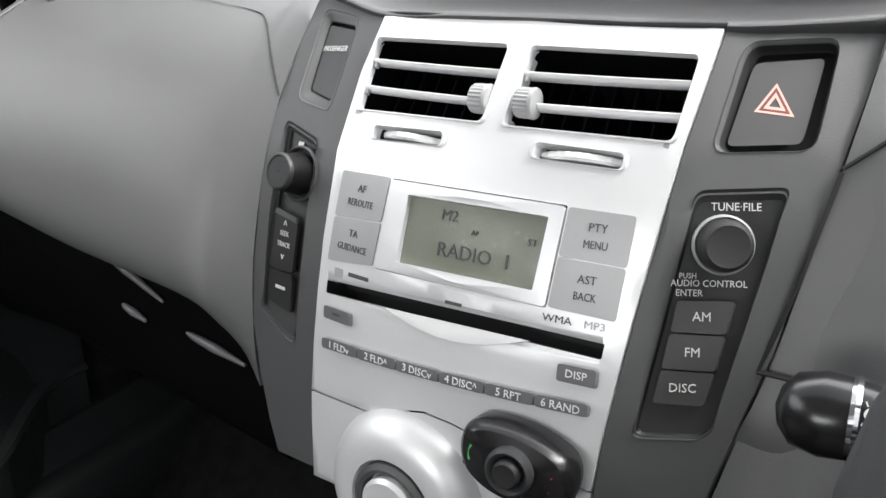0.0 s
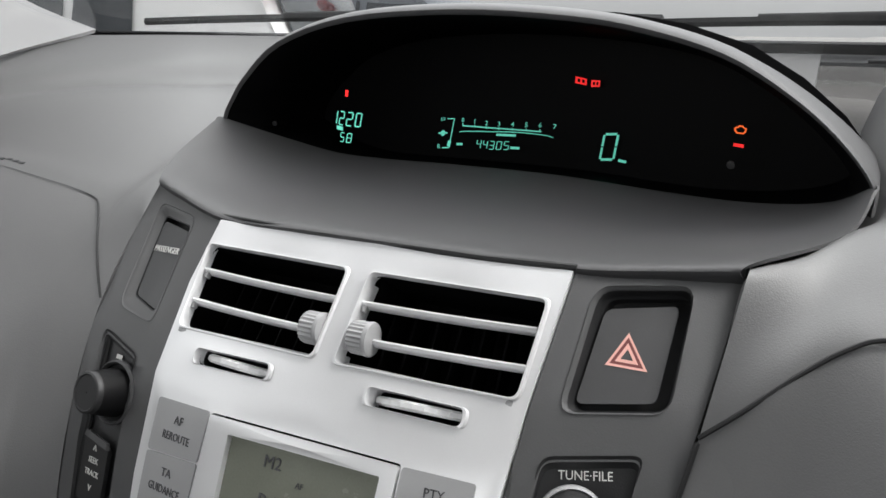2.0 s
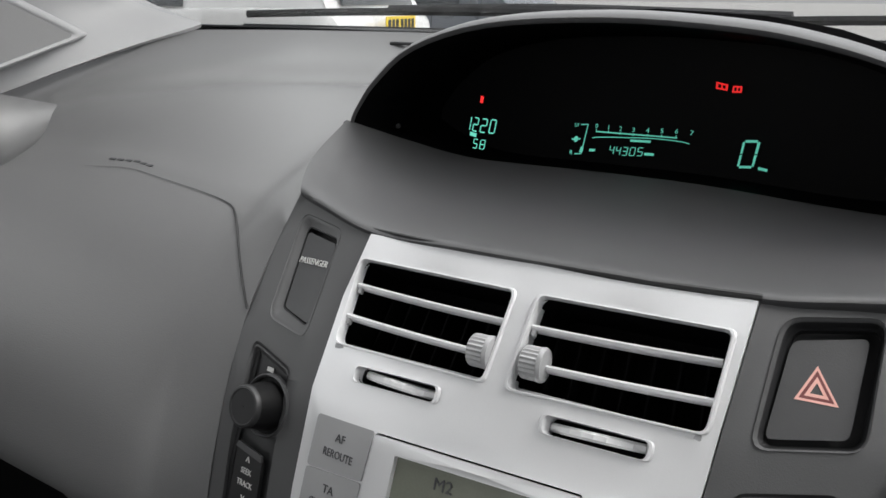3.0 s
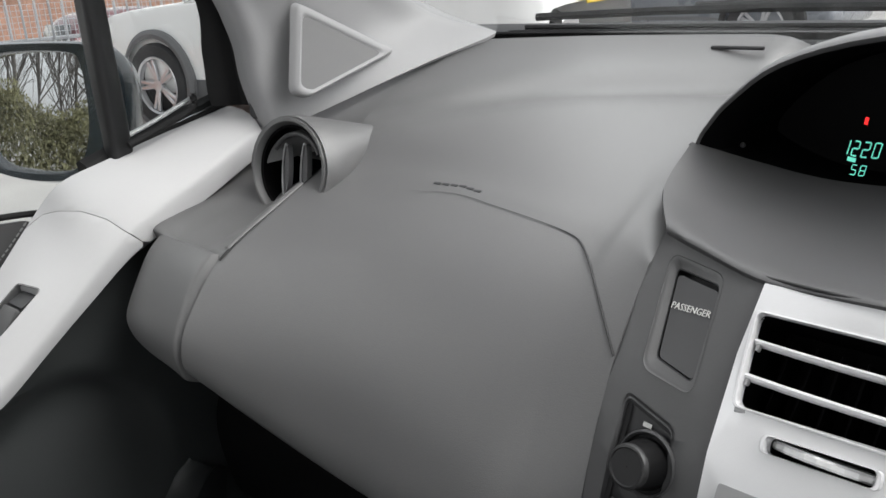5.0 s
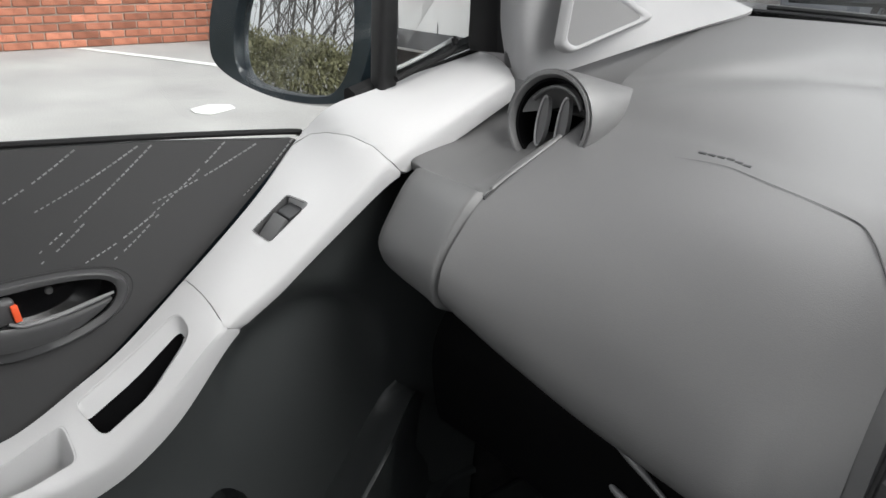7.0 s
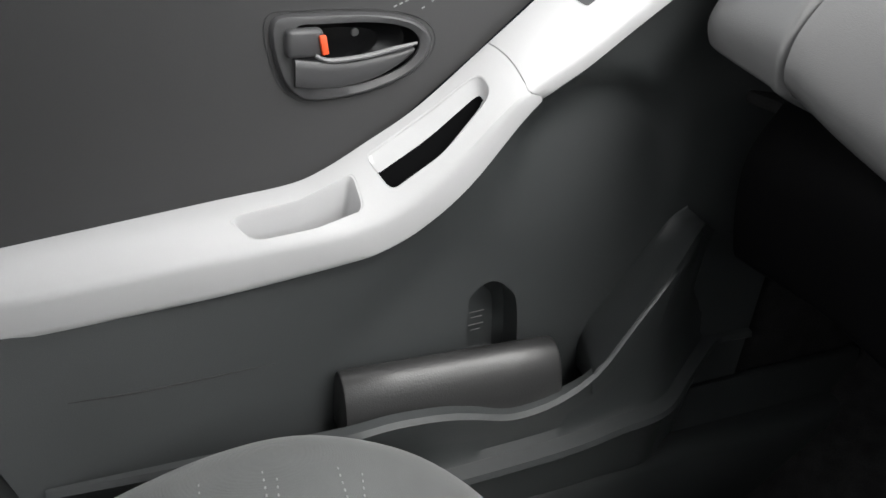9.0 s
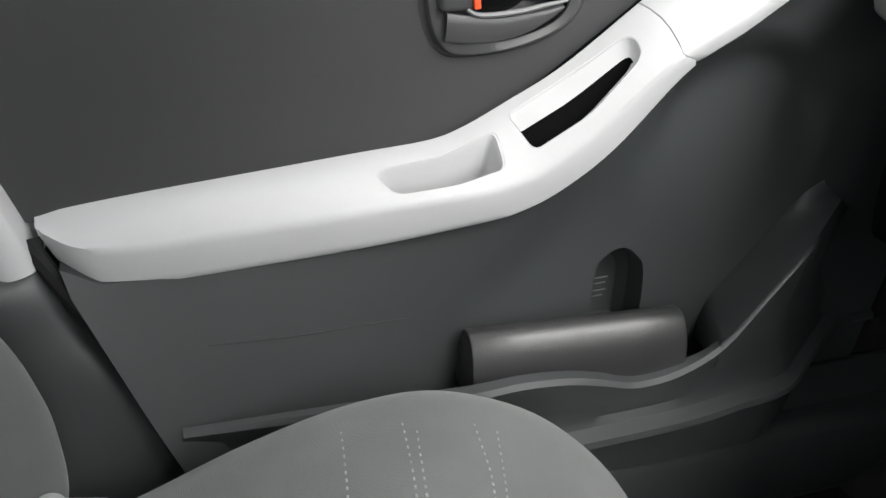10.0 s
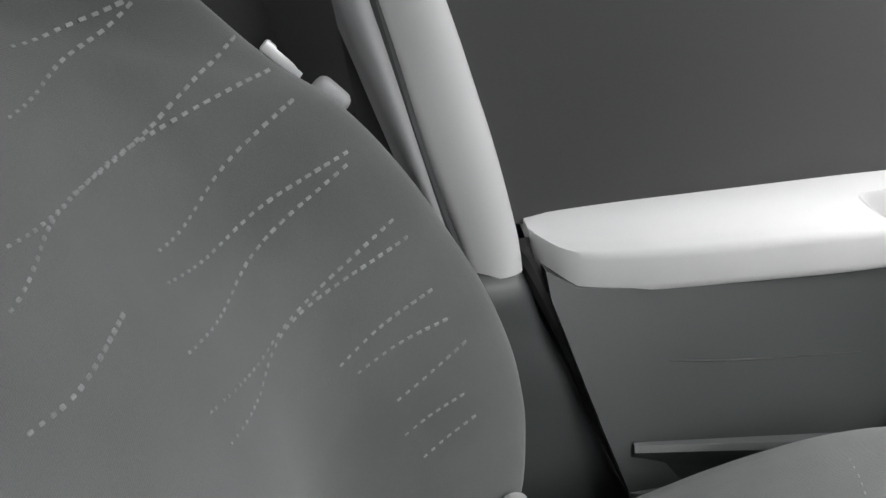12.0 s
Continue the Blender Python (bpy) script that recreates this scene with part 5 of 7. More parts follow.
for (y0, z0), (y1, z1) in fan:
    n = int(math.hypot(y1 - y0, z1 - z0) / 0.0052)
    ang = math.degrees(math.atan2(z1 - z0, y1 - y0))
    for i in range(n):
        t = i / n
        if random.random() < t * 0.3:
            continue
        y, z = y0 + (y1 - y0) * t, z0 + (z1 - z0) * t - 0.002 * math.sin(math.pi * t)
        rbox((0.0007, 0.0042 - 0.0014 * t, 0.0014 - 0.0005 * t), 0, pose(upper_x(y, z) + 0.0002, y, z, ang, 0, 0), 1, bm)
part("stitching", bm, M_DOORSTITCH, door, "rows of fine pale stitches", smooth=False)
# inner door handle
dh = thing("inner_door_handle", (-0.7, -0.41, 0.80), "dark oval inner door handle with orange lock mark", "door handle")
loop = [Vector((upper_x(q.x, q.y), q.x, q.y)) for q in HANDLE]
cen = sum(loop, Vector()) / len(loop)
bowl = [cen + Vector((0, 0.004 + (q.y - cen.y) * 0.84, 0.001 + (q.z - cen.z) * 0.80)) for q in loop]
rows = [[cen + (q - cen) * g + Vector((d, 0, 0)) for q in loop] for g, d in ((1.13, 0.0006), (1.09, -0.0016), (1.06, -0.0010), (1.05, 0.0040), (1.02, 0.0065), (0.98, 0.0070))]
rows += [[q + Vector((d, 0, 0)) for q in bowl] for d in (0.0055, 0.0030)]
part("bezel", loft(rows, closed_v=True), M_SWITCH, dh, "satin dark oval bezel")
bc = sum(bowl, Vector()) / len(bowl)
rows = [[bc + (q - bc) * g + Vector((d, 0, 0)) for q in bowl] for g, d in ((1.0, 0.0030), (0.98, -0.006), (0.93, -0.022), (0.55, -0.028))]
bm = loft(rows, closed_v=True)
bm.faces.new([bm.verts.new(q) for q in rows[-1]])
part("bowl", bm, M_GLOSSBLACK, dh, "black finger well")
lev = [[Vector((-0.706 + dx, y, z)) for dx, z in ((0.0, zt), (0.005, zt - 0.002), (0.005, zb + 0.003), (0.0, zb), (-0.012, zb))] for y, zt, zb in ((-0.456, 0.836, 0.814), (-0.440, 0.834, 0.812), (-0.415, 0.833, 0.8125), (-0.390, 0.836, 0.818), (-0.370, 0.840, 0.828), (-0.358, 0.8435, 0.837))]
part("lever", smooth_loft(lev, 4, 3, 0.002), M_SWITCH, dh, "dark pull lever")
# paler tube along the lever: light on its edge put into the colour
part("lever_edge", tube([(-0.702, -0.440, 0.8385), (-0.701, -0.428, 0.8345), (-0.7005, -0.40, 0.8370), (-0.7005, -0.374, 0.8425), (-0.701, -0.356, 0.8460)], [0.0016, 0.0022, 0.0022, 0.0020, 0.0012], 8), M_KEY, dh)
part("lock_tab", rbox((0.012, 0.030, 0.022), 0.004, pose(-0.706, -0.4480, 0.8480, 0, 0, 8), 3), M_SWITCH, dh, "grey lock tab")
part("lock_mark", rbox((0.004, 0.0055, 0.0150), 0.001, pose(-0.7005, -0.4335, 0.8470, 10, 0, 0)), M_ORANGE, dh, "orange-red unlocked mark")
part("screw_cap", lathe([(0.0035, 0), (0.0030, 0.002), (0.0004, 0.0024)], facing(Vector((-0.722, -0.402, 0.8515)), (1, 0, 0)), 16), M_CONSOLE, dh)


# lower panel, pocket and bottle holder
def lower_x(y, z):
    t = min(max((-0.30 - y) / 0.42, 0), 1)
    r = math.hypot(y + 0.200, z - 0.733)
    rim = min(1.0, max(0.0, (0.100 - r) / 0.022))
    dish = 0.015 * rim * rim * (3 - 2 * rim) * min(1.0, max(0.0, (z - 0.66) / 0.13)) ** 1.5
    side = 0.747 * (y + 0.335) - 0.665 * (z - 0.705)
    step = 0.006 / (1 + math.exp(-side / 0.005)) * math.exp(-((z - 0.66) / 0.07) ** 2) * math.exp(-(max(0.0, y + 0.33) / 0.10) ** 2)
    return (1 - t) * -0.650 + t * (-0.648 - 0.34 * (z - 0.52)) - dish - step


low_edge = [(q[1], q[2] + 0.004) for q in LOW[::-1]]
LO = low_edge + [(0.03, 0.93), (0.04, 0.80), (0.04, 0.60), (0.03, 0.44), (-0.30, 0.425), (-0.655, 0.435), (-0.70, 0.53), (-0.745, 0.628)]
bo = cr([(-0.312, 0.528, 0), (-0.313, 0.612, 0), (-0.306, 0.632, 0), (-0.290, 0.640, 0), (-0.275, 0.632, 0), (-0.263, 0.610, 0), (-0.258, 0.528, 0)], 4)
part("lower_panel", sheet(LO, lambda y, z: Vector((lower_x(y, z), y, z)), [[(q.x, q.y) for q in bo]], back=(-0.02, 0, 0), step=0.011), M_DOOR, door)
EDGE = ((0.035, 0.655), (-0.010, 0.660), (-0.052, 0.668), (-0.0835, 0.676), (-0.1112, 0.6664), (-0.136, 0.654), (-0.1747, 0.6144), (-0.2102, 0.5723), (-0.250, 0.549), (-0.292, 0.541), (-0.330, 0.549), (-0.360, 0.5545), (-0.403, 0.5555), (-0.446, 0.551), (-0.52, 0.541), (-0.60, 0.530), (-0.675, 0.519))


def pocket_x(y, z):
    front = float(np.interp(y, (-0.2102, -0.1747, -0.136, -0.1112, -0.0835, -0.052), (-0.586, -0.590, -0.598, -0.612, -0.630, -0.652)))
    return front + 0.05 * (y + 0.25) * (1 if y < -0.25 else 0.0) - 0.16 * max(0.0, -0.45 - y)


def lip_z(y):
    """Height of the rolled lip along the pocket's foot."""
    return float(np.interp(y, (-0.40, -0.292, -0.212, -0.126, -0.074, -0.03), (0.478, 0.487, 0.495, 0.506, 0.520, 0.530)))


sect = []
for y, z in EDGE:
    px, bx = pocket_x(y, z), lower_x(y, z)
    foot = max(px, -0.588 - 0.6 * max(0.0, y + 0.12)) if y > -0.25 else px
    zl = lip_z(y)
    rim = 0.003 + 0.007 * min(1.0, max(0.0, (y + 0.66) / 0.16))
    if y < -0.215:
        inner = [Vector((bx + 0.004, y, z - 0.07)), Vector((px - rim, y, z - 0.05)), Vector((px - rim - 0.003, y, z - 0.005))]
    else:
        inner = [Vector((px - 0.016, y, z - 0.030)), Vector((px - 0.014, y, z - 0.024)), Vector((px - 0.012, y, z - 0.012))]
    sect.append(inner + [Vector((px - rim, y, z + (0.0008 if y < -0.215 else -0.006))), Vector((px, y, z)), Vector((px + 0.003, y, z - 0.005)), Vector((px * 0.75 + foot * 0.25 - 0.006, y, z - (z - zl) * 0.5)), Vector((foot - 0.010, y, zl + 0.012)), Vector((foot - 0.006, y, zl + 0.004)), Vector((foot + 0.008, y, zl)), Vector((foot + 0.010, y, zl - 0.006)), Vector((foot - 0.002, y, zl - 0.016)), Vector((foot - 0.01, y, 0.425))])
rows = [cr([s[j] for s in sect], 4) for j in range(len(sect[0]))]
part("map_pocket", loft(rows), M_DOOR, door, "moulded map pocket")
sect = []
for (y0, z0), (y1, z1) in (((-0.088, 0.692), (-0.070, 0.676)), ((-0.105, 0.682), (-0.0835, 0.6765)), ((-0.117, 0.668), (-0.1112, 0.667)), ((-0.131, 0.651), (-0.136, 0.6546)), ((-0.159, 0.611), (-0.1747, 0.615)), ((-0.182, 0.580), (-0.2022, 0.582)), ((-0.190, 0.556), (-0.2150, 0.5685)), ((-0.188, 0.530), (-0.212, 0.545))):
    a, b = Vector((lower_x(y0, z0) + 0.001, y0, z0)), Vector((pocket_x(y1, z1) + 0.0005, y1, z1))
    n = Vector((0.2, -0.75, 0.6))
    sect.append([a + Vector((-0.004, 0.004, 0.004)), a, a.lerp(b, 0.3) - n * 0.003, a.lerp(b, 0.65) - n * 0.003, b])
part("pocket_ramp", smooth_loft(sect, 4, 4, 0.002), M_DOOR, door)
prof = cr([Vector((x, 0, z)) for x, z in ((-0.652, 0.525), (-0.652, 0.560), (-0.649, 0.577), (-0.640, 0.5835), (-0.630, 0.5815), (-0.622, 0.573), (-0.616, 0.560), (-0.611, 0.540), (-0.610, 0.525))], 3)
rows = []
for k, (y, g) in enumerate(((-0.4395, 0.93), (-0.4390, 0.98), (-0.4375, 1.0), (-0.39, 1.0), (-0.34, 1.0), (-0.29, 1.0), (-0.2450, 1.0), (-0.2425, 0.97), (-0.2410, 0.90))):
    t = (y + 0.4395) / 0.2
    rows.append([Vector((-0.632 + (q.x + 0.632) * g + 0.020 * t, y, 0.53 + (q.z - 0.53) * g + 0.0105 * t)) for q in prof])
bm = loft(rows, cap=True)
part("bottle_bar", bm, M_BAR, door, "padded dark bottle retainer")
loop = [Vector((lower_x(q.x, q.y), q.x, q.y)) for q in bo]
cen = Vector((lower_x(-0.287, 0.59), -0.287, 0.590))
rows = [[cen + (q - cen) * g + Vector((d, 0, 0)) for q in loop] for g, d in ((1.0, 0.0), (0.98, -0.004), (0.92, -0.024), (0.6, -0.032))]
bm = loft(rows, closed_v=True)
bm.faces.new([bm.verts.new(q) for q in rows[-1]])
part("bottle_recess", bm, M_DOOR, door)
for dz, w in ((0.0, 0.016), (-0.006, 0.012), (-0.014, 0.016), (-0.020, 0.010)):
    part("moulded_mark", rbox((0.001, w, 0.0008), 0.0002, pose(lower_x(-0.285, 0.60) - 0.024, -0.292, 0.596 + dz, 4, 0, 0)), M_CONSOLE, door)
part("panel_crease", tube([(lower_x(y, z) + 0.0002, y, z) for y, z in ((-0.650, 0.583), (-0.61, 0.583), (-0.56, 0.585), (-0.488, 0.590))], [0.0004, 0.0010, 0.0010, 0.0003], 6), M_BLACK, door)
# door shell behind the trims
part("door_frame_edge", tube([(-0.712, -0.768, 0.668), (-0.703, -0.762, 0.650), (-0.690, -0.727, 0.59), (-0.682, -0.692, 0.52), (-0.670, -0.65, 0.445)], 0.007, 8), M_RUBBER, door, "black door edge seal")

# ---- body shell, pillars and glass ----
M_PANE = pane_material("window_glass", gloss=0.45)
shell = thing("car_body_shell", (0, -0.9, 0.3), "dark blue-grey hatchback body around the cabin", "car body", kind="structure")
# floor pan and firewall
part("floor_pan", rbox((1.36, 2.6, 0.02), 0.004, pose(0, -0.85, 0.30)), M_CARPET, shell, "black carpeted floor")
part("bulkhead", rbox((1.36, 0.02, 0.66), 0.004, pose(0, 0.33, 0.64)), M_CARPET, shell)
part("foot_slope", rbox((1.34, 0.36, 0.012), 0.004, pose(0, 0.18, 0.41, 38, 0, 0)), M_CARPET, shell)
for sx in (-1, 1):
    part("kick_panel", rbox((0.02, 0.62, 0.72), 0.004, pose(sx * 0.668, 0.25, 0.64)), M_CARPET, shell)
part("front_floor", rbox((1.36, 0.5, 0.02), 0.004, pose(0, 0.55, 0.30)), M_CARPET, shell)
part("dash_underside", rbox((1.30, 0.36, 0.012), 0.004, pose(0, 0.13, 0.775, -8, 0, 0)), M_CARPET, shell)
part("tunnel", rbox((0.20, 1.9, 0.20), 0.05, pose(0, -0.75, 0.37), 4), M_CARPET, shell)
for sx in (-1, 1):
    part("sill", rbox((0.10, 1.5, 0.12), 0.02, pose(sx * 0.655, -0.55, 0.36), 3), M_DOOR, shell)
    part("outer_skin", rbox((0.02, 2.9, 0.54), 0.01, pose(sx * 0.80, -0.95, 0.65), 2), M_BLACKPAINT, shell)
part("door_sill_inner", rbox((0.012, 0.65, 0.14), 0.004, pose(-0.640, -0.10, 0.40, 0, -8, 0)), M_DOOR, shell)
part("roof", rbox((1.24, 1.75, 0.03), 0.012, pose(0, -1.20, 1.50), 3), M_BLACKPAINT, shell)
part("headliner", rbox((1.20, 1.72, 0.015), 0.006, pose(0, -1.20, 1.472), 2), M_HEADLINER, shell, "pale headliner")
part("rear_panel", rbox((1.36, 0.03, 0.70), 0.01, pose(0, -2.15, 0.66)), M_CARPET, shell)
part("parcel_shelf", rbox((1.30, 0.45, 0.02), 0.006, pose(0, -1.93, 0.98)), M_CARPET, shell)
for sx in (-1, 1):
    part("rear_quarter", rbox((0.04, 0.95, 0.55), 0.01, pose(sx * 0.70, -1.68, 0.70), 2), M_DOOR, shell)
    part("rear_pillar", smooth_loft([[Vector((sx * x, y, z)) for x, y, z in ((0.70, -1.95, 0.98), (0.69, -1.70, 0.98))], [Vector((sx * x, y, z)) for x, y, z in ((0.66, -1.98, 1.25), (0.65, -1.80, 1.25))], [Vector((sx * x, y, z)) for x, y, z in ((0.60, -2.0, 1.48), (0.59, -1.9, 1.48))]], 3, 2, 0.03), M_PILLAR, shell)
# driver's door, plain
dd = thing("driver_door", (0.7, -0.36, 0.4), "closed driver's door with light grey trim", "car door")
part("panel", rbox((0.03, 0.86, 0.56), 0.01, pose(0.71, -0.38, 0.70), 2), M_CHARCOAL, dd)
part("armrest", rbox((0.07, 0.50, 0.05), 0.02, pose(0.67, -0.50, 0.70), 3), M_TRIM, dd)

# windscreen pillars
def pillar(sx):
    rows = []
    for a, b in (((-0.497, 0.236, 1.0805), (-0.600, 0.030, 1.014)), ((-0.552, 0.212, 1.104), (-0.605, 0.020, 1.060)), ((-0.560, 0.154, 1.135), (-0.606, 0.014, 1.103)), ((-0.562, 0.06, 1.182), (-0.607, -0.018, 1.160)), ((-0.560, -0.10, 1.262), (-0.606, -0.14, 1.245)), ((-0.545, -0.33, 1.38), (-0.590, -0.36, 1.36)), ((-0.53, -0.42, 1.45), (-0.575, -0.46, 1.44))):
        a, b = Vector(a), Vector(b)
        rows.append([a + Vector((-0.05, 0.035, 0)), a, a.lerp(b, 0.3) + Vector((0.010, 0, 0.004)), a.lerp(b, 0.6) + Vector((0.012, 0, 0.004)), a.lerp(b, 0.88) + Vector((0.004, 0.002, 0)), b, b + Vector((-0.03, 0.004, 0))])
    if sx > 0:
        rows = [[Vector((-q.x, q.y, q.z)) for q in r] for r in rows]
    return smooth_loft(rows, 5, 5, 0.004)


pl = thing("windscreen_pillar", (-0.57, 0.1, 1.03), "light grey windscreen pillar trim with triangular cover", "pillar trim")
part("pillar_trim", pillar(-1), M_PILLAR, pl)
tri = rpoly([(0.047, 1.121, 0), (0.128, 1.076, 0), (0.040, 1.048, 0), (0.030, 1.054, 0)], 0.008, 4)


def tri_x(y, z):
    return -0.5505 - 0.21 * (0.10 - y) - 0.16 * (z - 1.08)


cen = sum(tri, Vector()) / len(tri)
rows = [[Vector((tri_x(cen.x + (q.x - cen.x) * g, cen.y + (q.y - cen.y) * g) + d, cen.x + (q.x - cen.x) * g, cen.y + (q.y - cen.y) * g)) for q in tri] for g, d in ((1.20, -0.006), (1.16, 0.0002), (1.10, 0.0022), (1.03, 0.0032), (0.96, 0.0026), (0.91, 0.0010), (0.90, -0.002))]
part("cover_rim", loft(rows, closed_v=True), M_PILLAR, pl)
part("tweeter_cover", sheet([(cen.x + (q.x - cen.x) * 0.92, cen.y + (q.y - cen.y) * 0.92) for q in tri], lambda y, z: Vector((tri_x(y, z) + 0.0012, y, z)), step=0.01), M_COVER, pl, "grey triangular tweeter cover")
pr = thing("windscreen_pillar", (0.57, 0.1, 1.03), "light grey windscreen pillar trim", "pillar trim")
part("pillar_trim", pillar(1), M_PILLAR, pr)

# door window frame, quarter light, division bar
wf = thing("window_frame", (-0.66, -0.1, 1.0), "black window frame with quarter light and division bar", "window frame")
part("division_bar", rbox((0.020, 0.021, 0.46), 0.005, pose(-0.664, -0.101, 1.22, 0, 0, 0) @ pose(0, 0, 0, 3, 4, 0), 3), M_BLACK, wf)
rows = []
for a, b in (((-0.644, 0.026, 1.034), (-0.658, 0.000, 1.036)), ((-0.642, 0.022, 1.046), (-0.656, -0.004, 1.050)), ((-0.641, 0.018, 1.085), (-0.656, -0.004, 1.085)), ((-0.641, 0.011, 1.15), (-0.656, -0.009, 1.145)), ((-0.640, -0.07, 1.235), (-0.655, -0.095, 1.22)), ((-0.615, -0.36, 1.40), (-0.63, -0.38, 1.385)), ((-0.60, -0.50, 1.46), (-0.615, -0.51, 1.445))):
    a, b = Vector(a), Vector(b)
    rows.append([a + Vector((-0.03, 0.012, 0.0)), a + Vector((0.02, 0.014, 0.0)), a + Vector((0.014, 0.002, 0)), a, a.lerp(b, 0.5) + Vector((0.003, 0, 0)), b, b + Vector((-0.006, 0.012, 0))])
part("front_frame", smooth_loft(rows, 5, 3, 0.003), M_RUBBER, wf)
rows = []
for a in ((-0.630, 0.030, 1.022), (-0.628, 0.028, 1.050), (-0.627, 0.022, 1.085), (-0.627, 0.012, 1.15), (-0.626, -0.06, 1.235), (-0.60, -0.35, 1.40)):
    a = Vector(a)
    rows.append([a + Vector((-0.006, 0.002, 0)), a + Vector((-0.002, -0.003, 0)), a + Vector((0.006, -0.002, 0)), a + Vector((0.009, 0.004, 0))])
part("grey_weatherstrip", smooth_loft(rows, 4, 3, 0.002), M_SWITCH, wf, "dark grey weatherstrip")
part("quarter_seal", tube([(-0.662, -0.088, 1.0135), (-0.662, -0.055, 1.024), (-0.662, -0.020, 1.036), (-0.662, -0.016, 1.050)], 0.0035, 8), M_RUBBER, wf)
part("belt_seal", tube([(-0.690, -0.12, 0.992), (-0.690, -0.05, 1.012), (-0.688, 0.03, 1.034)], 0.012, 8), M_RUBBER, wf, "black outer belt seal")
part("quarter_sill", tube([(-0.672, -0.088, 1.019), (-0.672, -0.055, 1.029), (-0.672, -0.010, 1.0455)], 0.0022, 8), M_SILVER_DULL, wf, "pale quarter light edge")
bm = bmesh.new()
plate(bm, [(-0.668, -0.095, 1.01), (-0.668, 0.012, 1.035), (-0.664, 0.004, 1.14), (-0.650, -0.10, 1.23)], 0.003, (-1, 0, 0))
q = part("quarter_pane", bm, M_PANE, wf, smooth=False)
q.visible_shadow = False
bm = bmesh.new()
plate(bm, [(-0.742, -0.05, 0.93), (-0.670, -0.085, 1.24), (-0.635, -0.40, 1.41), (-0.62, -0.86, 1.46), (-0.752, -0.86, 0.95)], 0.004, (-1, 0, 0))
q = part("door_pane", bm, M_PANE, wf, smooth=False)
q.visible_shadow = False
# windscreen
ws = thing("windscreen", (0, 0.3, 1.07), "clear laminated windscreen above the dashboard", "windscreen")
def glass_row(z, y, half, bow, n=8):
    return [Vector((half * (2 * i / n - 1), y + bow * (1 - (2 * i / n - 1) ** 2), z)) for i in range(n + 1)]
bm = smooth_loft([glass_row(1.055, 0.255, 0.66, 0.08), glass_row(1.20, 0.04, 0.62, 0.075), glass_row(1.34, -0.19, 0.58, 0.065), glass_row(1.48, -0.42, 0.53, 0.06)], 3, 2, 0.004)
q = part("pane", bm, pane_material("windscreen_glass", (0.95, 0.96, 0.96), 0.15), ws)
q.visible_shadow = False
part("lower_band", smooth_loft([glass_row(1.0770, 0.245, 0.60, 0.072), glass_row(1.0840, 0.234, 0.60, 0.072)], 2, 2, 0.002), M_GLOSSBLACK, ws, "black printed lower band")
# other windows, rear hatch glass
for nm, pts in (("driver_window", [(0.69, -0.05, 0.97), (0.655, -0.115, 1.22), (0.61, -0.86, 1.46), (0.735, -0.86, 0.98)]), ("rear_window", [(0.70, -0.95, 0.98), (0.61, -0.98, 1.45), (0.60, -1.75, 1.43), (0.69, -1.65, 0.98)]), ("rear_window", [(-0.70, -0.98, 0.98), (-0.61, -1.02, 1.45), (-0.60, -1.75, 1.43), (-0.69, -1.65, 0.98)])):
    bm = bmesh.new()
    plate(bm, pts, 0.004, (1 if pts[0][0] > 0 else -1, 0, 0))
    q = tagged(part(nm, bm, M_PANE, None, "", False), "clear side window of the car", "window", kind="structure")
    q.visible_shadow = False
bm = bmesh.new()
plate(bm, [(-0.62, -2.12, 1.0), (0.62, -2.12, 1.0), (0.55, -2.0, 1.46), (-0.55, -2.0, 1.46)], 0.004, (0, -1, 0))
q = tagged(part("hatch_window", bm, M_PANE, None, "", False), "clear tailgate window of the car", "window", kind="structure")
q.visible_shadow = False

# cowl, wipers and bonnet beyond the glass
cowl = thing("scuttle_panel", (0, 0.45, 1.03), "black slatted scuttle below the windscreen", "scuttle")
part("tray", smooth_loft([[Vector((x, 0.280 + 0.07 * (1 - (x / 0.66) ** 2) + dy, z)) for x in (-0.70, -0.35, 0, 0.35, 0.70)] for dy, z in ((0.0, 1.068), (0.05, 1.074), (0.10, 1.076), (0.19, 1.074))], 3, 4, 0.003), M_DARK, cowl)
for k in range(2):
    part("ridge", tube([(x, 0.31 + 0.03 * k + 0.07 * (1 - (x / 0.66) ** 2), 1.076 + 0.003 * k) for x in (-0.55, -0.3, 0.0, 0.3, 0.55)], 0.003, 6), M_BLACK, cowl)
part("bonnet", smooth_loft([[Vector((x, 0.50 + 0.07 * (1 - (x / 0.66) ** 2) + dy, z - 0.05 * (x / 0.7) ** 2)) for x in (-0.74, -0.4, 0, 0.4, 0.74)] for dy, z in ((0.0, 1.074), (0.3, 1.052), (0.65, 0.98), (0.85, 0.86))], 4, 4, 0.004), M_BLACKPAINT, shell, "dark blue-grey bonnet")
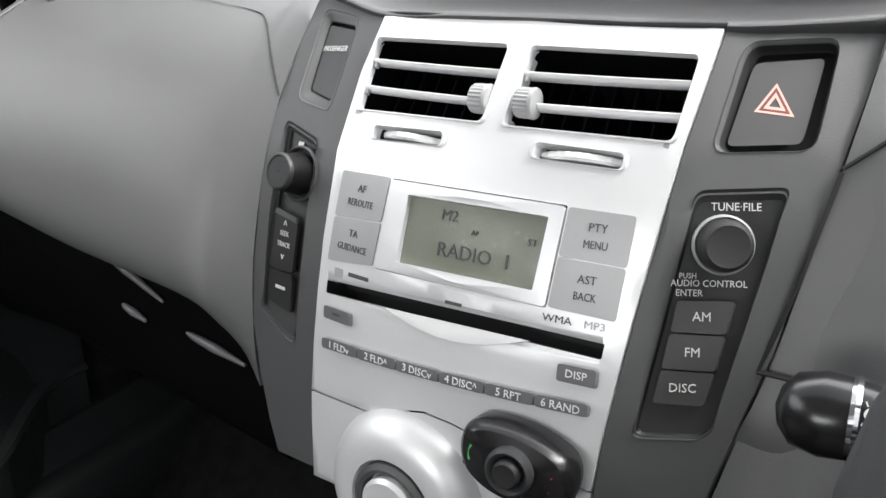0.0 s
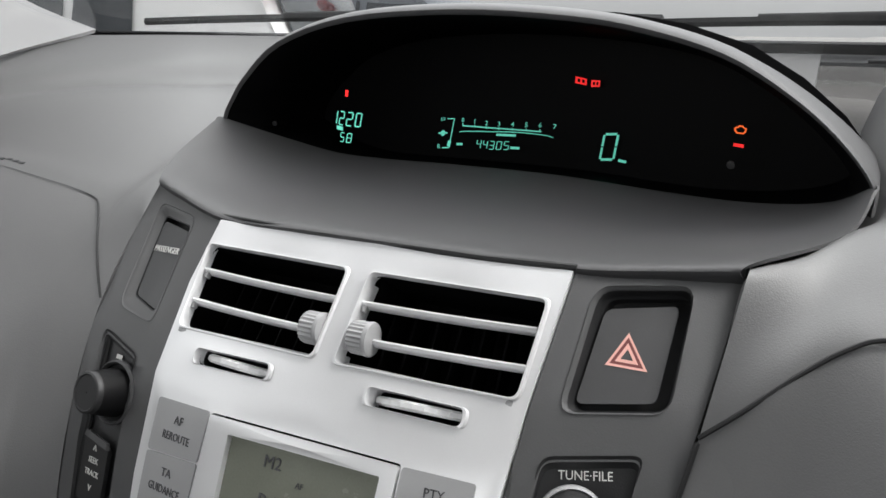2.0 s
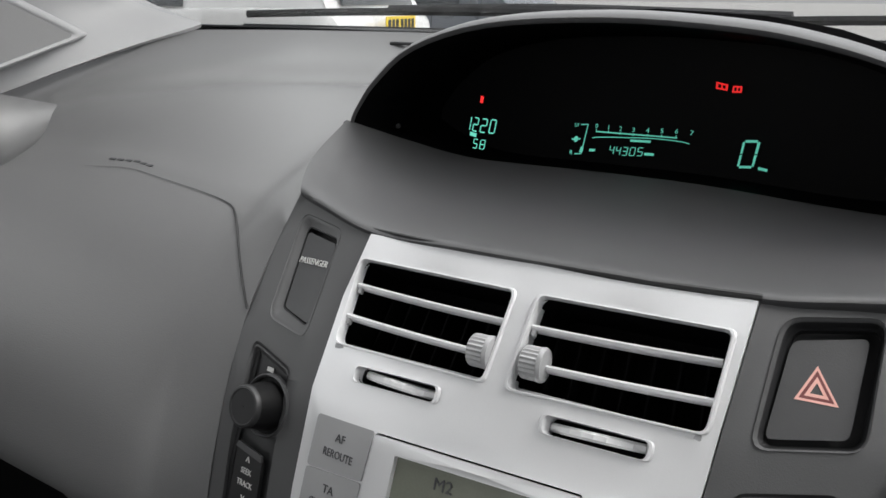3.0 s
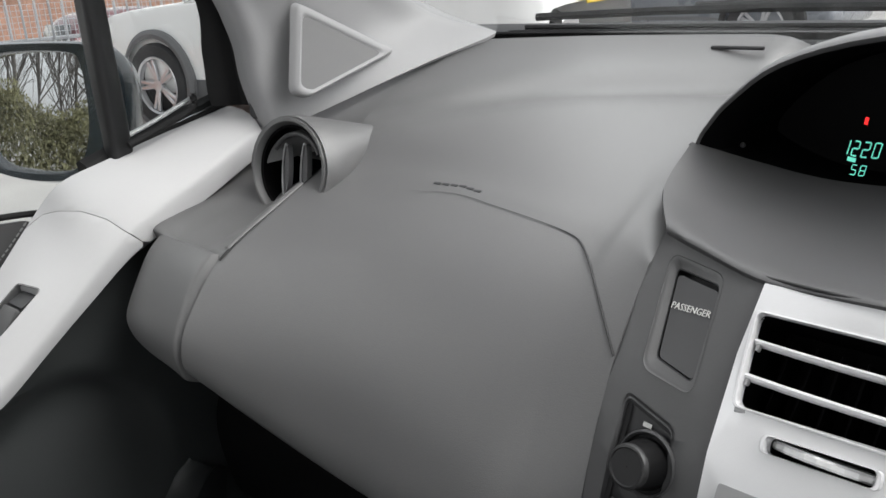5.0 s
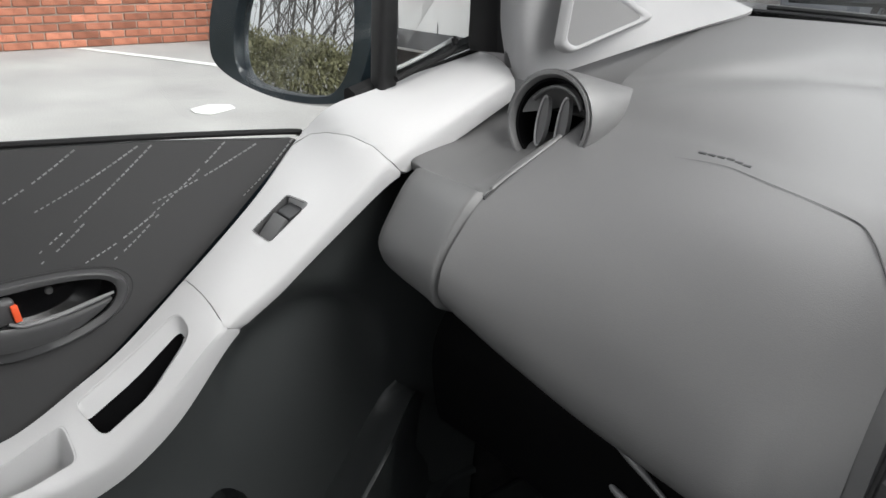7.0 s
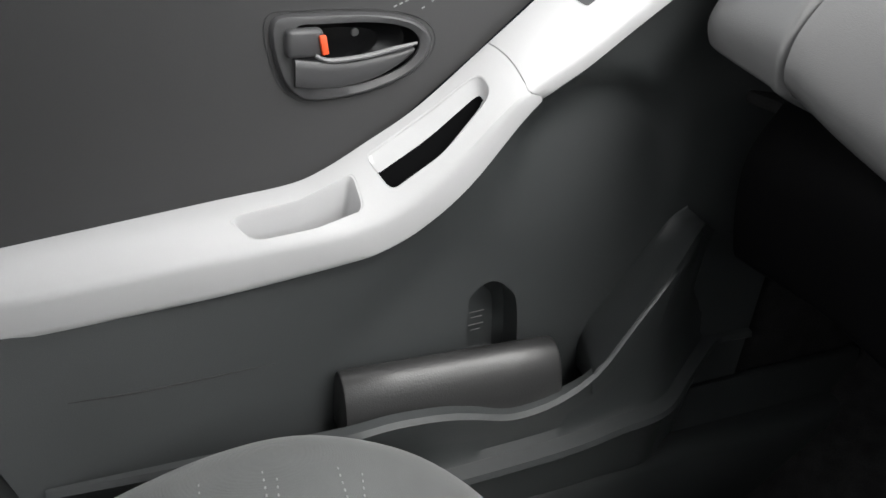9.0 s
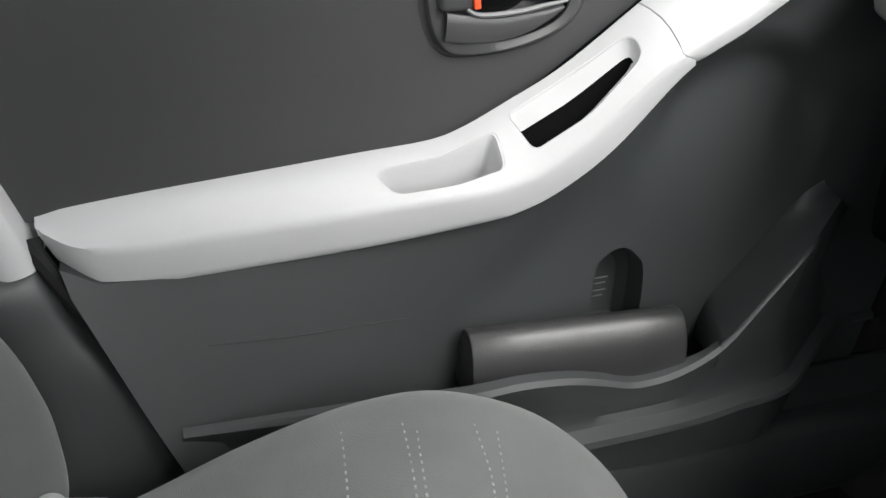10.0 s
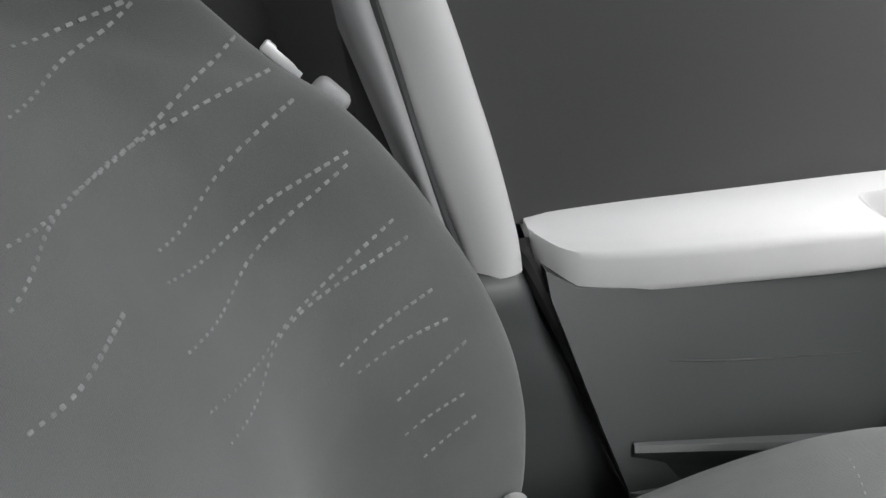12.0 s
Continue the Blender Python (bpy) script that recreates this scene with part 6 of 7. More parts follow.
for x0, x1, dy in ((-0.50, 0.05, 0.0), (-0.02, 0.52, 0.02)):
    wp = thing("wiper", (x0, 0.4, 1.09), "black windscreen wiper arm and blade at rest", "wiper")
    part("blade", tube([(x0 + (x1 - x0) * t, 0.287 + 0.065 * (1 - ((x0 + (x1 - x0) * t) / 0.66) ** 2) + dy, 1.094 + 0.006 * math.sin(math.pi * t)) for t in (0, 0.25, 0.5, 0.75, 1)], 0.0045, 6), M_RUBBER, wp)
    part("arm", tube([(x0 + (x1 - x0) * t, 0.317 + 0.065 * (1 - ((x0 + (x1 - x0) * t) / 0.66) ** 2) + dy - 0.02 * (1 - t), 1.095 + 0.008 * math.sin(math.pi * t)) for t in (0.3, 0.6, 0.85, 1.02)], [0.004, 0.006, 0.008, 0.010], 8), M_BLACK, wp)
part("washer_jet", rbox((0.012, 0.02, 0.008), 0.003, pose(-0.18, 0.50, 1.091)), M_BLACK, cowl)

# B-pillar
bp = thing("centre_pillar", (-0.69, -0.8, 0.44), "door pillar with pale upper and dark lower trim", "pillar trim")
def strip(rows, inset):
    out = []
    for (ya, za), (yb, zb), x in rows:
        a, b = Vector((x, ya, za)), Vector((x, yb, zb))
        out.append([a + Vector((-inset, -0.006, 0)), a, a.lerp(b, 0.25) + Vector((0.010, 0, 0)), a.lerp(b, 0.6) + Vector((0.014, 0, 0)), a.lerp(b, 0.9) + Vector((0.010, 0, 0)), b, b + Vector((-inset, 0.004, 0))])
    return smooth_loft(out, 5, 4, 0.003)
part("upper_trim", strip((((-0.8065, 0.6405), (-0.766, 0.648), -0.705), ((-0.813, 0.657), (-0.769, 0.662), -0.705), ((-0.824, 0.685), (-0.777, 0.688), -0.704), ((-0.850, 0.745), (-0.798, 0.745), -0.702), ((-0.877, 0.814), (-0.827, 0.814), -0.700), ((-0.919, 0.92), (-0.872, 0.92), -0.692), ((-0.97, 1.10), (-0.925, 1.10), -0.67), ((-1.03, 1.44), (-0.97, 1.44), -0.61)), 0.04), M_TRIM, bp)
part("upper_groove", tube([(-0.704, -0.790, 0.600), (-0.702, -0.807, 0.640), (-0.700, -0.828, 0.685), (-0.698, -0.852, 0.745), (-0.696, -0.877, 0.814), (-0.688, -0.916, 0.92)], 0.004, 6), M_DARK, bp)
# darker grey than the upper trim: the side's shade put into the colour
part("side_trim", strip((((-0.797, 0.585), (-0.788, 0.585), -0.710), ((-0.817, 0.63), (-0.807, 0.63), -0.708), ((-0.841, 0.685), (-0.829, 0.685), -0.706), ((-0.872, 0.752), (-0.853, 0.748), -0.703), ((-0.903, 0.82), (-0.879, 0.816), -0.700), ((-0.955, 0.93), (-0.920, 0.92), -0.692)), 0.03), M_PILLAR, bp)
part("lower_trim", strip((((-0.99, 0.44), (-0.655, 0.440), -0.672), ((-0.97, 0.495), (-0.690, 0.496), -0.678), ((-0.95, 0.55), (-0.720, 0.553), -0.684), ((-0.93, 0.593), (-0.745, 0.595), -0.690), ((-0.915, 0.632), (-0.766, 0.6445), -0.700), ((-0.92, 0.640), (-0.768, 0.650), -0.735)), 0.03), M_DOOR, bp)
part("inner_shell", rbox((0.02, 0.9, 0.56), 0.004, pose(-0.745, -1.28, 0.68)), M_BLACK, bp)

# ---- seats ----
def seat(ox, name_label, ob):
    s = thing("bucket_chair", (ox, -0.7, 0.31), name_label, "car seat", "front seats")
    secs = []
    for y, zt in ((-0.88, 0.475), (-0.80, 0.500), (-0.72, 0.526), (-0.63, 0.564), (-0.55, 0.586), (-0.48, 0.584), (-0.40, 0.546), (-0.33, 0.480), (-0.285, 0.41), (-0.265, 0.34)):
        secs.append([Vector((ox + dx, y, zt + dz)) for dx, dz in ((-0.242, -0.17), (-0.240, -0.09), (-0.232, -0.035), (-0.208, -0.006), (-0.175, -0.003), (-0.140, -0.014), (-0.07, -0.026), (0.0, -0.029), (0.07, -0.026), (0.140, -0.014), (0.175, -0.003), (0.208, -0.006), (0.232, -0.035), (0.240, -0.09), (0.242, -0.17))])
    cushion = part("cushion", smooth_loft(secs, 6, 4), M_FABRIC, s)
    secs = []
    for z, ye, half in ((0.44, -0.775, 0.235), (0.482, -0.762, 0.242), (0.539, -0.764, 0.247), (0.575, -0.771, 0.249), (0.612, -0.783, 0.250), (0.659, -0.806, 0.250), (0.694, -0.829, 0.249), (0.746, -0.867, 0.247), (0.789, -0.909, 0.246), (0.826, -0.963, 0.243), (0.93, -1.065, 0.222), (1.02, -1.10, 0.195), (1.10, -1.14, 0.16), (1.13, -1.18, 0.10)):
        k = half / 0.24
        secs.append([Vector((ob + dx * k, ye - dy, z + 0.25 * dy)) for dx, dy in ((-0.240, 0.16), (-0.248, 0.09), (-0.248, 0.035), (-0.240, 0.006), (-0.227, 0.006), (-0.212, 0.045), (-0.196, 0.095), (-0.172, 0.145), (-0.12, 0.172), (0.0, 0.180), (0.08, 0.183), (0.13, 0.186), (0.165, 0.19), (0.170, 0.20), (0.165, 0.21))])
    back = part("backrest", smooth_loft(secs, 5, 4), M_FABRIC, s)
    part("back_shell", rbox((0.30, 0.04, 0.60), 0.02, pose(ob - 0.02, -1.24, 0.78, -22, 0, 0), 3), M_FABRIC, s)
    part("head_restraint", rbox((0.25, 0.09, 0.17), 0.04, pose(ox, -1.22, 1.24, -12, 0, 0), 4), M_FABRIC, s)
    for dx in (-0.06, 0.06):
        part("restraint_post", tube([(ox + dx, -1.17, 1.08), (ox + dx, -1.21, 1.20)], 0.006, 8), M_CHROME, s)
    part("base_frame", rbox((0.42, 0.46, 0.10), 0.02, pose(ox, -0.60, 0.355), 2), M_BLACK, s)
    part("recliner_cover", rbox((0.02, 0.12, 0.06), 0.008, pose(ox - 0.238, -0.84, 0.41), 2), M_DARK, s)
    return s, back, cushion, secs


s_l, back_l, cush_l, back_secs = seat(-0.365, "grey cloth passenger seat with rows of pale dashed stitching", -0.405)
seat(0.40, "grey cloth driver's seat beside the console", 0.40)


# seat belt behind the seat's edge
sb = thing("seat_belt", (-0.69, -0.92, 0.45), "dark seat belt with pale tongue beside the pillar", "seat belt")
rows = [[Vector((x, y - 0.020, z)), Vector((x + 0.0012, y, z)), Vector((x, y + 0.020, z + 0.004))] for x, y, z in ((-0.665, -1.02, 1.18), (-0.676, -0.965, 0.95), (-0.684, -0.925, 0.80), (-0.686, -0.90, 0.66), (-0.676, -0.89, 0.48))]
part("webbing", smooth_loft(rows, 4, 2, 0.0012), M_RUBBER, sb)
part("tongue", rbox((0.004, 0.032, 0.009), 0.0018, pose(-0.684, -0.9445, 0.806, -38, 0, 0), 2), M_SILVER, sb, "pale tongue plate")
part("grip", rbox((0.014, 0.027, 0.020), 0.0065, pose(-0.680, -0.916, 0.784, -40, 0, 0), 4), M_PILLAR, sb, "rounded grey grip")
part("bracket", rbox((0.016, 0.046, 0.010), 0.003, pose(-0.622, -0.757, 0.477, -14, 0, 0), 2), M_SILVER_DULL, s_l, "pale seat hinge bracket")
part("hinge_cap", lathe([(0.011, -0.006), (0.011, 0.004), (0.008, 0.007), (0.0005, 0.008)], facing(Vector((-0.615, -0.775, 0.488)), (1, 0, 0)), 24), M_PILLAR, s_l)

# rows of stitches over the cloth
from mathutils.bvhtree import BVHTree


def stitch_rows(name, ob, lines, eye, step=0.0066, big=1.0):
    """Dashed rows on a seat: each line runs through three points, found by looking at the cloth along eye."""
    me = ob.data
    tree = BVHTree.FromPolygons([v.co for v in me.vertices], [p.vertices for p in me.polygons])
    bm = bmesh.new()
    eye = Vector(eye).normalized()
    for ln in lines:
        pts = cr(ln, 24)
        last = None
        run = pts_even(pts, 0.0008)
        for i, p in enumerate(run):
            g = big * (0.72 + 0.28 * min(1.0, 1.6 * i / len(run)))
            hit, nrm, idx, dist = tree.ray_cast(p - eye * 1.0, eye)
            if hit is None:
                continue
            if last is not None and (hit - last).length < step:
                continue
            if last is not None:
                d = (hit - last).normalized()
                n = nrm if nrm.dot(eye) < 0 else -nrm
                side = n.cross(d).normalized()
                m = Matrix((d, side, d.cross(side))).transposed().to_4x4()
                rbox((g * random.uniform(0.0038, 0.0046), g * random.uniform(0.0022, 0.0027), 0.0009), 0.0004, Matrix.Translation(hit + n * 0.0002) @ m, 1, bm)
            last = hit
    return tagged(part(name, bm, M_STITCH, ob, "rows of pale dashed stitches", smooth=False), kind="stuff")


def pts_even(pts, step):
    out, left = [pts[0]], 0.0
    for a, b in zip(pts, pts[1:]):
        d = (b - a).length
        while left + step <= d:
            left += step
            out.append(a.lerp(b, left / d))
        left -= d
    return out


# depth and height of three points on each row, looked up along SEEN
SEEN = (-0.88, 0.17, -0.43)
ROWS_BACK = (-1.086, 0.867, -1.072, 0.887, -1.048, 0.906, -1.066, 0.824, -1.067, 0.867, -1.045, 0.905, -1.033, 0.761, -1.035, 0.820, -0.977, 0.878, -1.019, 0.735, -1.038, 0.807, -0.997, 0.895, -1.012, 0.759, -0.998, 0.810, -0.961, 0.862, -1.004, 0.743, -0.980, 0.786, -0.930, 0.829, -0.986, 0.707, -0.977, 0.763, -0.929, 0.822, -0.972, 0.678, -0.954, 0.722, -0.899, 0.787)
ROWS_LOW = (-0.963, 0.659, -0.957, 0.714, -0.893, 0.771, -0.932, 0.677, -0.906, 0.707, -0.874, 0.733, -0.922, 0.671, -0.893, 0.694, -0.859, 0.712, -0.896, 0.646, -0.871, 0.669, -0.846, 0.694, -0.889, 0.618, -0.867, 0.636, -0.842, 0.652, -0.875, 0.596, -0.856, 0.614, -0.836, 0.630, -0.998, 0.695, -0.998, 0.706, -1.005, 0.731)
ROWS_CUSHION = (-0.551, -0.569, -0.515, -0.573, -0.471, -0.580, -0.544, -0.526, -0.502, -0.529, -0.455, -0.537, -0.535, -0.517, -0.488, -0.524, -0.454, -0.530, -0.539, -0.472, -0.495, -0.473, -0.449, -0.485, -0.535, -0.453, -0.492, -0.463, -0.450, -0.476)
flat = ROWS_BACK + ROWS_LOW
stitch_rows("stitching", back_l, [[Vector((-0.5, flat[i + j], flat[i + j + 1])) for j in (0, 2, 4)] for i in range(0, len(flat), 6)], SEEN)
stitch_rows("stitching", cush_l, [[Vector((ROWS_CUSHION[i + j], ROWS_CUSHION[i + j + 1], 0.6)) for j in (0, 2, 4)] for i in range(0, len(ROWS_CUSHION), 6)], (0, 0, -1), 0.0058, 0.72)

# ---- steering wheel and stalk ----
sw_c, sw_r = Vector((0.423, -0.25, 0.845)), 0.185
su, sn = Vector((0, 0.42, 0.907)), Vector((0, -0.907, 0.42))
wheel = thing("steering_wheel", sw_c, "dark grey leather steering wheel", "steering wheel")
ring = [sw_c + Vector((1, 0, 0)) * (sw_r * math.cos(a)) + su * (sw_r * math.sin(a)) for a in (k * 2 * math.pi / 48 for k in range(49))]
part("rim", tube(ring, 0.0155, 14, None, 1, raw=True), M_DARK, wheel)
part("hub", rbox((0.15, 0.13, 0.05), 0.022, facing(sw_c - sn * 0.02, sn, su), 4), M_DARK, wheel)
for dx in (-1, 1):
    part("spoke", tube([sw_c + Vector((dx * 0.06, 0, 0)) - sn * 0.02, sw_c + Vector((dx * 0.12, 0, 0)) - su * 0.01 - sn * 0.012, sw_c + Vector((dx * 0.18, 0, 0)) - su * 0.015], [0.02, 0.014, 0.012], 10), M_DARK, wheel)
part("spoke", tube([sw_c - su * 0.06 - sn * 0.02, sw_c - su * 0.12 - sn * 0.012, sw_c - su * 0.18], [0.02, 0.015, 0.012], 10), M_DARK, wheel)
part("column", tube([sw_c - sn * 0.03, sw_c - sn * 0.16, sw_c - sn * 0.30], [0.045, 0.055, 0.06], 16), M_DARK, wheel)
stalk = thing("light_stalk", (0.19, -0.13, 0.82), "glossy black lighting stalk with a white lamp mark", "control stalk")
sa, sb = Vector((0.196, -0.125, 0.822)), Vector((0.36, -0.115, 0.826))
sd = (sb - sa).normalized()
sm = facing(sa, -sd, (0, 0, 1))
part("knob", lathe([(0.0005, 0.010), (0.009, 0.008), (0.0165, 0.002), (0.0195, -0.010), (0.0185, -0.022), (0.0165, -0.034), (0.015, -0.05), (0.010, -0.055)], sm, 40), M_GLOSSBLACK, stalk, "glossy stalk end")
part("ring", lathe([(0.0190, -0.021), (0.0197, -0.023), (0.0190, -0.025)], sm, 40), M_CHROME, stalk)
part("lever", tube([sa + sd * 0.045, sa + sd * 0.10, sb], [0.012, 0.010, 0.010], 14), M_BLACK, stalk)
mk = facing(sa + sd * 0.030 + Vector((0, -0.013, 0.0115)), Vector((0, -0.75, 0.66)))
bm = lathe([(0.0022, 0), (0.0030, 0.0002), (0.0030, 0.0005), (0.0022, 0.0005)], mk, 16)
for k in range(6):
    a = k * math.pi / 3
    rbox((0.0022, 0.0007, 0.0005), 0, mk @ pose(0, 0, 0.0003, 0, 0, math.degrees(a)) @ pose(0.0050, 0, 0), 1, bm)
part("lamp_mark", bm, M_PRINT, stalk, "white lamp symbol")

# ---- glove box handle and footwell ----
gb = thing("glove_compartment", (-0.3, -0.06, 0.7), "black under-dash tray behind the lower panel", "glove box")
# same near-black here, shade below the dash painted in
part("tray_back", rbox((0.34, 0.012, 0.09), 0.004, pose(-0.36, -0.03, 0.72, -12, 0, 0)), M_DISPLAY_SHADE, gb)

# ---- door mirror ----
mir = thing("door_mirror", (-0.80, -0.10, 0.98), "dark blue-grey door mirror reflecting bare trees", "wing mirror")
MN = Vector((0.30, -0.954, 0.108)).normalized()
mm = facing(Vector((-0.852, -0.112, 1.031)), MN)
out = [(-0.09, 0.034), (-0.075, 0.058), (-0.031, 0.07), (0.092, 0.072), (0.127, 0.066), (0.141, 0.041), (0.138, -0.005), (0.122, -0.047), (0.086, -0.063), (0.024, -0.067), (-0.04, -0.058), (-0.085, -0.039), (-0.095, -0.008)]
glass = [(-0.044, 0.04), (-0.025, 0.056), (0.022, 0.062), (0.09, 0.061), (0.107, 0.051), (0.112, 0.012), (0.108, -0.021), (0.094, -0.045), (0.074, -0.054), (0.026, -0.057), (-0.025, -0.053), (-0.047, -0.037), (-0.052, -0.001)]
loop = cr([Vector((x, y, 0)) for x, y in out], 5, True)
glass = cr([Vector((x, y, 0)) for x, y in glass], 5, True)
gc = sum(glass, Vector()) / len(glass)
hc = sum(loop, Vector()) / len(loop)
rows = [[mm @ (gc + (q - gc) * g + Vector((0, 0, dz))) for q in glass] for g, dz in ((0.99, -0.006), (1.0, 0.003), (1.02, 0.005))]
rows += [[mm @ (hc + (q - hc) * g + Vector((sx, -fall, dz))) for q in loop] for g, dz, sx, fall in ((0.97, 0.006, 0, 0), (1.0, 0.0, 0, 0), (1.0, -0.025, 0, 0.002), (0.93, -0.05, -0.004, 0.008), (0.76, -0.08, -0.014, 0.022), (0.50, -0.10, -0.024, 0.034), (0.26, -0.11, -0.030, 0.042))]
bm = loft(rows, closed_v=True)
bm.faces.new([bm.verts.new(q) for q in rows[-1]])
part("housing", bm, M_BLACKPAINT, mir)
bulge = [[mm @ (gc + (q - gc) * g + Vector((0, 0, -0.003 - ((q - gc) * g).length_squared / 2.6))) for q in glass] for g in (1.02, 0.8, 0.6, 0.4, 0.2, 0.02)]
bm = loft(bulge, closed_v=True)
bm.faces.new([bm.verts.new(q) for q in bulge[-1]])
m_mirror = material("mirror_silvering", (0.86, 0.87, 0.88), 0.0, 1.0, 0.0, 5, 100, 0)
part("mirror_glass", bm, m_mirror, mir, "silvered mirror glass", weld=0.0001)
part("stalk", tube([(-0.70, -0.055, 0.965), (-0.75, -0.062, 0.975), (-0.80, -0.066, 0.985)], [0.020, 0.020, 0.020], 12), M_BLACK, mir)

# ---- outside ----
M_GROUND = material("car_park_surface", (0.42, 0.41, 0.40), 0.9, 0, 0.16, 1.2, 60, 0.4, 0.3, depth=0.01)
M_BRICK = material("red_brick", (0.38, 0.15, 0.095), 0.85, 0, 0.25, 9, 120, 0.5, 0.3, depth=0.004)
M_FARBRICK = material("weathered_far_brick", (0.33, 0.19, 0.14), 0.9, 0, 0.25, 2.5, 14, 0.4, 0.2, depth=0.01)
M_MORTAR = material("mortar", (0.36, 0.30, 0.26), 0.95, 0, 0.15, 6, 90, 0.5, 0.2, depth=0.004)
M_COPING = material("stone_coping", (0.52, 0.50, 0.46), 0.9, 0, 0.15, 5, 90, 0.4, 0.2, depth=0.004)
M_FENCE = material("galvanised_steel", (0.38, 0.39, 0.41), 0.5, 0.3, 0.08, 6, 120, 0.1)
M_WHITEPAINT = material("white_line_paint", (0.82, 0.82, 0.80), 0.8, 0, 0.1, 12, 150, 0.3)
M_CARWHITE = material("white_car_paint", (0.80, 0.80, 0.80), 0.28, 0, 0.02, 2, 400, 0, coat=0.7)
M_CARGREY = material("slate_car_paint", (0.16, 0.175, 0.20), 0.28, 0.2, 0.03, 2, 400, 0, coat=0.7)
M_CARRED = material("maroon_car_paint", (0.17, 0.075, 0.085), 0.28, 0.1, 0.03, 2, 400, 0, coat=0.7)
M_CARBLUE = material("blue_car_paint", (0.26, 0.28, 0.42), 0.28, 0.1, 0.03, 2, 400, 0, coat=0.7)
M_TINT = material("tinted_car_glass", (0.03, 0.035, 0.04), 0.08, 0, 0.02, 2, 400, 0, coat=0.5)
M_CLAD = material("dark_cladding", (0.10, 0.10, 0.105), 0.6, 0, 0.05, 8, 300, 0.2)
M_TYRE = material("tyre", (0.025, 0.025, 0.027), 0.85, 0, 0.1, 8, 300, 0.3)
M_ALLOY = material("alloy_wheel", (0.58, 0.58, 0.60), 0.3, 0.8, 0.03, 8, 300, 0)
M_TAIL = material("red_tail_lamp", (0.55, 0.02, 0.02), 0.15, 0, 0.05, 20, 300, 0, coat=0.6)
M_PLATE = material("yellow_plate", (0.80, 0.58, 0.03), 0.4, 0, 0.03, 20, 300, 0)
M_BARK = material("grey_bark", (0.12, 0.112, 0.106), 0.95, 0, 0.25, 20, 120, 0.5, 0.2)
M_LEAF = material("hedge_leaves", (0.155, 0.150, 0.085), 0.8, 0, 0.45, 3, 30, 0.0, 0.3)
M_SHED = material("pale_wall_render", (0.62, 0.61, 0.59), 0.9, 0, 0.06, 1, 30, 0.2)

bm = bmesh.new()
gx = [-600, -60, -20, -8.2, -7.92, -7.9, -5, 0, 8, 40, 600]
gz = [-0.71, -0.71, -0.71, -0.71, -0.71, 0, 0, 0, 0, 0, 0]
loft([[Vector((x, y, z)) for y in (-600, -40, -8, 0, 8, 40, 600)] for x, z in zip(gx, gz)], bm)
tagged(part("ground", bm, M_GROUND), "pale worn tarmac of a car park", "ground", kind="structure")
# painted marks
def paint(pts, name="painted_line", label="worn white painted bay line"):
    b = bmesh.new()
    plate(b, [(x, y, 0.004) for x, y in pts], 0.002, (0, 0, 1))
    return tagged(part(name, b, M_WHITEPAINT, None, "", False), label, "road marking")
paint([(-7.7, 1.83), (-6.9, 2.27), (-4.6, 3.4), (-4.55, 3.31), (-6.88, 2.17), (-7.68, 1.75)])
paint([(-4.97, 1.57), (-5.05, 1.72), (-4.98, 1.85), (-4.87, 1.83), (-4.80, 1.70), (-4.77, 1.61), (-4.86, 1.55)], "painted_mark", "worn white painted mark on tarmac")

# boundary wall
WX, WT = -7.75, 0.50
wall = thing("boundary_wall", (WX, 2, 0), "low red brick boundary wall with stone coping", "brick wall", kind="structure")
part("mortar_core", rbox((0.20, 24, WT), 0.002, pose(WX - 0.115, 4, WT / 2), 1), M_MORTAR, wall, smooth=False)
y = -8.0
while y < 16:
    part("coping_stone", rbox((0.30, 0.895, 0.075), 0.012, pose(WX - 0.115, y + 0.45, WT + 0.0375), 2), M_COPING, wall)
    y += 0.90

# steel fence on the wall
fence = thing("steel_fence", (WX - 0.115, 2, WT), "galvanised steel paling fence above the wall", "fence")
for i in range(5):
    y = 1.84 + (i - 1) * 2.6
    part("post", rbox((0.09, 0.09, 2.0), 0.01, pose(WX - 0.115, y, WT + 0.07 + 1.0), 2), M_FENCE, fence)
for z in (0.72, 1.55, 2.30):
    part("rail", rbox((0.035, 14, 0.035), 0.006, pose(WX - 0.115, 4.5, z), 1), M_FENCE, fence)
pale = rbox((0.010, 0.022, 1.85), 0.003, None, 1)
me = bpy.data.meshes.new("pale")
pale.to_mesh(me)
pale.free()
me.materials.append(M_FENCE)
for i in range(100):
    ob = hang(new("pale", me), fence)
    ob.matrix_basis = pose(WX - 0.085, -2.0 + i * 0.125, WT + 0.10 + 0.925)

# welded wire mesh along the foot of the fence
bm = bmesh.new()
for i in range(190):
    y = -2.0 + i * 0.05
    bmesh.ops.create_cube(bm, size=1, matrix=Matrix.Translation((WX - 0.07, y, WT + 0.30)) @ Matrix.Diagonal((0.004, 0.005, 0.46, 1)))
for i in range(10):
    bmesh.ops.create_cube(bm, size=1, matrix=Matrix.Translation((WX - 0.068, 2.75, WT + 0.08 + i * 0.05)) @ Matrix.Diagonal((0.004, 9.5, 0.005, 1)))
tagged(part("wire_mesh", bm, M_FENCE, fence, "welded wire mesh panel", smooth=False), kind="stuff")

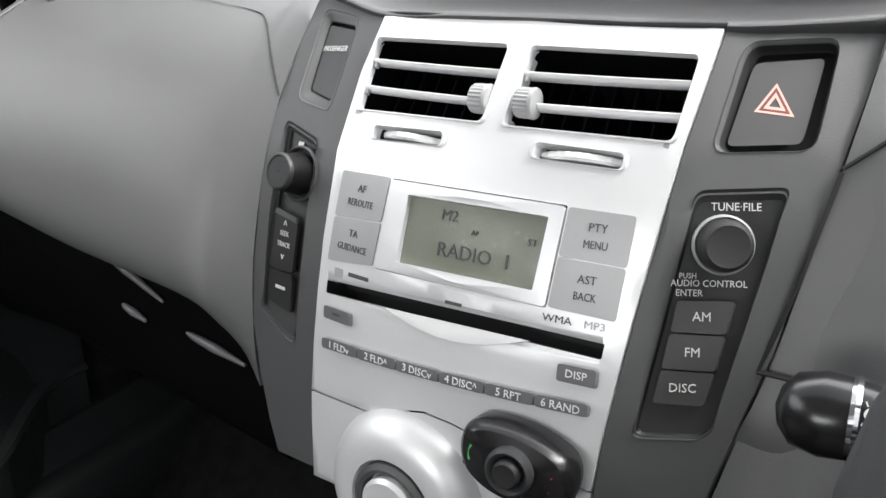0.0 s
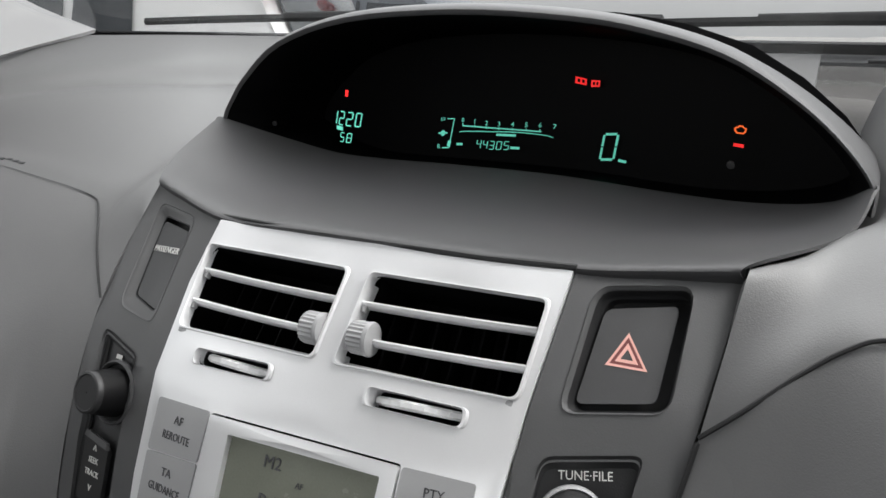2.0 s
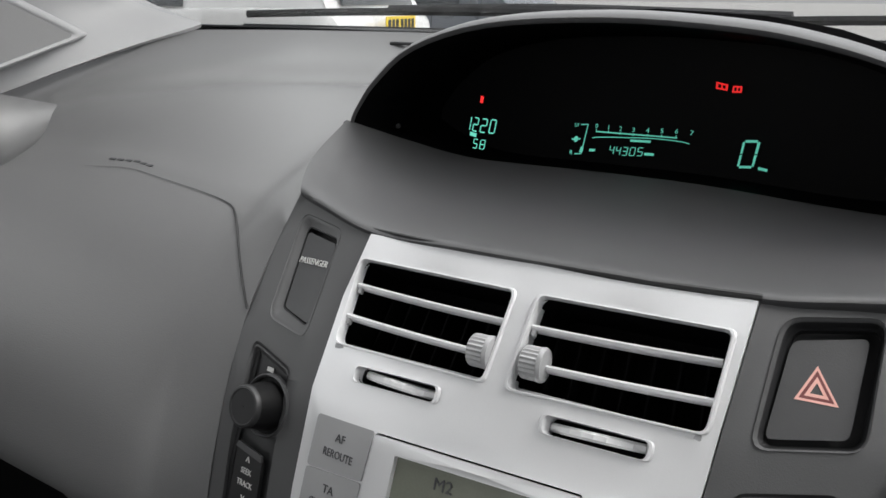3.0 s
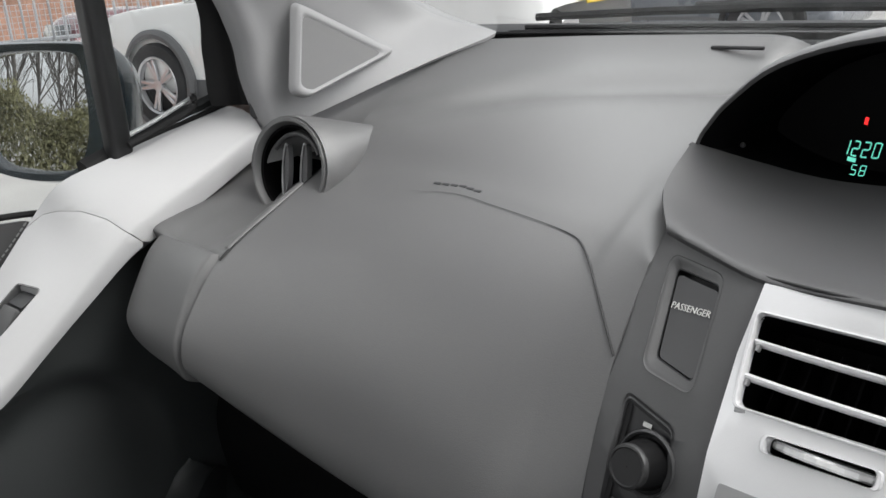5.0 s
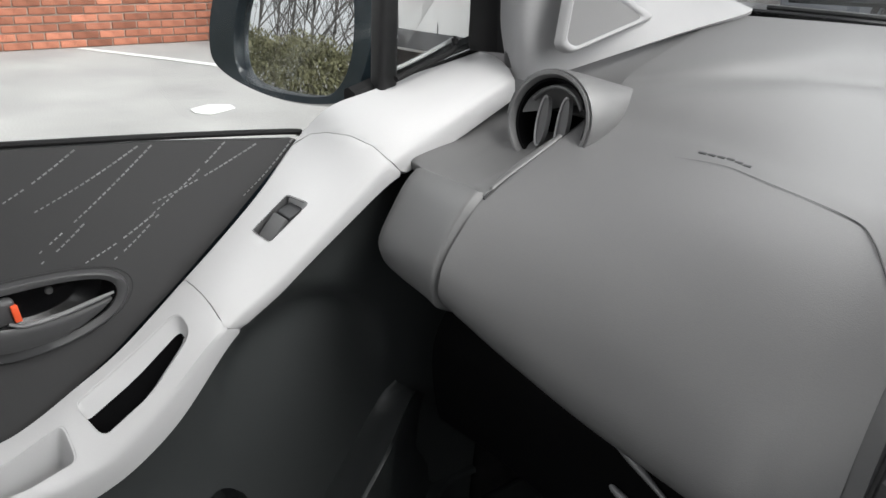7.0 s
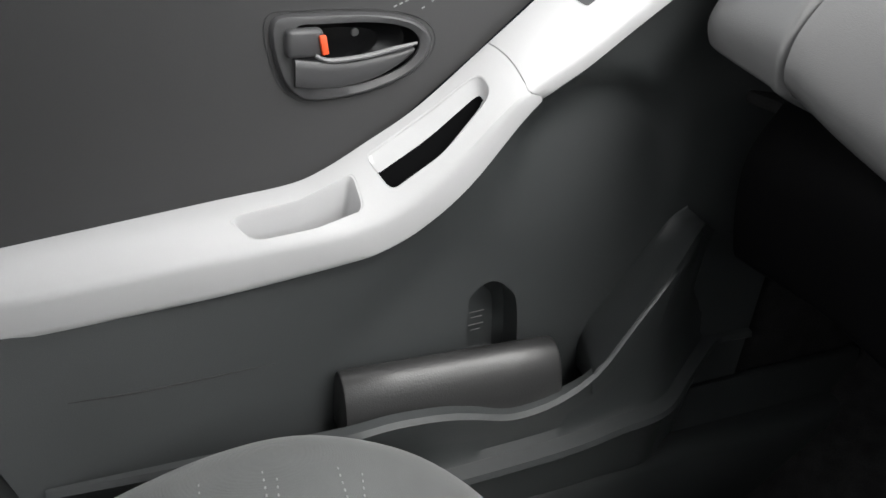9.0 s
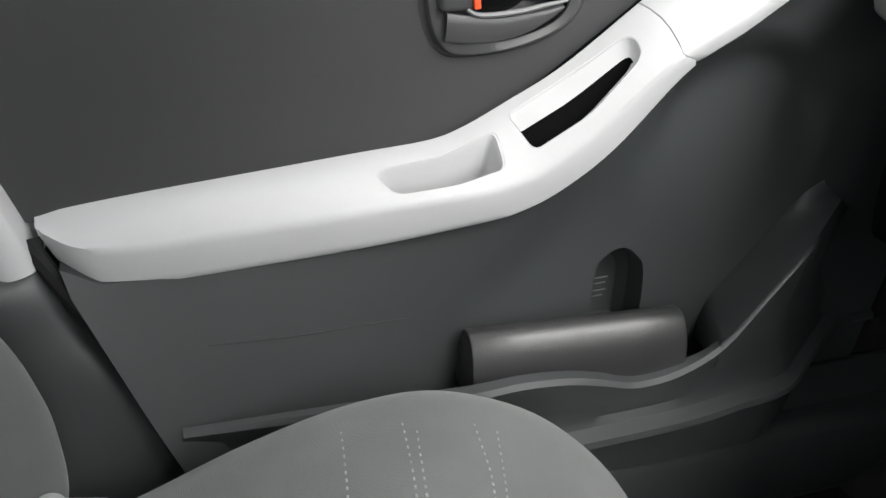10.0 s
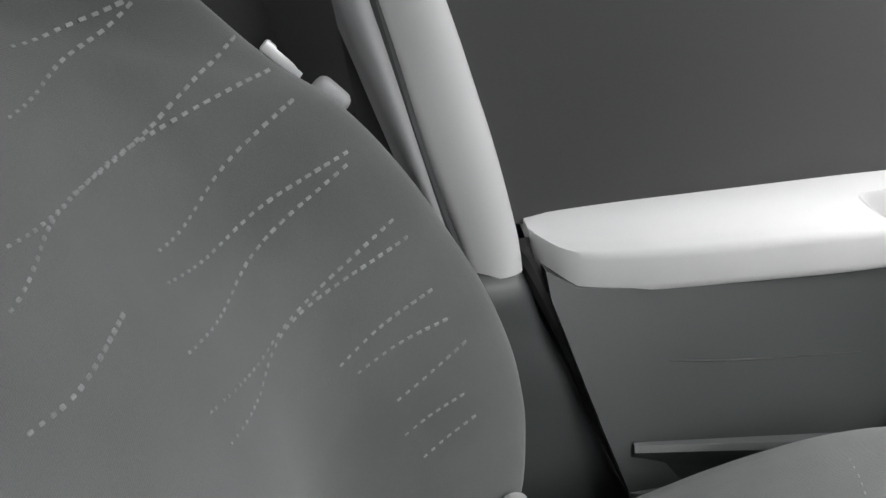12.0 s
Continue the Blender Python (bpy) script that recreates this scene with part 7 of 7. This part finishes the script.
# ---- parked cars ----
def car(name, label, m, paint, kind, group="parked cars"):
    """A parked car heading along its own +x, standing on z = 0: shell, glass, wheels, lamps and bumpers."""
    L, W, H, wb, r, clad = kind["L"], kind["W"], kind["H"], kind["wb"], kind["r"], kind.get("clad", False)
    c = new(name)
    c.matrix_basis = m
    tagged(c, label, "car", group)
    hw = W / 2
    fo = L / 2 - 0.05
    belt, bonnet = kind["belt"], kind["bonnet"]
    secs = []
    for x, zl, zh, k in ((fo, 0.45, 0.60, 0.70), (fo - 0.04, 0.30, bonnet - 0.16, 0.86), (fo - 0.25, 0.24, bonnet - 0.06, 0.97), (fo - 0.9, 0.22, bonnet, 1.0), (fo - 1.25, 0.22, belt - 0.02, 1.0), (0.0, 0.22, belt, 1.0), (-fo + 0.9, 0.22, belt + 0.02, 1.0), (-fo + 0.25, 0.26, belt + 0.02, 0.97), (-fo + 0.05, 0.34, belt - 0.04, 0.90), (-fo, 0.45, belt - 0.15, 0.84)):
        w = hw * k
        secs.append([Vector((x, s * a, z)) for s, a, z in ((-1, w * 0.86, zl), (-1, w * 0.97, zl + 0.10), (-1, w, (zl + zh) / 2), (-1, w * 0.97, zh - 0.08), (-1, w * 0.86, zh), (0, 0.0, zh + 0.02), (1, w * 0.86, zh), (1, w * 0.97, zh - 0.08), (1, w, (zl + zh) / 2), (1, w * 0.97, zl + 0.10), (1, w * 0.86, zl))])
    bm = smooth_loft(secs, 4, 3)
    body = part("body", bm, paint, None)
    body.parent = c
    top = []
    for x, z, k in ((fo - 1.15, belt - 0.03, 0.88), (fo - 1.75, H - 0.10, 0.74), (fo - 2.2, H, 0.72), (-fo + 1.2, H - 0.01, 0.71), (-fo + 0.45, H - 0.10, 0.68), (-fo + 0.10, belt, 0.80)):
        w = hw * k
        wb2 = hw * 0.90
        top.append([Vector((x, -wb2, belt - 0.03)), Vector((x, -(w + wb2) / 2, (belt + z) / 2)), Vector((x, -w, z - 0.02)), Vector((x, 0, z + 0.015)), Vector((x, w, z - 0.02)), Vector((x, (w + wb2) / 2, (belt + z) / 2)), Vector((x, wb2, belt - 0.03))])
    roof = part("roof", smooth_loft(top, 4, 3), paint, None)
    roof.parent = c
    for s in (-1, 1):
        for x0, x1 in ((fo - 1.85, fo - 2.55), (fo - 2.62, -fo + 1.15)):
            b = bmesh.new()
            plate(b, [Vector((x0 + (0.35 if x0 > 0.3 else 0), s * hw * 0.905, belt + 0.02)), Vector((x1, s * hw * 0.905, belt + 0.02)), Vector((x1 + 0.02, s * hw * 0.775, H - 0.13)), Vector((x0 - 0.02, s * hw * 0.775, H - 0.13))], 0.006, (0, s, 0.3))
            part("side_window", b, M_TINT, None, "dark side glass", False).parent = c
        for x in (fo - 0.95 - 0.62, -0.25 + 0.0):
            b = rbox((0.008, 0.006, belt - 0.42), 0.002, pose(x, s * hw * 0.992, belt - 0.05 - (belt - 0.42) / 2), 1)
            part("door_gap", b, M_BLACK, None).parent = c
        for x in (-0.05, -1.0):
            part("door_handle", rbox((0.19, 0.03, 0.03), 0.01, pose(x, s * hw * 0.995, belt - 0.12), 2), paint, None).parent = c
        part("side_strip", rbox((wb - 0.75, 0.02, 0.14 if clad else 0.05), 0.008, pose(0.02, s * hw * 0.985, 0.33 if clad else 0.48), 2), M_CLAD, None).parent = c
        part("wing_mirror", rbox((0.10, 0.20, 0.13), 0.04, pose(fo - 1.55, s * (hw + 0.09), belt + 0.07), 3), paint, None).parent = c
        part("tail_lamp", rbox((0.16, 0.34, 0.15), 0.05, pose(-fo + 0.05, s * hw * 0.72, belt + kind.get("lamp", -0.10)), 3), M_TAIL, None, "red tail lamp").parent = c
        part("headlamp", rbox((0.25, 0.30, 0.14), 0.05, pose(fo - 0.15, s * hw * 0.68, bonnet - 0.17), 3), M_CHROME, None).parent = c
        for x in (wb / 2, -wb / 2):
            wm = pose(x, s * (hw - 0.06), r) @ pose(0, 0, 0, -90 * s, 0, 0)
            arch = [(r * 1.20, -0.06), (r * 1.22, 0.10), (r * 1.12, 0.122), (r * 1.02, 0.118)]
            part("wheel_arch", lathe(arch, pose(x, s * (hw - 0.075), r + 0.03) @ pose(0, 0, 0, -90 * s, 0, 0), 40, cap=False), M_CLAD if clad else M_BLACK, None).parent = c
            tyre = part("wheel", lathe([(r * 0.3, -0.10), (r * 0.95, -0.105), (r, -0.08), (r, 0.08), (r * 0.95, 0.105), (r * 0.70, 0.105), (r * 0.66, 0.09), (r * 0.64, 0.02), (r * 0.1, 0.0)], wm, 40), M_TYRE, None)
            tyre.parent = c
            b = lathe([(r * 0.70, 0.095), (r * 0.68, 0.108), (r * 0.63, 0.100), (r * 0.62, 0.06)], wm, 40, cap=False)
            for k in range(5):
                a = k * 2 * math.pi / 5
                for da in (-0.13, 0.13):
                    rbox((r * 0.52, 0.035, 0.03), 0.008, wm @ pose(0, 0, 0.08, 0, 0, math.degrees(a + da)) @ pose(r * 0.36, 0, 0), 1, b)
            lathe([(r * 0.14, 0.06), (r * 0.14, 0.10), (r * 0.02, 0.105)], wm, 20, b)
            part("alloy_rim", b, M_ALLOY, tyre)
    part("rear_bumper", rbox((0.18, W * 0.93, 0.22), 0.07, pose(-fo + 0.02, 0, 0.48), 4), paint, None).parent = c
    part("front_bumper", rbox((0.20, W * 0.90, 0.24), 0.08, pose(fo - 0.05, 0, 0.46), 4), paint, None).parent = c
    part("rear_glass", rbox((0.02, W * 0.66, 0.34), 0.01, pose(-fo + 0.17, 0, belt + 0.19, 0, 24, 0), 2), M_TINT, None).parent = c
    pl2 = part("number_plate", rbox((0.012, 0.52, 0.11), 0.004, pose(-fo - 0.055, 0, kind.get("plate", 0.78)), 1), M_PLATE, None, "yellow plate with dark bars")
    pl2.parent = c
    for k in range(7):
        part("plate_bar", rbox((0.004, 0.045, 0.07), 0, pose(-fo - 0.062, -0.20 + k * 0.066 + (0.02 if k > 3 else 0), kind.get("plate", 0.78)), 1), M_BLACK, pl2, smooth=False)
    part("badge_bar", rbox((0.006, 0.26, 0.045), 0.004, pose(-fo - 0.012, hw * 0.48, belt - 0.25), 1), M_CHROME, None).parent = c
    return c


suv = dict(L=4.35, W=1.80, H=1.66, wb=2.62, r=0.345, belt=1.02, bonnet=0.98, clad=True, plate=0.93, lamp=0.42)
hatch = dict(L=3.95, W=1.72, H=1.47, wb=2.50, r=0.305, belt=0.93, bonnet=0.88)
a = math.degrees(math.atan2(3.25 - 3.72, -6.4 + 3.8))
mid_n = Vector((-5.1, 3.49, 0))
hd = Vector((math.cos(radians(a)), math.sin(radians(a)), 0))
ctr = mid_n + Vector((hd.y, -hd.x, 0)) * 0.80
car("parked_suv", "white compact suv with dark wheel arch cladding, parked", pose(ctr.x, ctr.y, 0, 0, 0, a), M_CARWHITE, suv)
car("parked_hatchback", "slate grey hatchback with alloy wheels, parked", pose(-4.79, 9.15, 0, 0, 0, 2), M_CARGREY, dict(hatch, r=0.37, belt=1.02, bonnet=0.96, H=1.58, wb=2.6))
car("parked_car", "dark blue car parked behind the fence", pose(-14.0, 3.8, -0.71, 0, 0, 152), M_CARBLUE, hatch)
car("parked_car", "maroon car parked behind the fence", pose(-14.4, 7.7, -0.71, 0, 0, 86), M_CARRED, hatch)
# building beyond
bl = thing("brick_building", (-24, 6, -0.65), "long red brick building beyond the fence", "building")
part("wall", rbox((6, 46, 1.70), 0.02, pose(-26, 8, 0.20), 1), M_FARBRICK, bl, smooth=False)
part("eaves", rbox((6.3, 46.4, 0.22), 0.05, pose(-26, 8, 1.16), 1), M_COPING, bl, smooth=False)
part("roof", smooth_loft([[Vector((x, y, z)) for x, z in ((-22.8, 1.27), (-24.4, 2.6), (-26, 3.6), (-29, 1.3))] for y in (-15, 8, 31)], 2, 2, 0.1), M_SHED, bl)

# ---- hedge and bare trees behind the car ----
def bare_tree(place, height, seed):
    rnd = random.Random(seed)
    t = thing("bare_tree", place, "tall bare winter tree with fine twigs", "tree", "bare trees")
    base = Vector(place)
    trunk, twigs = bmesh.new(), bmesh.new()
    top = base + Vector((rnd.uniform(-0.4, 0.4), rnd.uniform(-0.4, 0.4), height))
    pts = [base.lerp(top, k / 5) + Vector((rnd.uniform(-0.1, 0.1), rnd.uniform(-0.1, 0.1), 0)) * (k > 0) for k in range(6)]
    tube(pts, [0.065, 0.058, 0.048, 0.036, 0.024, 0.010], 7, trunk, 2)
    for i in range(30):
        f = 0.08 + 0.9 * i / 30
        s = base.lerp(top, f)
        a = rnd.uniform(0, 6.28)
        ln = height * (0.36 - 0.20 * f) * rnd.uniform(0.7, 1.2)
        d = Vector((math.cos(a), math.sin(a), rnd.uniform(0.7, 1.6))).normalized()
        e = s + d * ln + Vector((0, 0, 0.1 * ln))
        tube([s, s.lerp(e, 0.5) + Vector((0, 0, -0.05 * ln)), e], [0.034 * (1.1 - f), 0.022 * (1.1 - f), 0.008], 5, twigs, 2)
        for j in range(7):
            s2 = s.lerp(e, 0.2 + 0.12 * j)
            d2 = (d + Vector((rnd.uniform(-0.8, 0.8), rnd.uniform(-0.8, 0.8), rnd.uniform(0.0, 0.7)))).normalized()
            e2 = s2 + d2 * ln * rnd.uniform(0.25, 0.5)
            tube([s2, s2.lerp(e2, 0.5) + Vector((0, 0, 0.03)), e2], [0.010, 0.007, 0.004], 4, twigs, 1)
            for k in range(3):
                s3 = s2.lerp(e2, 0.3 + 0.25 * k)
                e3 = s3 + (d2 + Vector((rnd.uniform(-1, 1), rnd.uniform(-1, 1), rnd.uniform(-0.2, 0.8)))).normalized() * ln * 0.2
                tube([s3, e3], [0.006, 0.003], 3, twigs, 1)
    part("trunk", trunk, M_BARK, t)
    part("crown", twigs, M_BARK, t, "spread of fine bare twigs")


for i in range(13):
    az, dist = radians(13 + i * 3.0 + (i * 37 % 5) * 0.5), 10.5 + (i * 53 % 7) * 0.8
    bare_tree((-0.86 - dist * math.sin(az), -0.12 - dist * math.cos(az), 0), 7.0 + (i * 29 % 5) * 0.6, 11 + i)
rnd = random.Random(5)
verts, faces = [], []
for i in range(60000):
    f = rnd.uniform(-0.25, 1.25)
    hump = 1.30 + 0.14 * math.sin(f * 9) + 0.10 * math.sin(f * 23 + 1) + 0.05 * math.sin(f * 61)
    z = rnd.uniform(0.0, 1) ** 0.7 * hump * rnd.choice((1, 1, 1, 1.12))
    c = Vector((-7.4 + 6.6 * f, -4.9 - 3.4 * f, z)) + Vector((-0.46, -0.89, 0)) * rnd.uniform(-0.6, 0.6) * (1 - 0.5 * z / hump)
    a, b = Vector((rnd.uniform(-1, 1), rnd.uniform(-1, 1), rnd.uniform(-1, 1.5))).normalized(), Vector((rnd.uniform(-1, 1), rnd.uniform(-1, 1), rnd.uniform(-1, 1))).normalized()
    s, w = (rnd.uniform(0.026, 0.052), 0.6) if i % 5 else (rnd.uniform(0.08, 0.22), 0.03)
    k = len(verts)
    verts += [c - a * s, c + b * s * w, c + a * s, c - b * s * w]
    faces.append((k, k + 1, k + 2, k + 3))
me = bpy.data.meshes.new("hedge")
me.from_pydata(verts, [], faces)
me.materials.append(M_LEAF)
tagged(new("hedge", me), "scrubby olive hedge along the car park edge", "hedge", kind="stuff")

# ---- brickwork, laid last ----
def brick_mesh(l):
    b = rbox((0.022, l, 0.058), 0.005, None, 1)
    for v in b.verts:
        v.co += Vector((random.uniform(-1, 1), random.uniform(-1, 1), random.uniform(-1, 1))) * 0.0015
    me = bpy.data.meshes.new("brick")
    b.to_mesh(me)
    b.free()
    me.materials.append(M_BRICK)
    return me


def vary_by_object(mat, amount):
    nt = mat.node_tree
    info = nt.nodes.new("ShaderNodeObjectInfo")
    rng = nt.nodes.new("ShaderNodeMapRange")
    rng.inputs["To Min"].default_value, rng.inputs["To Max"].default_value = 1 - amount, 1 + amount
    sc = nt.nodes.new("ShaderNodeVectorMath")
    sc.operation = "SCALE"
    b = nt.nodes["Principled BSDF"]
    old = b.inputs["Base Color"].links[0].from_socket
    nt.links.new(info.outputs["Random"], rng.inputs["Value"])
    nt.links.new(old, sc.inputs[0])
    nt.links.new(rng.outputs[0], sc.inputs["Scale"])
    nt.links.new(sc.outputs[0], b.inputs["Base Color"])


vary_by_object(M_BRICK, 0.38)
full = [brick_mesh(0.215) for _ in range(3)]
COURSE = 0.0710
count = 0
rest = bmesh.new()
for row in range(7):
    y = -7.8 + (0.1125 if row % 2 else 0)
    while y < 15.5:
        m = pose(WX - 0.012 + random.uniform(-0.002, 0.002), y, 0.036 + row * COURSE)
        if -0.6 < y < 4.2 and count < 290:
            ob = hang(new("brick", full[count % 3]), wall)
            ob.matrix_basis = m
            count += 1
        elif -2.5 < y < 10:
            rbox((0.022, 0.215, 0.058), 0, m, 1, rest)
        y += 0.2275
tagged(part("brick_courses", rest, M_BRICK, wall, smooth=False), kind="stuff")
